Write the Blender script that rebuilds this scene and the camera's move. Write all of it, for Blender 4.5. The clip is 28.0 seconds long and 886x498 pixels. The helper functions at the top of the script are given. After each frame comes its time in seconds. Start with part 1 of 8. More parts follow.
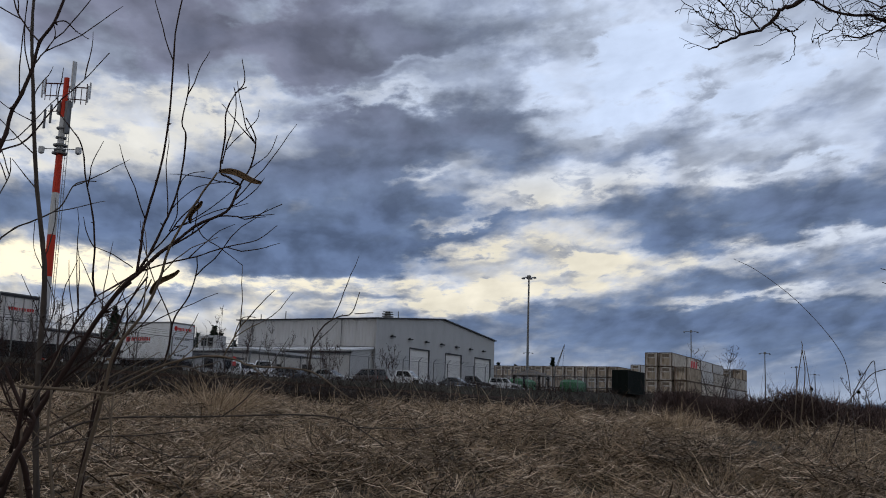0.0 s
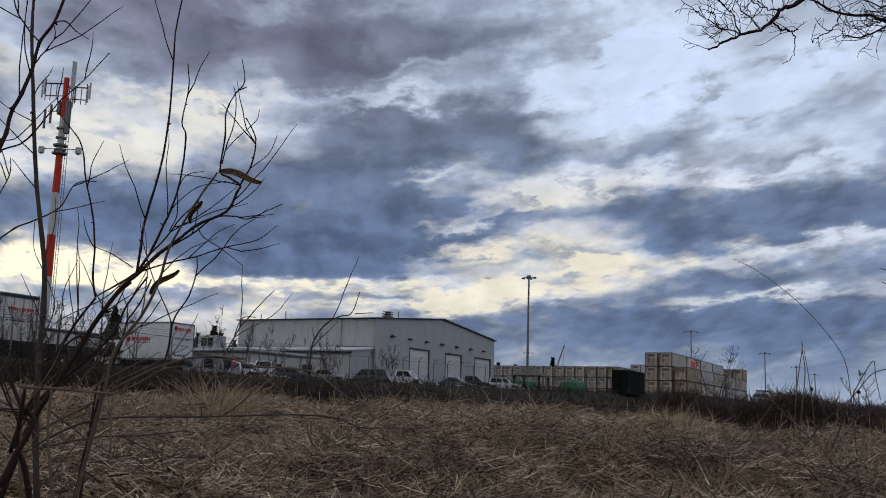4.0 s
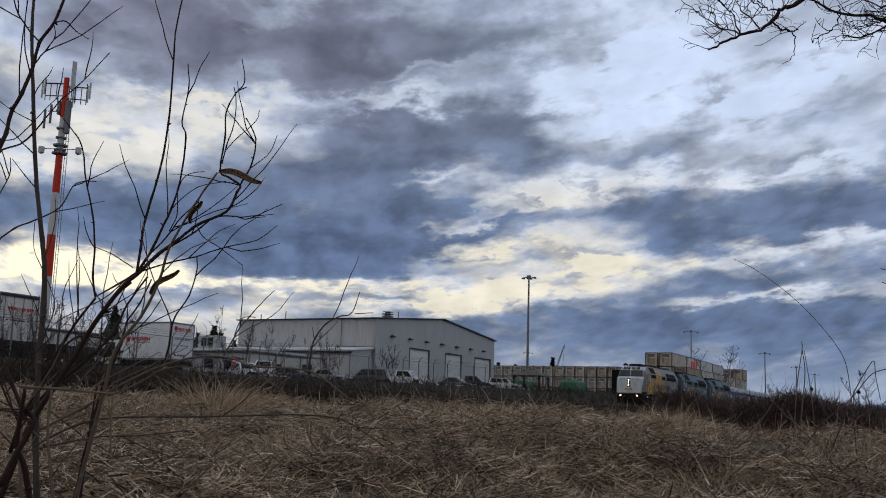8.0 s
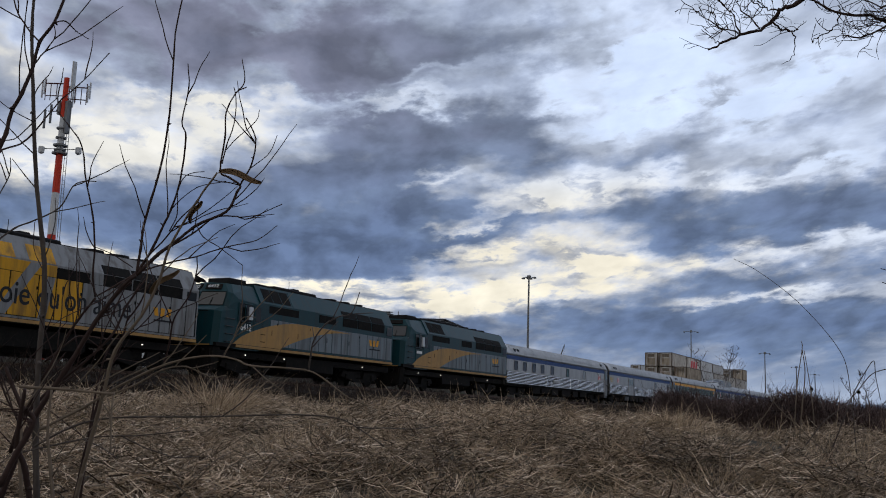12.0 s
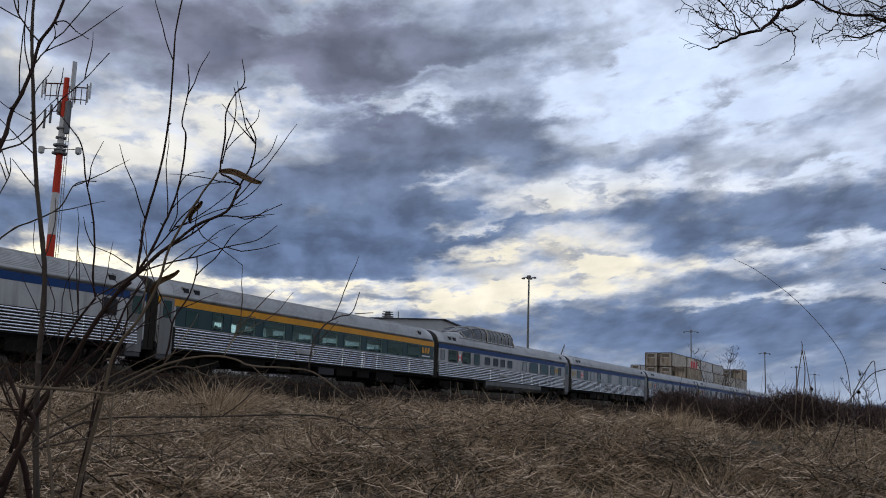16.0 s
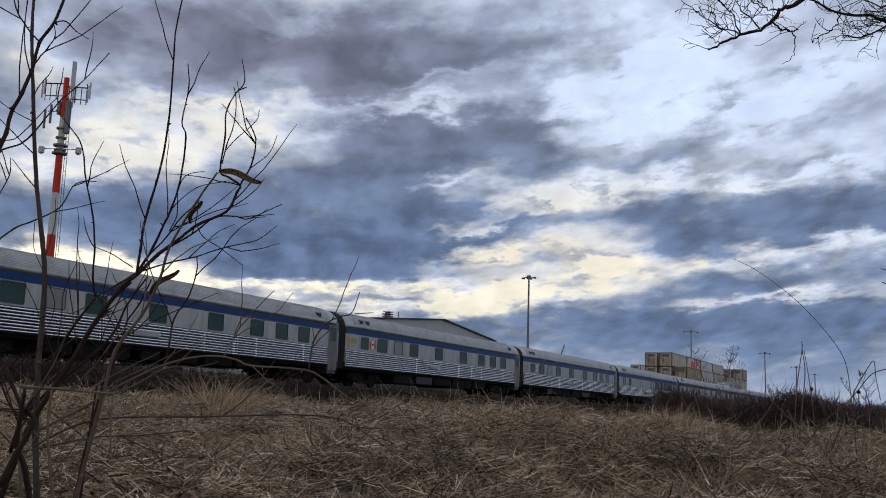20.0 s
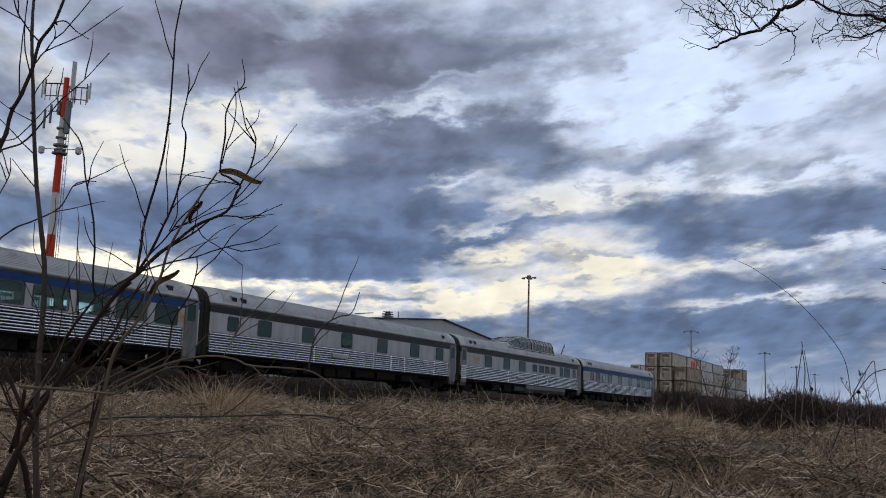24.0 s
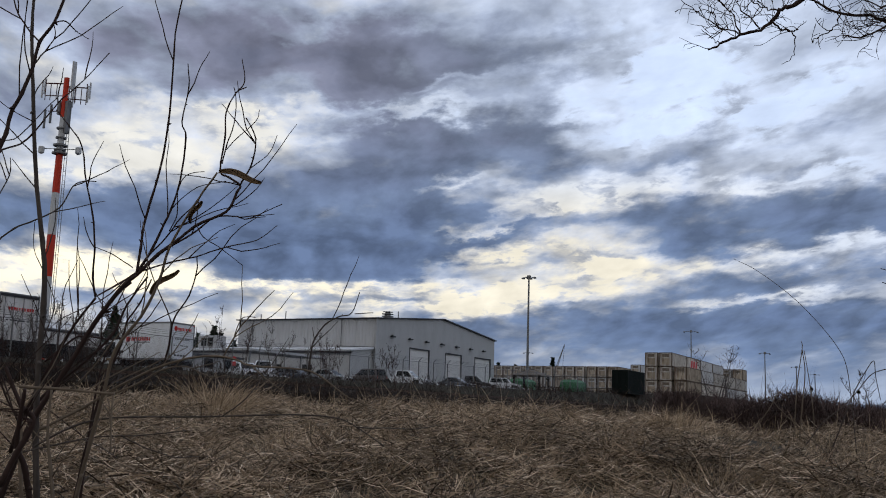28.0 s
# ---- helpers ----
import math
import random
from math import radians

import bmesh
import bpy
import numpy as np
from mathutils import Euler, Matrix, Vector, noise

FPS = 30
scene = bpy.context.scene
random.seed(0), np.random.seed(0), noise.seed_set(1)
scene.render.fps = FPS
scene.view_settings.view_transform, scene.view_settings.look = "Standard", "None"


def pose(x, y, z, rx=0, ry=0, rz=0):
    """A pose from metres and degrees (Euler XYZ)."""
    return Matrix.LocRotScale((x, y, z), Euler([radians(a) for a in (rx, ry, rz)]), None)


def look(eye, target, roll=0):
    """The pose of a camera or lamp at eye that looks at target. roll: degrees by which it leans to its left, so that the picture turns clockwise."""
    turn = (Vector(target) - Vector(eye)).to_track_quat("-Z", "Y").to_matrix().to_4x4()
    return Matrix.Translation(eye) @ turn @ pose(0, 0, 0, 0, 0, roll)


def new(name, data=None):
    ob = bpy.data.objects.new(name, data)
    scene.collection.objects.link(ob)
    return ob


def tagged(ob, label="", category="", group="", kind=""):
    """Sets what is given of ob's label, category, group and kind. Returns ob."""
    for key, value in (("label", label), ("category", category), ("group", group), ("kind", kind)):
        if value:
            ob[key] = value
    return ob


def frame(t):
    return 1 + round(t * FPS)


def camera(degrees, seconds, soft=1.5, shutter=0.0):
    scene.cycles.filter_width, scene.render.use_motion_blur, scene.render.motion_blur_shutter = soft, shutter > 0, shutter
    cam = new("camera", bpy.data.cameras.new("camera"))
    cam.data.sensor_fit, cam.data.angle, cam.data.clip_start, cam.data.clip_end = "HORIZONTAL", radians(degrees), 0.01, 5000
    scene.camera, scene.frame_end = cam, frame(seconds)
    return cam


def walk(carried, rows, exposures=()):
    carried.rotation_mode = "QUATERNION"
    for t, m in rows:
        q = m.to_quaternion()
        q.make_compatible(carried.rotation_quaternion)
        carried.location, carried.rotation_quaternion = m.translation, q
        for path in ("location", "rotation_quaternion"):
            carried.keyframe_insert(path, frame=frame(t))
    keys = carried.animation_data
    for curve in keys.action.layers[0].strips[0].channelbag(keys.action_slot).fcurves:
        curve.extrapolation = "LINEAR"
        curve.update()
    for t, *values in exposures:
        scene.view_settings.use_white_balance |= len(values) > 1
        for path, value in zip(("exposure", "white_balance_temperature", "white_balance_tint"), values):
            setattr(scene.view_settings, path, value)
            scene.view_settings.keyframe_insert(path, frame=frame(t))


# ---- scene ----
# ------------------------------------------------------------------ camera
# World: +X runs along the track, +Y across it away from the camera, rail top at z = 2.21.
TH, PITCH, ROLL = 26.86, 9.37, 1.86
EYE = Vector((0.0, 0.0, 1.0))
AIM = Vector((math.cos(radians(TH)) * math.cos(radians(PITCH)), math.sin(radians(TH)) * math.cos(radians(PITCH)), math.sin(radians(PITCH))))
cam = camera(48.6, 28.0, soft=1.0)
STAND = look(EYE, EYE + AIM, ROLL)
walk(cam, [(0.0, STAND), (28.0, STAND)], exposures=[(0.0, 0.0), (11.2, 0.0), (12.0, 0.15), (28.0, 0.15)])
FWD0 = Vector((math.cos(radians(TH)), math.sin(radians(TH)), 0))
RT0 = Vector((math.sin(radians(TH)), -math.cos(radians(TH)), 0))


def away(right, depth, z):
    """A place by its offset to the right of the view's axis and its depth along it, on the plan."""
    p = FWD0 * depth + RT0 * right
    return Vector((p.x, p.y, z))


# ------------------------------------------------------------------ node helpers
class Nodes:
    """Short hand for building node trees."""

    def __init__(self, tree):
        self.tree = tree
        tree.nodes.clear()

    def add(self, kind, **kw):
        n = self.tree.nodes.new(kind)
        for k, v in kw.items():
            if k == "op":
                n.operation = v
            elif k == "dtype":
                n.data_type = v
            elif k == "blend":
                n.blend_type = v
        return n

    def plug(self, value, socket):
        if isinstance(value, bpy.types.NodeSocket):
            self.tree.links.new(value, socket)
        else:
            socket.default_value = value

    def m(self, op, a, b=0.0, c=0.0, clamp=False):
        n = self.add("ShaderNodeMath", op=op)
        n.use_clamp = clamp
        for s, v in zip(n.inputs, (a, b, c)):
            self.plug(v, s)
        return n.outputs[0]

    def vec(self, op, a, b=(0, 0, 0)):
        n = self.add("ShaderNodeVectorMath", op=op)
        self.plug(a, n.inputs[0])
        self.plug(b, n.inputs[1])
        return n.outputs["Value"] if op in ("DOT_PRODUCT", "LENGTH") else n.outputs[0]

    def mix(self, f, a, b, blend="MIX"):
        n = self.add("ShaderNodeMix", dtype="RGBA", blend=blend)
        n.clamp_factor = True
        self.plug(f, n.inputs[0])
        self.plug(a, n.inputs[6])
        self.plug(b, n.inputs[7])
        return n.outputs[2]

    def noise(self, vec, scale, detail=4.0, rough=0.55, distort=0.0):
        n = self.add("ShaderNodeTexNoise")
        self.plug(vec, n.inputs["Vector"])
        n.inputs["Scale"].default_value = scale
        n.inputs["Detail"].default_value = detail
        n.inputs["Roughness"].default_value = rough
        n.inputs["Distortion"].default_value = distort
        return n.outputs["Fac"]

    def ramp(self, f, stops):
        n = self.add("ShaderNodeValToRGB")
        els = n.color_ramp.elements
        while len(els) < len(stops):
            els.new(0.5)
        for e, (p, c) in zip(els, stops):
            e.position, e.color = p, (*c, 1) if len(c) == 3 else c
        self.plug(f, n.inputs[0])
        return n.outputs[0]

    def step(self, f, lo, hi, a=0.0, b=1.0):
        n = self.add("ShaderNodeMapRange")
        n.interpolation_type = "SMOOTHSTEP"
        for s, v in zip(n.inputs, (f, lo, hi, a, b)):
            self.plug(v, s)
        return n.outputs[0]

    def xyz(self, v):
        n = self.add("ShaderNodeSeparateXYZ")
        self.plug(v, n.inputs[0])
        return n.outputs

    def join(self, x, y, z):
        n = self.add("ShaderNodeCombineXYZ")
        for s, v in zip(n.inputs, (x, y, z)):
            self.plug(v, s)
        return n.outputs[0]


# ------------------------------------------------------------------ sky, sun
SUN_AZ = radians(TH + 21.0)     # the bright gap in the clouds stands to the west, low
SUN_EL = radians(9.0)
world = bpy.data.worlds.new("sky")
scene.world = world
world.use_nodes = True
W = Nodes(world.node_tree)
sky = W.add("ShaderNodeTexSky")
sky.sky_type, sky.sun_disc = "NISHITA", False
sky.sun_elevation, sky.sun_rotation = SUN_EL, radians(90) - SUN_AZ
bg = W.add("ShaderNodeBackground")
W.plug(sky.outputs[0], bg.inputs[0])
bg.inputs[1].default_value = 0.10
W.plug(bg.outputs[0], W.add("ShaderNodeOutputWorld").inputs[0])

sun = new("sun", bpy.data.lights.new("sun", "SUN"))
sun.data.energy, sun.data.angle, sun.data.color = 1.0, radians(14), (1.0, 0.9, 0.75)
sun.matrix_world = look((0, 0, 60), Vector((0, 0, 60)) - Vector((math.cos(SUN_AZ) * math.cos(SUN_EL), math.sin(SUN_AZ) * math.cos(SUN_EL), math.sin(SUN_EL))))


def cloud_material():
    """Broken stratocumulus: where banks and gaps lie is set by soft ovals of bearing and height, their lumps and edges by noise on a level layer."""
    mat = bpy.data.materials.new("cloud_layer")
    mat.use_nodes = True
    mat.cycles.emission_sampling = "NONE"
    n = Nodes(mat.node_tree)
    d = n.vec("NORMALIZE", n.add("ShaderNodeTexCoord").outputs["Object"])
    f = n.vec("DOT_PRODUCT", d, FWD0)
    r = n.vec("DOT_PRODUCT", d, RT0)
    z = n.xyz(d)[2]
    az = n.m("ARCTAN2", r, f)
    el = n.m("ARCSINE", z)
    # places on the layer, which flatten towards the horizon, drawn out along the wind
    inv = n.m("DIVIDE", 1.0, n.m("ADD", n.m("MAXIMUM", z, 0.0), 0.20))
    pr, pf = n.m("MULTIPLY", r, inv), n.m("MULTIPLY", f, inv)
    along = n.m("ADD", n.m("MULTIPLY", pr, 0.90), n.m("MULTIPLY", pf, -0.42))
    across = n.m("ADD", n.m("MULTIPLY", pr, -0.42), n.m("MULTIPLY", pf, -0.90))
    q = n.join(n.m("MULTIPLY", along, 0.72), across, n.m("MULTIPLY", el, 2.0))
    big = n.noise(q, 2.6, 3.0, 0.5, 0.15)
    # lumps with some height of their own
    near = n.m("DIVIDE", 1.0, n.m("ADD", n.m("MAXIMUM", z, 0.0), 0.32))
    rise = n.m("MULTIPLY", n.m("SUBTRACT", n.m("MULTIPLY", n.m("LOGARITHM", near, math.e), -1.0), n.m("MULTIPLY", n.m("MULTIPLY", az, near), 0.09)), 1.8)
    lump = n.join(n.m("MULTIPLY", az, near), rise, n.m("MULTIPLY", f, 0.5))
    fine = n.noise(n.vec("ADD", lump, (2.0, 5.0, 0.0)), 6.5, 7.0, 0.51, 0.2)
    lit = n.noise(n.vec("ADD", lump, (1.972, 4.975, 0.0)), 6.5, 7.0, 0.51, 0.2)
    q = n.vec("ADD", n.vec("MULTIPLY", q, (0.45, 0.45, 0.45)), lump)
    wisp = n.noise(n.vec("ADD", q, (9.0, 1.0, 3.0)), 13.0, 5.0, 0.52, 0.4)
    warp = n.m("MULTIPLY", n.m("SUBTRACT", n.noise(n.vec("ADD", q, (4.0, 1.0, 0.0)), 5.5, 6.0, 0.54), 0.5), 0.17)
    warp2 = n.m("MULTIPLY", n.m("SUBTRACT", n.noise(n.vec("ADD", q, (7.0, 3.0, 0.0)), 6.5, 7.0, 0.58), 0.5), n.step(el, radians(5), radians(20), 0.045, 0.10))
    a, e = n.m("ADD", az, warp), n.m("ADD", el, warp2)
    total = n.m("ADD", n.m("MULTIPLY", n.m("SUBTRACT", big, 0.5), 0.50), n.m("MULTIPLY", n.m("SUBTRACT", fine, 0.5), 1.30))
    total = n.m("ADD", total, n.m("MULTIPLY", n.m("SUBTRACT", wisp, 0.5), 0.34))

    def oval(x, y, w, h, s, tilt=0.0):
        # bearing and height of the middle, half sizes (degrees), strength, slope
        nonlocal total
        u = n.m("SUBTRACT", a, radians(x))
        v = n.m("SUBTRACT", n.m("SUBTRACT", e, radians(y)), n.m("MULTIPLY", u, tilt))
        u, v = n.m("DIVIDE", u, radians(w)), n.m("DIVIDE", v, radians(h))
        g = n.m("EXPONENT", n.m("MULTIPLY", n.m("ADD", n.m("MULTIPLY", u, u), n.m("MULTIPLY", v, v)), -1.0))
        total = n.m("MULTIPLY_ADD", g, s * 0.84, total)
    # banks
    oval(-14.1, 20.7, 12.5, 2.35, 0.42, 0.09)
    oval(-6.7, 19.2, 5.7, 1.29, 0.22, 0.15)
    oval(3.6, 22.3, 7.2, 1.29, 0.34, 0.25)
    oval(-8.2, 22.6, 5.7, 1.14, 0.10, 0.13)
    oval(0.3, 16.8, 5.7, 1.97, 0.36, 0.07)
    oval(4.7, 16.2, 4.2, 1.75, 0.24, 0.03)
    oval(-5.7, 14.7, 5.7, 1.52, 0.22, 0.15)
    oval(5.7, 17.4, 2.3, 0.53, 0.20, 0.13)
    oval(-8.8, 10.5, 9.5, 3.04, 0.50, 0.07)
    oval(-2.9, 11.1, 3.4, 2.66, 0.22, 0.33)
    oval(-10.4, 8.9, 6.5, 1.82, 0.30, 0.03)
    oval(-21.0, 10.1, 8.3, 1.67, 0.46, 0.01)
    oval(-16.0, 11.6, 4.2, 1.52, 0.16, 0.03)
    oval(17.7, 11.6, 9.9, 1.67, 0.52, 0.05)
    oval(12.7, 10.2, 3.4, 1.06, 0.36, 0.18)
    oval(11.4, 12.7, 2.3, 0.91, 0.22, 0.03)
    oval(23.4, 11.5, 4.6, 1.37, 0.22, 0.03)
    oval(19.2, 15.0, 2.1, 0.57, 0.28, 0.11)
    oval(13.7, 15.8, 4.6, 0.83, 0.20, 0.09)
    oval(11.4, 17.5, 2.3, 0.53, 0.10, 0.03)
    oval(15.2, 4.8, 15.9, 1.44, 0.55, 0.03)
    oval(7.2, 5.6, 6.8, 0.76, 0.30, 0.08)
    oval(20.7, 8.1, 7.2, 0.83, 0.36, 0.05)
    oval(13.0, 7.5, 4.2, 0.83, 0.26, 0.03)
    oval(21.7, 5.9, 7.6, 0.83, 0.30, 0.03)
    oval(-0.3, 9.7, 1.9, 0.49, 0.44, 0.28)
    oval(2.5, 10.5, 2.3, 0.42, 0.36, 0.15)
    oval(-1.4, 12.3, 3.2, 0.57, 0.26, 0.03)
    oval(4.0, 11.7, 1.3, 0.53, 0.30, 0.43)
    oval(-3.1, 8.1, 2.1, 0.34, 0.25, 0.23)
    oval(5.9, 7.6, 2.3, 0.27, 0.22, 0.08)
    oval(7.5, 6.5, 1.5, 0.23, 0.22, 0.03)
    oval(-4.7, 6.5, 3.4, 0.30, 0.26, 0.08)
    oval(-11.4, 5.5, 4.2, 0.34, 0.20, 0.03)
    oval(-17.1, 5.9, 4.6, 0.30, 0.15, 0.03)
    oval(22.7, 17.0, 4.9, 1.75, 0.16, 0.08)
    oval(8.7, 11.4, 1.0, 0.68, 0.22, 0.03)
    oval(9.8, 15.1, 1.5, 0.53, 0.14, 0.03)
    oval(-6.8, 16.1, 5.3, 1.37, 0.26, 0.11)
    oval(-7.5, 21.5, 6.1, 1.52, 0.16, 0.13)
    # gaps
    oval(11.4, 19.2, 4.6, 3.42, -0.46, -0.07)
    oval(14.1, 22.2, 4.9, 2.28, -0.36, 0.23)
    oval(20.1, 19.6, 7.2, 2.28, -0.20, 0.03)
    oval(15.3, 17.6, 5.3, 0.83, -0.20, 0.08)
    oval(-20.4, 14.2, 5.3, 1.59, -0.46, 0.13)
    oval(-15.5, 17.0, 7.2, 0.57, -0.36, 0.08)
    oval(-24.0, 12.4, 2.7, 0.83, -0.30, 0.03)
    oval(-24.5, 19.2, 3.4, 2.28, -0.16, 0.03)
    oval(-12.1, 16.1, 2.3, 1.14, -0.16, 0.23)
    oval(-20.8, 7.2, 7.2, 0.72, -0.62, 0.03)
    oval(-11.9, 6.9, 12.5, 0.27, -0.50, 0.03)
    oval(-6.0, 5.9, 9.9, 0.46, -0.34, 0.09)
    oval(5.5, 13.0, 3.8, 0.76, -0.46, 0.03)
    oval(2.8, 12.1, 2.7, 0.46, -0.30, 0.23)
    oval(1.9, 9.0, 5.3, 0.57, -0.44, 0.25)
    oval(8.5, 13.2, 1.3, 1.67, -0.34, 0.03)
    oval(1.5, 11.1, 2.3, 0.38, -0.42, 0.33)
    oval(7.2, 8.4, 5.7, 0.76, -0.46, 0.11)
    oval(3.9, 6.9, 6.5, 0.57, -0.50, 0.09)
    oval(9.8, 9.6, 2.7, 0.99, -0.36, 0.33)
    oval(0.6, 6.0, 3.4, 0.38, -0.30, 0.08)
    oval(-3.5, 18.0, 3.0, 0.49, -0.40, 0.15)
    oval(-2.1, 19.9, 2.3, 0.38, -0.24, 0.28)
    oval(5.5, 19.0, 1.7, 1.21, -0.40, 0.03)
    oval(7.1, 16.6, 1.1, 0.91, -0.16, 0.03)
    oval(-1.0, 13.7, 2.3, 0.34, -0.30, 0.23)
    oval(17.8, 13.8, 5.7, 0.46, -0.34, 0.08)
    oval(13.7, 14.1, 2.7, 0.53, -0.28, -0.07)
    oval(21.0, 9.8, 6.5, 0.46, -0.42, 0.19)
    oval(14.9, 9.1, 4.2, 0.34, -0.26, 0.15)
    oval(17.9, 6.8, 4.9, 0.27, -0.50, 0.05)
    oval(23.9, 10.0, 2.3, 0.38, -0.20, 0.23)
    oval(-10.4, 14.4, 1.9, 0.99, -0.12, 0.53)
    oval(-13.9, 22.0, 2.3, 0.38, -0.12, 0.33)
    oval(8.2, 10.6, 2.3, 1.14, -0.16, 0.13)
    oval(11.1, 14.1, 2.3, 0.76, -0.14, 0.03)
    # the flat, sharp base of the great bank
    u = n.m("DIVIDE", n.m("SUBTRACT", az, radians(-8.6)), radians(5.6))
    side = n.m("EXPONENT", n.m("MULTIPLY", n.m("MULTIPLY", u, u), n.m("MULTIPLY", n.m("MULTIPLY", u, u), -1.0)))
    base_el = n.m("ADD", n.m("ADD", el, n.m("MULTIPLY", warp2, 0.12)), n.m("MULTIPLY", az, -0.035))
    body = n.m("MULTIPLY", n.step(base_el, radians(7.55), radians(7.95)), n.step(base_el, radians(11.5), radians(8.2)))
    total = n.m("MULTIPLY_ADD", n.m("MULTIPLY", side, body), 0.42, total)
    dens = n.m("ADD", total, 0.435)
    # the widest gaps are veiled by thin broken cloud
    veil = n.noise(n.vec("ADD", q, (3.0, 8.0, 2.0)), 11.0, 6.0, 0.58, 0.3)
    dens = n.m("ADD", dens, n.m("MULTIPLY", n.step(veil, 0.46, 0.66), n.step(dens, 0.36, 0.05, 0.0, 0.36)))
    # gaps: blue white overhead, cream towards the hidden sun and along the low breaks
    low = n.m("MULTIPLY", n.step(el, radians(17), radians(10)), n.step(az, radians(24), radians(10), 0.25, 1.0))
    left = n.step(az, radians(2), radians(-14), 0.0, 0.75)
    gap = n.mix(n.m("MAXIMUM", low, left), (0.62, 0.735, 0.96, 1), (0.85, 0.80, 0.67, 1))
    edge = n.mix(n.m("MAXIMUM", low, left), (0.54, 0.62, 0.78, 1), (0.60, 0.61, 0.63, 1))
    slate = n.mix(n.step(el, radians(10), radians(20)), (0.140, 0.195, 0.318, 1), n.mix(n.step(az, radians(-12), radians(4)), (0.176, 0.190, 0.265, 1), (0.165, 0.200, 0.285, 1)))
    deep = n.mix(n.step(el, radians(9), radians(19)), (0.112, 0.160, 0.276, 1), (0.130, 0.146, 0.212, 1))
    col = n.mix(n.step(dens, 0.10, 0.37), gap, edge)
    col = n.mix(n.step(dens, 0.24, 0.55), col, n.mix(low, (0.355, 0.415, 0.545, 1), (0.345, 0.39, 0.485, 1)))
    col = n.mix(n.step(dens, 0.42, 0.78), col, slate)
    col = n.mix(n.step(dens, 0.72, 1.10), col, deep)
    # lumps are lighter on the side towards the light
    relief = n.m("MULTIPLY", n.m("SUBTRACT", fine, lit), n.step(dens, 0.15, 0.45, 0.7, 2.6))
    relief = n.m("ADD", n.m("ADD", 1.0, relief), n.m("MULTIPLY", n.m("SUBTRACT", wisp, 0.5), 0.12))
    relief = n.m("MINIMUM", n.m("MAXIMUM", relief, 0.74), 1.32)
    col = n.mix(1.0, col, n.join(relief, relief, relief), "MULTIPLY")
    # the glow round the hidden sun
    sx = n.m("DIVIDE", n.m("SUBTRACT", az, radians(-20.5)), radians(11))
    sy = n.m("DIVIDE", n.m("SUBTRACT", el, radians(7.8)), radians(2.4))
    glow = n.m("EXPONENT", n.m("MULTIPLY", n.m("ADD", n.m("MULTIPLY", sx, sx), n.m("MULTIPLY", sy, sy)), -1.0))
    thin = n.step(dens, 0.52, 0.15)
    col = n.mix(n.m("MULTIPLY", n.m("MULTIPLY", glow, thin), 0.9), col, (1.0, 0.90, 0.66, 1))
    boost = n.m("ADD", 1.0, n.m("MULTIPLY", n.m("MULTIPLY", glow, thin), 0.25))
    # towards the horizon the air turns all to one blue grey
    haze = n.m("MULTIPLY", n.step(el, radians(6.0), radians(1.0)), n.step(az, radians(-10), radians(8), 0.45, 0.75))
    far = n.mix(n.step(az, radians(-14), radians(6)), (0.50, 0.47, 0.43, 1), (0.145, 0.215, 0.36, 1))
    far = n.mix(n.m("MULTIPLY", n.step(el, radians(3.5), radians(1.0)), 0.6), far, (0.40, 0.47, 0.60, 1))
    col = n.mix(haze, col, far)
    # the half of the sky across from the sun takes its low light and is paler and warmer
    back = n.mix(n.step(r, -0.6, 0.8), (0.50, 0.475, 0.45, 1), (0.325, 0.300, 0.270, 1))
    col = n.mix(n.m("MULTIPLY", n.step(f, 0.25, -0.45), 0.78), col, back)
    em = n.add("ShaderNodeEmission")
    n.plug(col, em.inputs[0])
    n.plug(boost, em.inputs[1])
    n.plug(em.outputs[0], n.add("ShaderNodeOutputMaterial").inputs[0])
    return mat


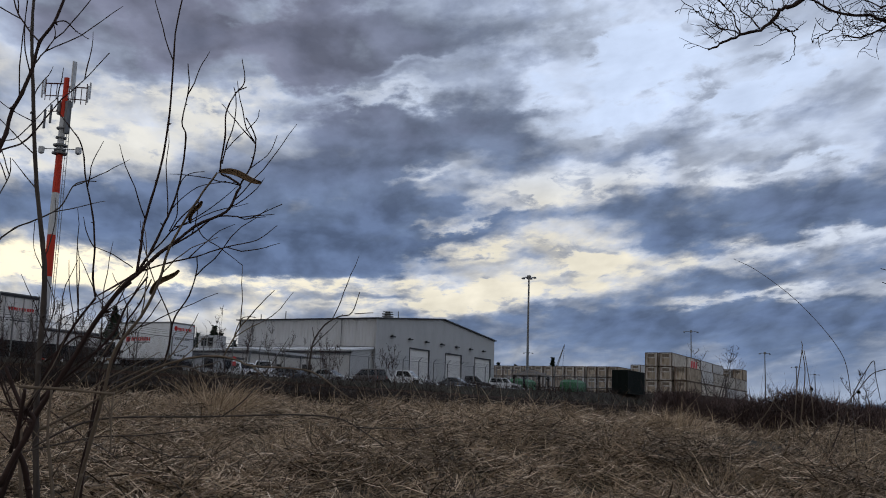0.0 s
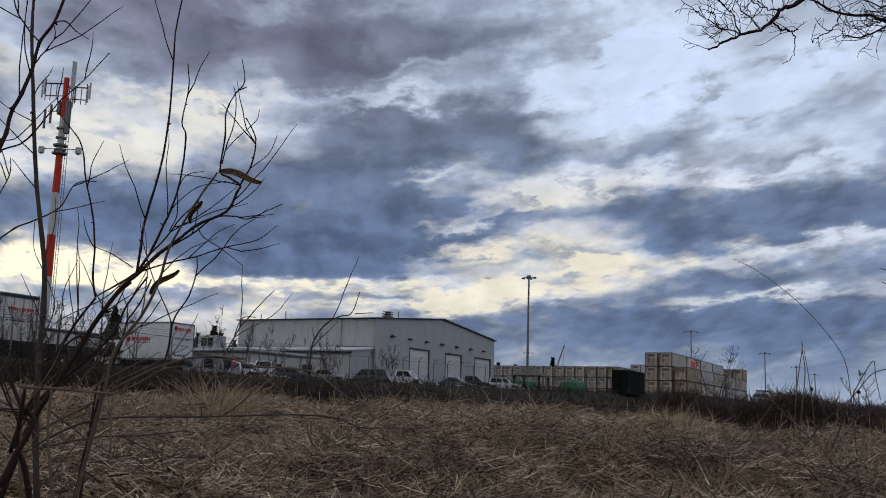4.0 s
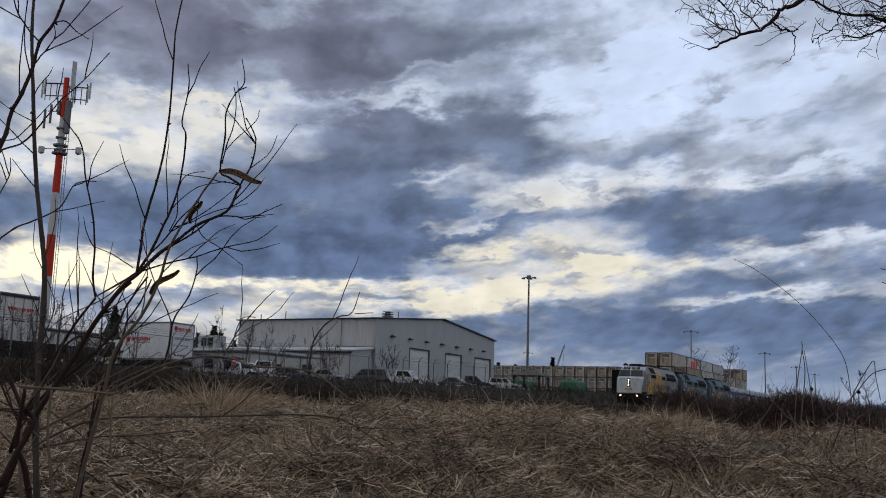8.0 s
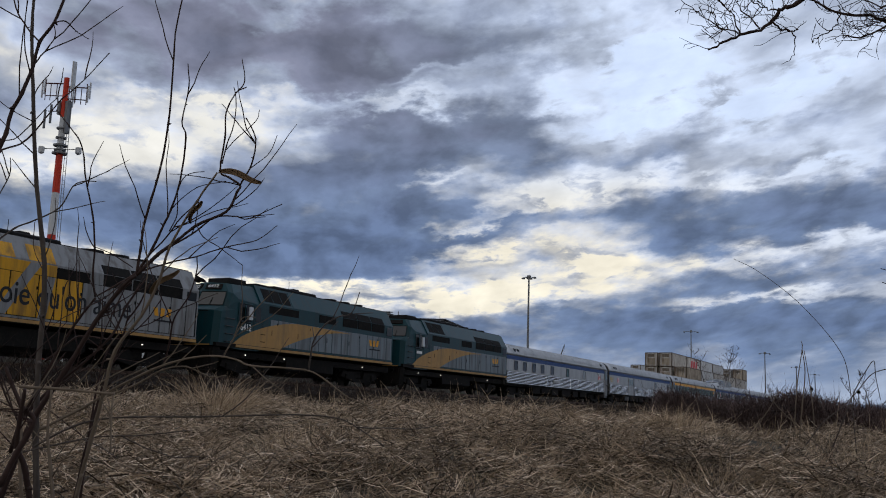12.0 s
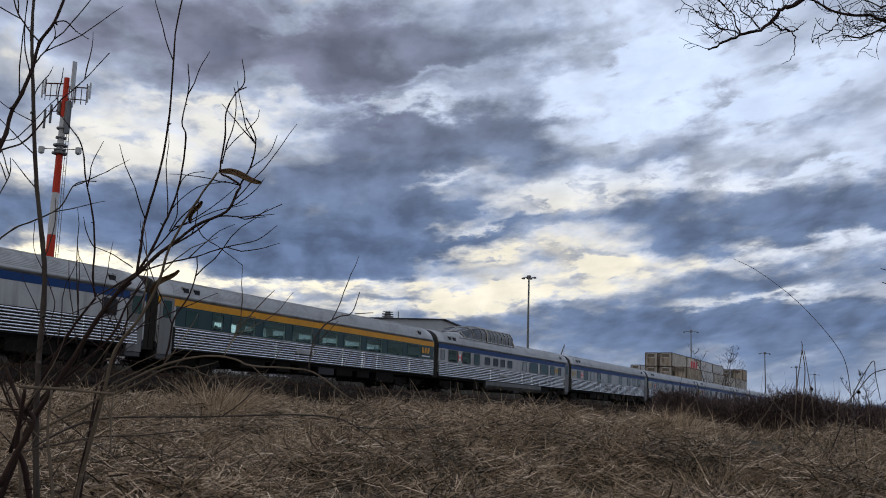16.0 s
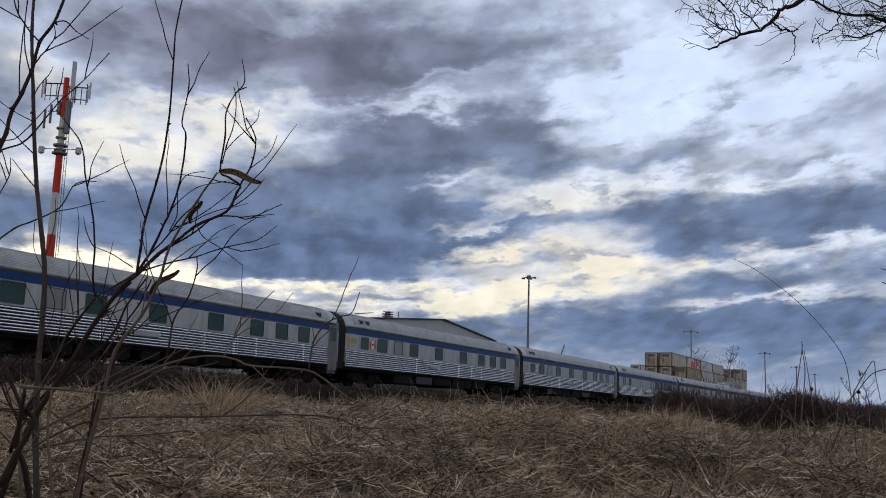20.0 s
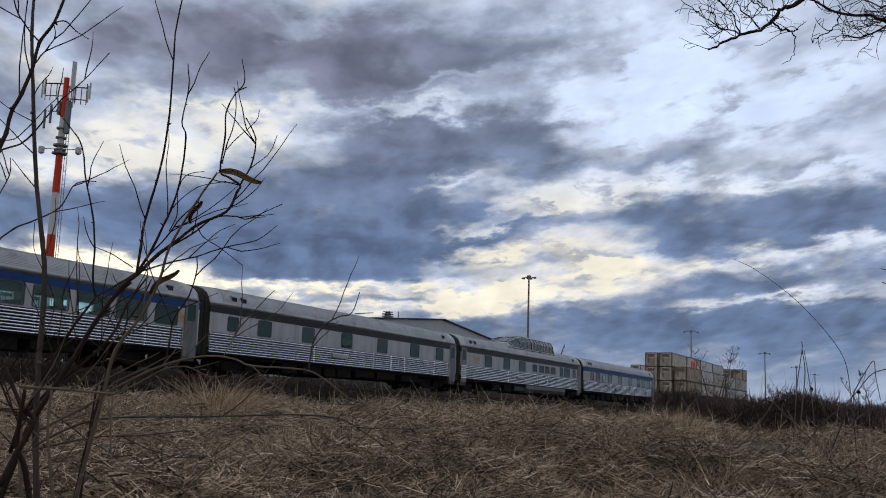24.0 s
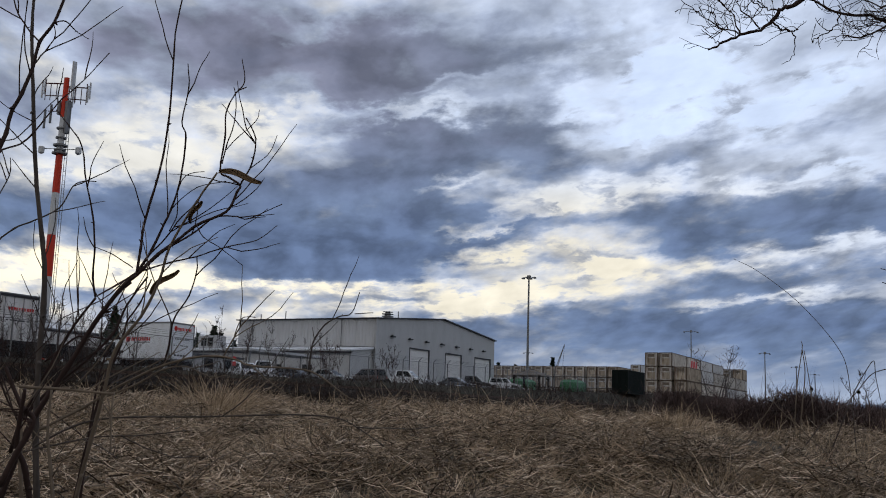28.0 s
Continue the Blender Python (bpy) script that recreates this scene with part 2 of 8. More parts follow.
# ------------------------------------------------------------------ materials
def mat_std(name, color, rough=0.6, metal=0.0, var=0.25, scale=3.0, fine=40.0, bump=0.0, dirt=None, dirt_amount=0.0, spec=0.22,
            island=0.0, obj=0.0, streak=0.0, coat=0.0, relief=0.02, gloss_var=0.25):
    """A painted, mineral or metal surface: colour varied at two scales, dirt in patches or streaks, and fine relief."""
    mat = bpy.data.materials.new(name)
    mat.use_nodes = True
    n = Nodes(mat.node_tree)
    out, b = n.add("ShaderNodeOutputMaterial"), n.add("ShaderNodeBsdfPrincipled")
    n.plug(b.outputs[0], out.inputs[0])
    p = n.add("ShaderNodeTexCoord").outputs["Object"]
    coarse = n.noise(p, scale, 5.0, 0.6)
    small = n.noise(p, fine, 4.0, 0.6)
    v = n.m("ADD", n.m("MULTIPLY", n.m("SUBTRACT", coarse, 0.5), var * 1.6), n.m("MULTIPLY", n.m("SUBTRACT", small, 0.5), var))
    if island:
        v = n.m("ADD", v, n.m("MULTIPLY", n.m("SUBTRACT", n.add("ShaderNodeNewGeometry").outputs["Random Per Island"], 0.5), island))
    if obj:
        v = n.m("ADD", v, n.m("MULTIPLY", n.m("SUBTRACT", n.add("ShaderNodeObjectInfo").outputs["Random"], 0.5), obj))
    c = n.mix(1.0, (*color, 1), n.join(*[n.m("ADD", v, 1.0)] * 3), "MULTIPLY")
    if dirt:
        if streak:
            s = n.xyz(p)
            patch = n.noise(n.join(n.m("MULTIPLY", s[0], streak), n.m("MULTIPLY", s[1], streak), n.m("MULTIPLY", s[2], 0.35)), 1.0, 5.0, 0.6)
        else:
            patch = n.noise(n.vec("ADD", p, (3.1, 7.7, 1.3)), scale * 1.7, 7.0, 0.65)
        c = n.mix(n.m("MULTIPLY", n.step(patch, 0.42, 0.72), dirt_amount), c, (*dirt, 1))
    n.plug(c, b.inputs["Base Color"])
    n.plug(n.m("ADD", rough, n.m("MULTIPLY", n.m("SUBTRACT", small, 0.5), gloss_var), clamp=True), b.inputs["Roughness"])
    b.inputs["Metallic"].default_value = metal
    b.inputs["Specular IOR Level"].default_value = spec
    b.inputs["Coat Weight"].default_value = coat
    if bump:
        bp = n.add("ShaderNodeBump")
        bp.inputs["Strength"].default_value = bump
        bp.inputs["Distance"].default_value = relief
        n.plug(small, bp.inputs["Height"])
        n.plug(bp.outputs[0], b.inputs["Normal"])
    return mat


def mat_glass(name, tint, rough=0.04, clear=0.0, gloss=0.28):
    """A dark or see-through pane with a true gloss."""
    mat = bpy.data.materials.new(name)
    mat.use_nodes = True
    n = Nodes(mat.node_tree)
    out, b = n.add("ShaderNodeOutputMaterial"), n.add("ShaderNodeBsdfPrincipled")
    b.inputs["Base Color"].default_value = (*tint, 1)
    b.inputs["Roughness"].default_value = rough
    b.inputs["Specular IOR Level"].default_value = gloss
    if clear:
        tr, mx = n.add("ShaderNodeBsdfTransparent"), n.add("ShaderNodeMixShader")
        tr.inputs[0].default_value = (*[min(1, 0.45 + t) for t in tint], 1)
        mx.inputs[0].default_value = clear
        n.plug(b.outputs[0], mx.inputs[1])
        n.plug(tr.outputs[0], mx.inputs[2])
        n.plug(mx.outputs[0], out.inputs[0])
    else:
        n.plug(b.outputs[0], out.inputs[0])
    return mat


def mat_glow(name, color, strength):
    mat = bpy.data.materials.new(name)
    mat.use_nodes = True
    n = Nodes(mat.node_tree)
    em = n.add("ShaderNodeEmission")
    em.inputs[0].default_value, em.inputs[1].default_value = (*color, 1), strength
    n.plug(em.outputs[0], n.add("ShaderNodeOutputMaterial").inputs[0])
    return mat


def mat_mesh():
    """Woven wire: a diamond net with open holes."""
    mat = bpy.data.materials.new("chain_link")
    mat.use_nodes = True
    n = Nodes(mat.node_tree)
    b, tr, mx = n.add("ShaderNodeBsdfPrincipled"), n.add("ShaderNodeBsdfTransparent"), n.add("ShaderNodeMixShader")
    b.inputs["Base Color"].default_value, b.inputs["Metallic"].default_value, b.inputs["Roughness"].default_value = (0.25, 0.25, 0.26, 1), 0.8, 0.5
    s = n.xyz(n.add("ShaderNodeTexCoord").outputs["Object"])
    lines = []
    for sign in (1.0, -1.0):
        u = n.m("FRACT", n.m("MULTIPLY", n.m("ADD", s[0], n.m("MULTIPLY", s[2], sign)), 14.0))
        lines.append(n.m("LESS_THAN", u, 0.075))
    n.plug(n.m("MAXIMUM", lines[0], lines[1]), mx.inputs[0])
    n.plug(tr.outputs[0], mx.inputs[1])
    n.plug(b.outputs[0], mx.inputs[2])
    n.plug(mx.outputs[0], n.add("ShaderNodeOutputMaterial").inputs[0])
    return mat


def mat_straw(name, stops, rough=0.75):
    """Dry blades: each one takes its own place on a ramp of straw colours."""
    mat = bpy.data.materials.new(name)
    mat.use_nodes = True
    n = Nodes(mat.node_tree)
    out, b = n.add("ShaderNodeOutputMaterial"), n.add("ShaderNodeBsdfPrincipled")
    p = n.add("ShaderNodeTexCoord").outputs["Object"]
    rnd = n.add("ShaderNodeNewGeometry").outputs["Random Per Island"]
    patch = n.noise(p, 0.7, 4.0, 0.6)
    f = n.m("ADD", n.m("MULTIPLY", rnd, 0.88), n.m("MULTIPLY", n.m("SUBTRACT", patch, 0.43), 0.6), clamp=True)
    c = n.ramp(f, stops)
    c = n.mix(0.35, c, n.join(*[n.noise(p, 60.0, 3.0)] * 3), "OVERLAY")
    n.plug(c, b.inputs["Base Color"])
    b.inputs["Roughness"].default_value = rough
    b.inputs["Specular IOR Level"].default_value = 0.25
    n.plug(b.outputs[0], out.inputs[0])
    return mat


M = {}
M["straw"] = mat_straw("dry_grass", [(0.0, (0.13, 0.092, 0.062)), (0.33, (0.37, 0.275, 0.19)), (0.70, (0.68, 0.54, 0.40)), (1.0, (0.95, 0.83, 0.68))])
M["thatch"] = mat_straw("shade_dark_thatch", [(0.0, (0.018, 0.014, 0.010)), (0.35, (0.075, 0.056, 0.040)), (0.7, (0.26, 0.20, 0.146)), (1.0, (0.56, 0.45, 0.345))])
M["straw_tall"] = mat_straw("dry_stalks", [(0.0, (0.12, 0.085, 0.055)), (0.5, (0.42, 0.315, 0.21)), (1.0, (0.80, 0.64, 0.46))])
M["bramble"] = mat_straw("bramble_twigs", [(0.0, (0.014, 0.010, 0.008)), (0.5, (0.030, 0.020, 0.016)), (1.0, (0.065, 0.042, 0.034))])
M["thicket"] = mat_straw("thicket_twigs", [(0.0, (0.026, 0.016, 0.016)), (0.5, (0.066, 0.044, 0.042)), (1.0, (0.155, 0.108, 0.098))])
M["soil"] = mat_std("field_soil", (0.036, 0.030, 0.021), 0.95, var=0.7, scale=0.6, fine=9.0, bump=0.8, dirt=(0.03, 0.035, 0.014), dirt_amount=0.6)
M["ballast"] = mat_std("ballast_stone", (0.032, 0.028, 0.026), 0.9, var=0.6, scale=0.5, fine=14.0, bump=1.0, dirt=(0.04, 0.03, 0.024), dirt_amount=0.7, island=0.8)
M["yard"] = mat_std("yard_asphalt", (0.060, 0.060, 0.062), 0.85, var=0.4, scale=0.15, fine=8.0, bump=0.3, dirt=(0.10, 0.09, 0.08), dirt_amount=0.5)
M["rail"] = mat_std("rail_steel", (0.09, 0.060, 0.045), 0.6, 0.5, var=0.4, scale=2.0)
M["tie"] = mat_std("creosote_tie", (0.030, 0.023, 0.018), 0.9, var=0.6, scale=2.0, bump=0.5, obj=0.4)
M["steel"] = mat_std("stainless_steel", (0.375, 0.36, 0.335), 0.36, 0.90, var=0.22, scale=1.0, fine=12, gloss_var=0.12, dirt=(0.20, 0.185, 0.165), dirt_amount=0.6, streak=2.5)
M["flute"] = mat_std("bright_fluted_steel", (0.78, 0.775, 0.77), 0.26, 0.97, var=0.10, scale=0.5, fine=2.0, gloss_var=0.1, obj=0.12)
M["groove"] = mat_std("shaded_groove_steel", (0.016, 0.015, 0.015), 0.7, 0.3, var=0.3)
M["steel_door"] = mat_std("grimy_door_steel", (0.20, 0.195, 0.185), 0.45, 0.8, var=0.25, scale=1.5, dirt=(0.09, 0.08, 0.07), dirt_amount=0.6, streak=3.0)
M["seat_cloth"] = mat_std("dark_seat_cloth", (0.03, 0.035, 0.04), 0.95, var=0.3)
M["cabin_lining"] = mat_std("pale_cabin_lining", (0.35, 0.36, 0.36), 0.7, var=0.15)
M["steel_roof"] = mat_std("weathered_roof_steel", (0.42, 0.415, 0.405), 0.42, 0.75, var=0.2, scale=0.8, fine=8, gloss_var=0.15, dirt=(0.18, 0.17, 0.16), dirt_amount=0.5)
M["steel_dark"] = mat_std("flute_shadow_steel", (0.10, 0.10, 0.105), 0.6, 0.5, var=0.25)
M["blue"] = mat_std("band_blue_paint", (0.006, 0.046, 0.185), 0.5, var=0.2, scale=1.0, dirt=(0.03, 0.05, 0.12), dirt_amount=0.3)
M["grey_band"] = mat_std("band_dark_grey_paint", (0.018, 0.019, 0.022), 0.5, var=0.25, dirt=(0.045, 0.043, 0.04), dirt_amount=0.25)
M["amber"] = mat_std("band_amber_paint", (0.72, 0.33, 0.012), 0.4, var=0.2, dirt=(0.25, 0.16, 0.05), dirt_amount=0.3)
M["amber_faded"] = mat_std("faded_amber_paint", (0.50, 0.33, 0.07), 0.5, var=0.3, dirt=(0.32, 0.29, 0.24), dirt_amount=0.8)
M["teal_panel"] = mat_std("teal_panel_paint", (0.020, 0.058, 0.066), 0.35, var=0.2)
M["teal"] = mat_std("locomotive_teal_paint", (0.003, 0.040, 0.050), 0.42, var=0.3, scale=1.0, dirt=(0.025, 0.030, 0.030), dirt_amount=0.5, streak=3.0)
M["loco_grey"] = mat_std("locomotive_grey_paint", (0.235, 0.245, 0.255), 0.5, var=0.25, scale=1.0, dirt=(0.085, 0.07, 0.055), dirt_amount=0.75, streak=3.0)
M["loco_white"] = mat_std("locomotive_silver_nose_paint", (0.56, 0.595, 0.64), 0.42, var=0.15, scale=1.0, dirt=(0.27, 0.25, 0.225), dirt_amount=0.6, streak=4.0)
M["loco_yellow"] = mat_std("locomotive_yellow_paint", (0.62, 0.315, 0.010), 0.45, var=0.3, scale=1.0, dirt=(0.14, 0.08, 0.025), dirt_amount=0.8, streak=3.0)
M["loco_roof"] = mat_std("sooted_roof", (0.018, 0.018, 0.019), 0.8, var=0.4, spec=0.1)
M["black"] = mat_std("underframe_black", (0.010, 0.0095, 0.009), 0.8, var=0.5, dirt=(0.022, 0.018, 0.015), dirt_amount=0.6, spec=0.1)
M["bellows"] = mat_std("dusty_black_rubber", (0.020, 0.018, 0.016), 0.85, var=0.4, scale=2.0, dirt=(0.045, 0.038, 0.03), dirt_amount=0.6, streak=4.0)
M["letter"] = mat_std("lettering_dark_grey", (0.014, 0.015, 0.018), 0.5, var=0.15)
M["letter_white"] = mat_std("lettering_white", (0.75, 0.76, 0.76), 0.5, var=0.1)
M["red"] = mat_std("red_paint", (0.55, 0.025, 0.022), 0.5, var=0.15)
M["glass_dark"] = mat_glass("dark_window_glass", (0.006, 0.008, 0.009), gloss=0.16)
M["glass_screen"] = mat_glass("cab_windscreen_glass", (0.012, 0.014, 0.016), 0.03, gloss=0.75)
M["glass_teal"] = mat_glass("teal_tinted_window_glass", (0.34, 0.58, 0.56), 0.05, gloss=0.4, clear=0.82)
M["glass_mid"] = mat_glass("green_tinted_window_glass", (0.026, 0.066, 0.062), 0.05, gloss=0.14)
M["glass_pale"] = mat_glass("pale_blind_behind_glass", (0.22, 0.24, 0.235), 0.12)
M["lamp"] = mat_glow("headlight_glow", (1.0, 0.80, 0.52), 5.0)
M["marker"] = mat_glow("ground_light_glow", (1.0, 0.93, 0.8), 1.6)
M["wall_metal"] = mat_std("grey_metal_siding", (0.47, 0.48, 0.49), 0.55, 0.1, var=0.12, scale=0.4, fine=6.0, dirt=(0.33, 0.325, 0.32), dirt_amount=0.4, streak=1.2)
M["wall_panel"] = mat_std("smooth_grey_wall_panel", (0.455, 0.465, 0.465), 0.6, var=0.10, scale=0.2, fine=5.0, dirt=(0.31, 0.31, 0.31), dirt_amount=0.35, streak=0.8)
M["roof_trim"] = mat_std("dark_roof_trim", (0.03, 0.03, 0.034), 0.5, var=0.2)
M["door_white"] = mat_std("white_sectional_door", (0.72, 0.72, 0.70), 0.55, var=0.10, obj=0.08, dirt=(0.30, 0.29, 0.28), dirt_amount=0.3)
M["white"] = mat_std("white_van_paint", (0.80, 0.83, 0.87), 0.45, var=0.08, scale=1.0, dirt=(0.52, 0.50, 0.48), dirt_amount=0.35)
M["container"] = mat_std("weathered_cream_container_paint", (0.62, 0.585, 0.52), 0.65, var=0.35, scale=0.8, obj=0.4, dirt=(0.17, 0.10, 0.06), dirt_amount=0.7, streak=1.6)
M["container_grey"] = mat_std("weathered_white_container_paint", (0.58, 0.585, 0.58), 0.65, var=0.2, scale=0.8, obj=0.25, dirt=(0.22, 0.16, 0.11), dirt_amount=0.55, streak=1.6)
M["container_dark"] = mat_std("dark_green_container_paint", (0.008, 0.012, 0.011), 0.7, var=0.3, spec=0.1)
M["container_rust"] = mat_std("rust_stained_container_paint", (0.44, 0.37, 0.28), 0.75, var=0.4, scale=0.8, obj=0.4, dirt=(0.09, 0.045, 0.025), dirt_amount=0.8, streak=1.6)
M["container_edge"] = mat_std("rust_edged_container_frame", (0.085, 0.055, 0.038), 0.8, var=0.5, scale=0.7, dirt=(0.28, 0.23, 0.17), dirt_amount=0.5)
M["grime"] = mat_std("sooty_grille", (0.17, 0.14, 0.11), 0.85, var=0.5, scale=2.0, dirt=(0.22, 0.17, 0.12), dirt_amount=0.6)
M["galv"] = mat_std("galvanised_steel", (0.20, 0.205, 0.21), 0.55, 0.6, var=0.25)
M["tower_red"] = mat_std("tower_red_paint", (0.56, 0.045, 0.022), 0.5, var=0.2, scale=0.6)
M["tower_white"] = mat_std("tower_white_paint", (0.58, 0.60, 0.62), 0.5, var=0.15, scale=0.6, dirt=(0.4, 0.38, 0.36), dirt_amount=0.3)
M["bark"] = mat_std("grey_brown_bark", (0.085, 0.072, 0.066), 0.85, var=0.5, scale=9.0, fine=60.0, bump=0.5, relief=0.002, dirt=(0.16, 0.14, 0.125), dirt_amount=0.4)
M["bark_red"] = mat_std("dark_red_brown_bark", (0.048, 0.030, 0.027), 0.75, var=0.5, scale=9.0, fine=60.0, bump=0.4, relief=0.002)
M["cane"] = mat_std("dry_tan_cane", (0.175, 0.138, 0.105), 0.8, var=0.4, scale=9.0, fine=60.0, bump=0.4, relief=0.002)
M["dead_leaf"] = mat_std("withered_leaf", (0.16, 0.105, 0.06), 0.85, var=0.5, scale=20.0, fine=60.0, bump=0.5, relief=0.003)
M["needle"] = mat_std("conifer_needles", (0.020, 0.034, 0.018), 0.85, var=0.5, scale=1.0, island=0.6)
M["snow"] = mat_std("old_snow", (0.62, 0.64, 0.67), 0.7, var=0.2, scale=2.0, fine=12.0, bump=0.5, dirt=(0.3, 0.27, 0.24), dirt_amount=0.4)
M["tyre"] = mat_std("tyre_rubber", (0.018, 0.018, 0.018), 0.85, var=0.3)
M["green"] = mat_std("green_tarpaulin", (0.05, 0.17, 0.075), 0.6, var=0.3)
M["hill"] = mat_std("haze_tinted_hills", (0.26, 0.33, 0.43), 1.0, var=0.2, scale=0.01)
M["link"] = mat_mesh()


# ------------------------------------------------------------------ mesh helpers
def part(name, bm, mat, parent=None, label="", smooth=False):
    """Links a bmesh as one mesh object, under a thing or a part if one is given."""
    me = bpy.data.meshes.new(name)
    bm.normal_update()
    bm.to_mesh(me)
    bm.free()
    return mesh_part(name, me, mat, parent, label, smooth)


def mesh_part(name, me, mat, parent=None, label="", smooth=False):
    if mat and not me.materials:
        me.materials.append(mat)
    if smooth:
        me.shade_smooth()
    ob = new(name, me)
    ob.parent = parent
    if label:
        ob["label"] = label
    return ob


def empty(name, m, label, category, group="", kind=""):
    ob = new(name)
    ob.empty_display_size = 0.1
    ob.matrix_world = m
    return tagged(ob, label, category, group, kind)


def quads(verts, faces):
    me = bpy.data.meshes.new("mesh")
    me.from_pydata([tuple(v) for v in verts], [], faces)
    me.update()
    return me


def box(bm, x0, x1, y0, y1, z0, z1, bevel=0.0, m=None):
    vs = [Vector((x, y, z)) for z in (z0, z1) for y in (y0, y1) for x in (x0, x1)]
    if m is not None:
        vs = [m @ v for v in vs]
    v = [bm.verts.new(c) for c in vs]
    fs = [bm.faces.new([v[i] for i in f]) for f in ((0, 2, 3, 1), (4, 5, 7, 6), (0, 1, 5, 4), (1, 3, 7, 5), (3, 2, 6, 7), (2, 0, 4, 6))]
    if bevel:
        edges = list({e for f in fs for e in f.edges})
        bmesh.ops.bevel(bm, geom=edges, offset=bevel, segments=1, affect="EDGES")
    return bm


def boxed(x0, x1, y0, y1, z0, z1, bevel=0.0, m=None):
    return box(bmesh.new(), x0, x1, y0, y1, z0, z1, bevel, m)


def tube(bm, pts, radii, seg=6, caps=True):
    """A tapered tube through points."""
    pts = [Vector(p) for p in pts]
    if not isinstance(radii, (list, tuple)):
        radii = [radii] * len(pts)
    rings = []
    side = None
    for i, p in enumerate(pts):
        t = (pts[min(i + 1, len(pts) - 1)] - pts[max(i - 1, 0)]).normalized()
        if side is None:
            side = t.orthogonal().normalized()
        side = (side - t * side.dot(t)).normalized()
        up = t.cross(side)
        rings.append([bm.verts.new(p + (side * math.cos(k * 2 * math.pi / seg) + up * math.sin(k * 2 * math.pi / seg)) * radii[i]) for k in range(seg)])
    for a, b in zip(rings, rings[1:]):
        for k in range(seg):
            bm.faces.new((a[k], a[(k + 1) % seg], b[(k + 1) % seg], b[k]))
    if caps:
        bm.faces.new(rings[0][::-1])
        bm.faces.new(rings[-1])
    return bm


def tubed(pts, radii, seg=6):
    return tube(bmesh.new(), pts, radii, seg)


def loft(bm, sections, cap=True, closed=True):
    """Skins rows of points, each row a ring of the same count."""
    rows = [[bm.verts.new(p) for p in s] for s in sections]
    n = len(rows[0])
    for a, b in zip(rows, rows[1:]):
        for k in range(n if closed else n - 1):
            bm.faces.new((a[k], a[(k + 1) % n], b[(k + 1) % n], b[k]))
    if cap and closed:
        bm.faces.new(rows[0][::-1])
        bm.faces.new(rows[-1])
    return bm


def prism(bm, poly, axis, a, b):
    """A flat outline swept along one axis from a to b."""
    def put(u, v, w):
        return {"x": (w, u, v), "y": (u, w, v), "z": (u, v, w)}[axis]
    lo = [bm.verts.new(put(u, v, a)) for u, v in poly]
    hi = [bm.verts.new(put(u, v, b)) for u, v in poly]
    n = len(poly)
    for k in range(n):
        bm.faces.new((lo[k], lo[(k + 1) % n], hi[(k + 1) % n], hi[k]))
    bm.faces.new(lo[::-1])
    bm.faces.new(hi)
    bmesh.ops.recalc_face_normals(bm, faces=bm.faces)
    return bm


def rounded(w, h, r, n=4):
    """The outline of a rounded oblong about the origin."""
    out = []
    for cx, cy, a0 in ((w / 2 - r, h / 2 - r, 0), (-w / 2 + r, h / 2 - r, 90), (-w / 2 + r, -h / 2 + r, 180), (w / 2 - r, -h / 2 + r, 270)):
        for k in range(n + 1):
            a = radians(a0 + 90 * k / n)
            out.append((cx + r * math.cos(a), cy + r * math.sin(a)))
    return out


def words(text, size, mat, parent, m, name="lettering", squeeze=1.0, depth=0.004):
    """Lettering in the built-in font, turned into a mesh; local x runs along the line, y up."""
    cu = bpy.data.curves.new(name, "FONT")
    cu.offset = 0.006 * size
    cu.body, cu.size, cu.extrude, cu.align_x, cu.align_y = text, size, depth, "LEFT", "CENTER"
    tmp = bpy.data.objects.new(name, cu)
    me = bpy.data.meshes.new_from_object(tmp)
    bpy.data.objects.remove(tmp)
    me.transform(m @ Matrix.Diagonal((squeeze, 1, 1, 1)))
    me.materials.clear()
    return mesh_part(name, me, mat, parent)


FACE = Matrix(((1, 0, 0, 0), (0, 0, -1, 0), (0, 1, 0, 0), (0, 0, 0, 1)))   # a flat drawing stood up to face -Y


# ------------------------------------------------------------------ lie of the land
def smooth(a, b, t):
    t = min(1.0, max(0.0, (t - a) / (b - a)))
    return t * t * (3 - 2 * t)


def yard_z(x):
    return 3.0 + 0.0147 * min(65.0, max(0.0, x - 55.0)) + 0.0215 * min(90.0, max(0.0, x - 120.0))


def ground(x, y):
    """Height of the ground: a rough field, a low bank with the track on it, and a yard behind on a step."""
    r = math.hypot(x, y)
    field = 0.52 + 0.36 * smooth(2.0, 14.0, r) - 0.55 * smooth(16.0, 24.0, r) * smooth(0, 10, y + 8) + 0.15 * noise.noise((x * 0.35, y * 0.35, 0)) + 0.07 * noise.noise((x * 1.1, y * 1.1, 3))
    field -= 0.20 * smooth(13.5, 9.5, math.degrees(math.atan2(y, max(x, 0.01)))) * smooth(5.0, 10.0, r) * smooth(-40.0, -10.0, y)
    bed = 1.80
    z = field + (bed - field) * smooth(24.0, 28.2, y)
    if y > 33.0:
        z = bed - 0.5 * smooth(33.0, 35.0, y) + (yard_z(x) - bed + 0.5) * smooth(36.0, 42.5, y)
    return z


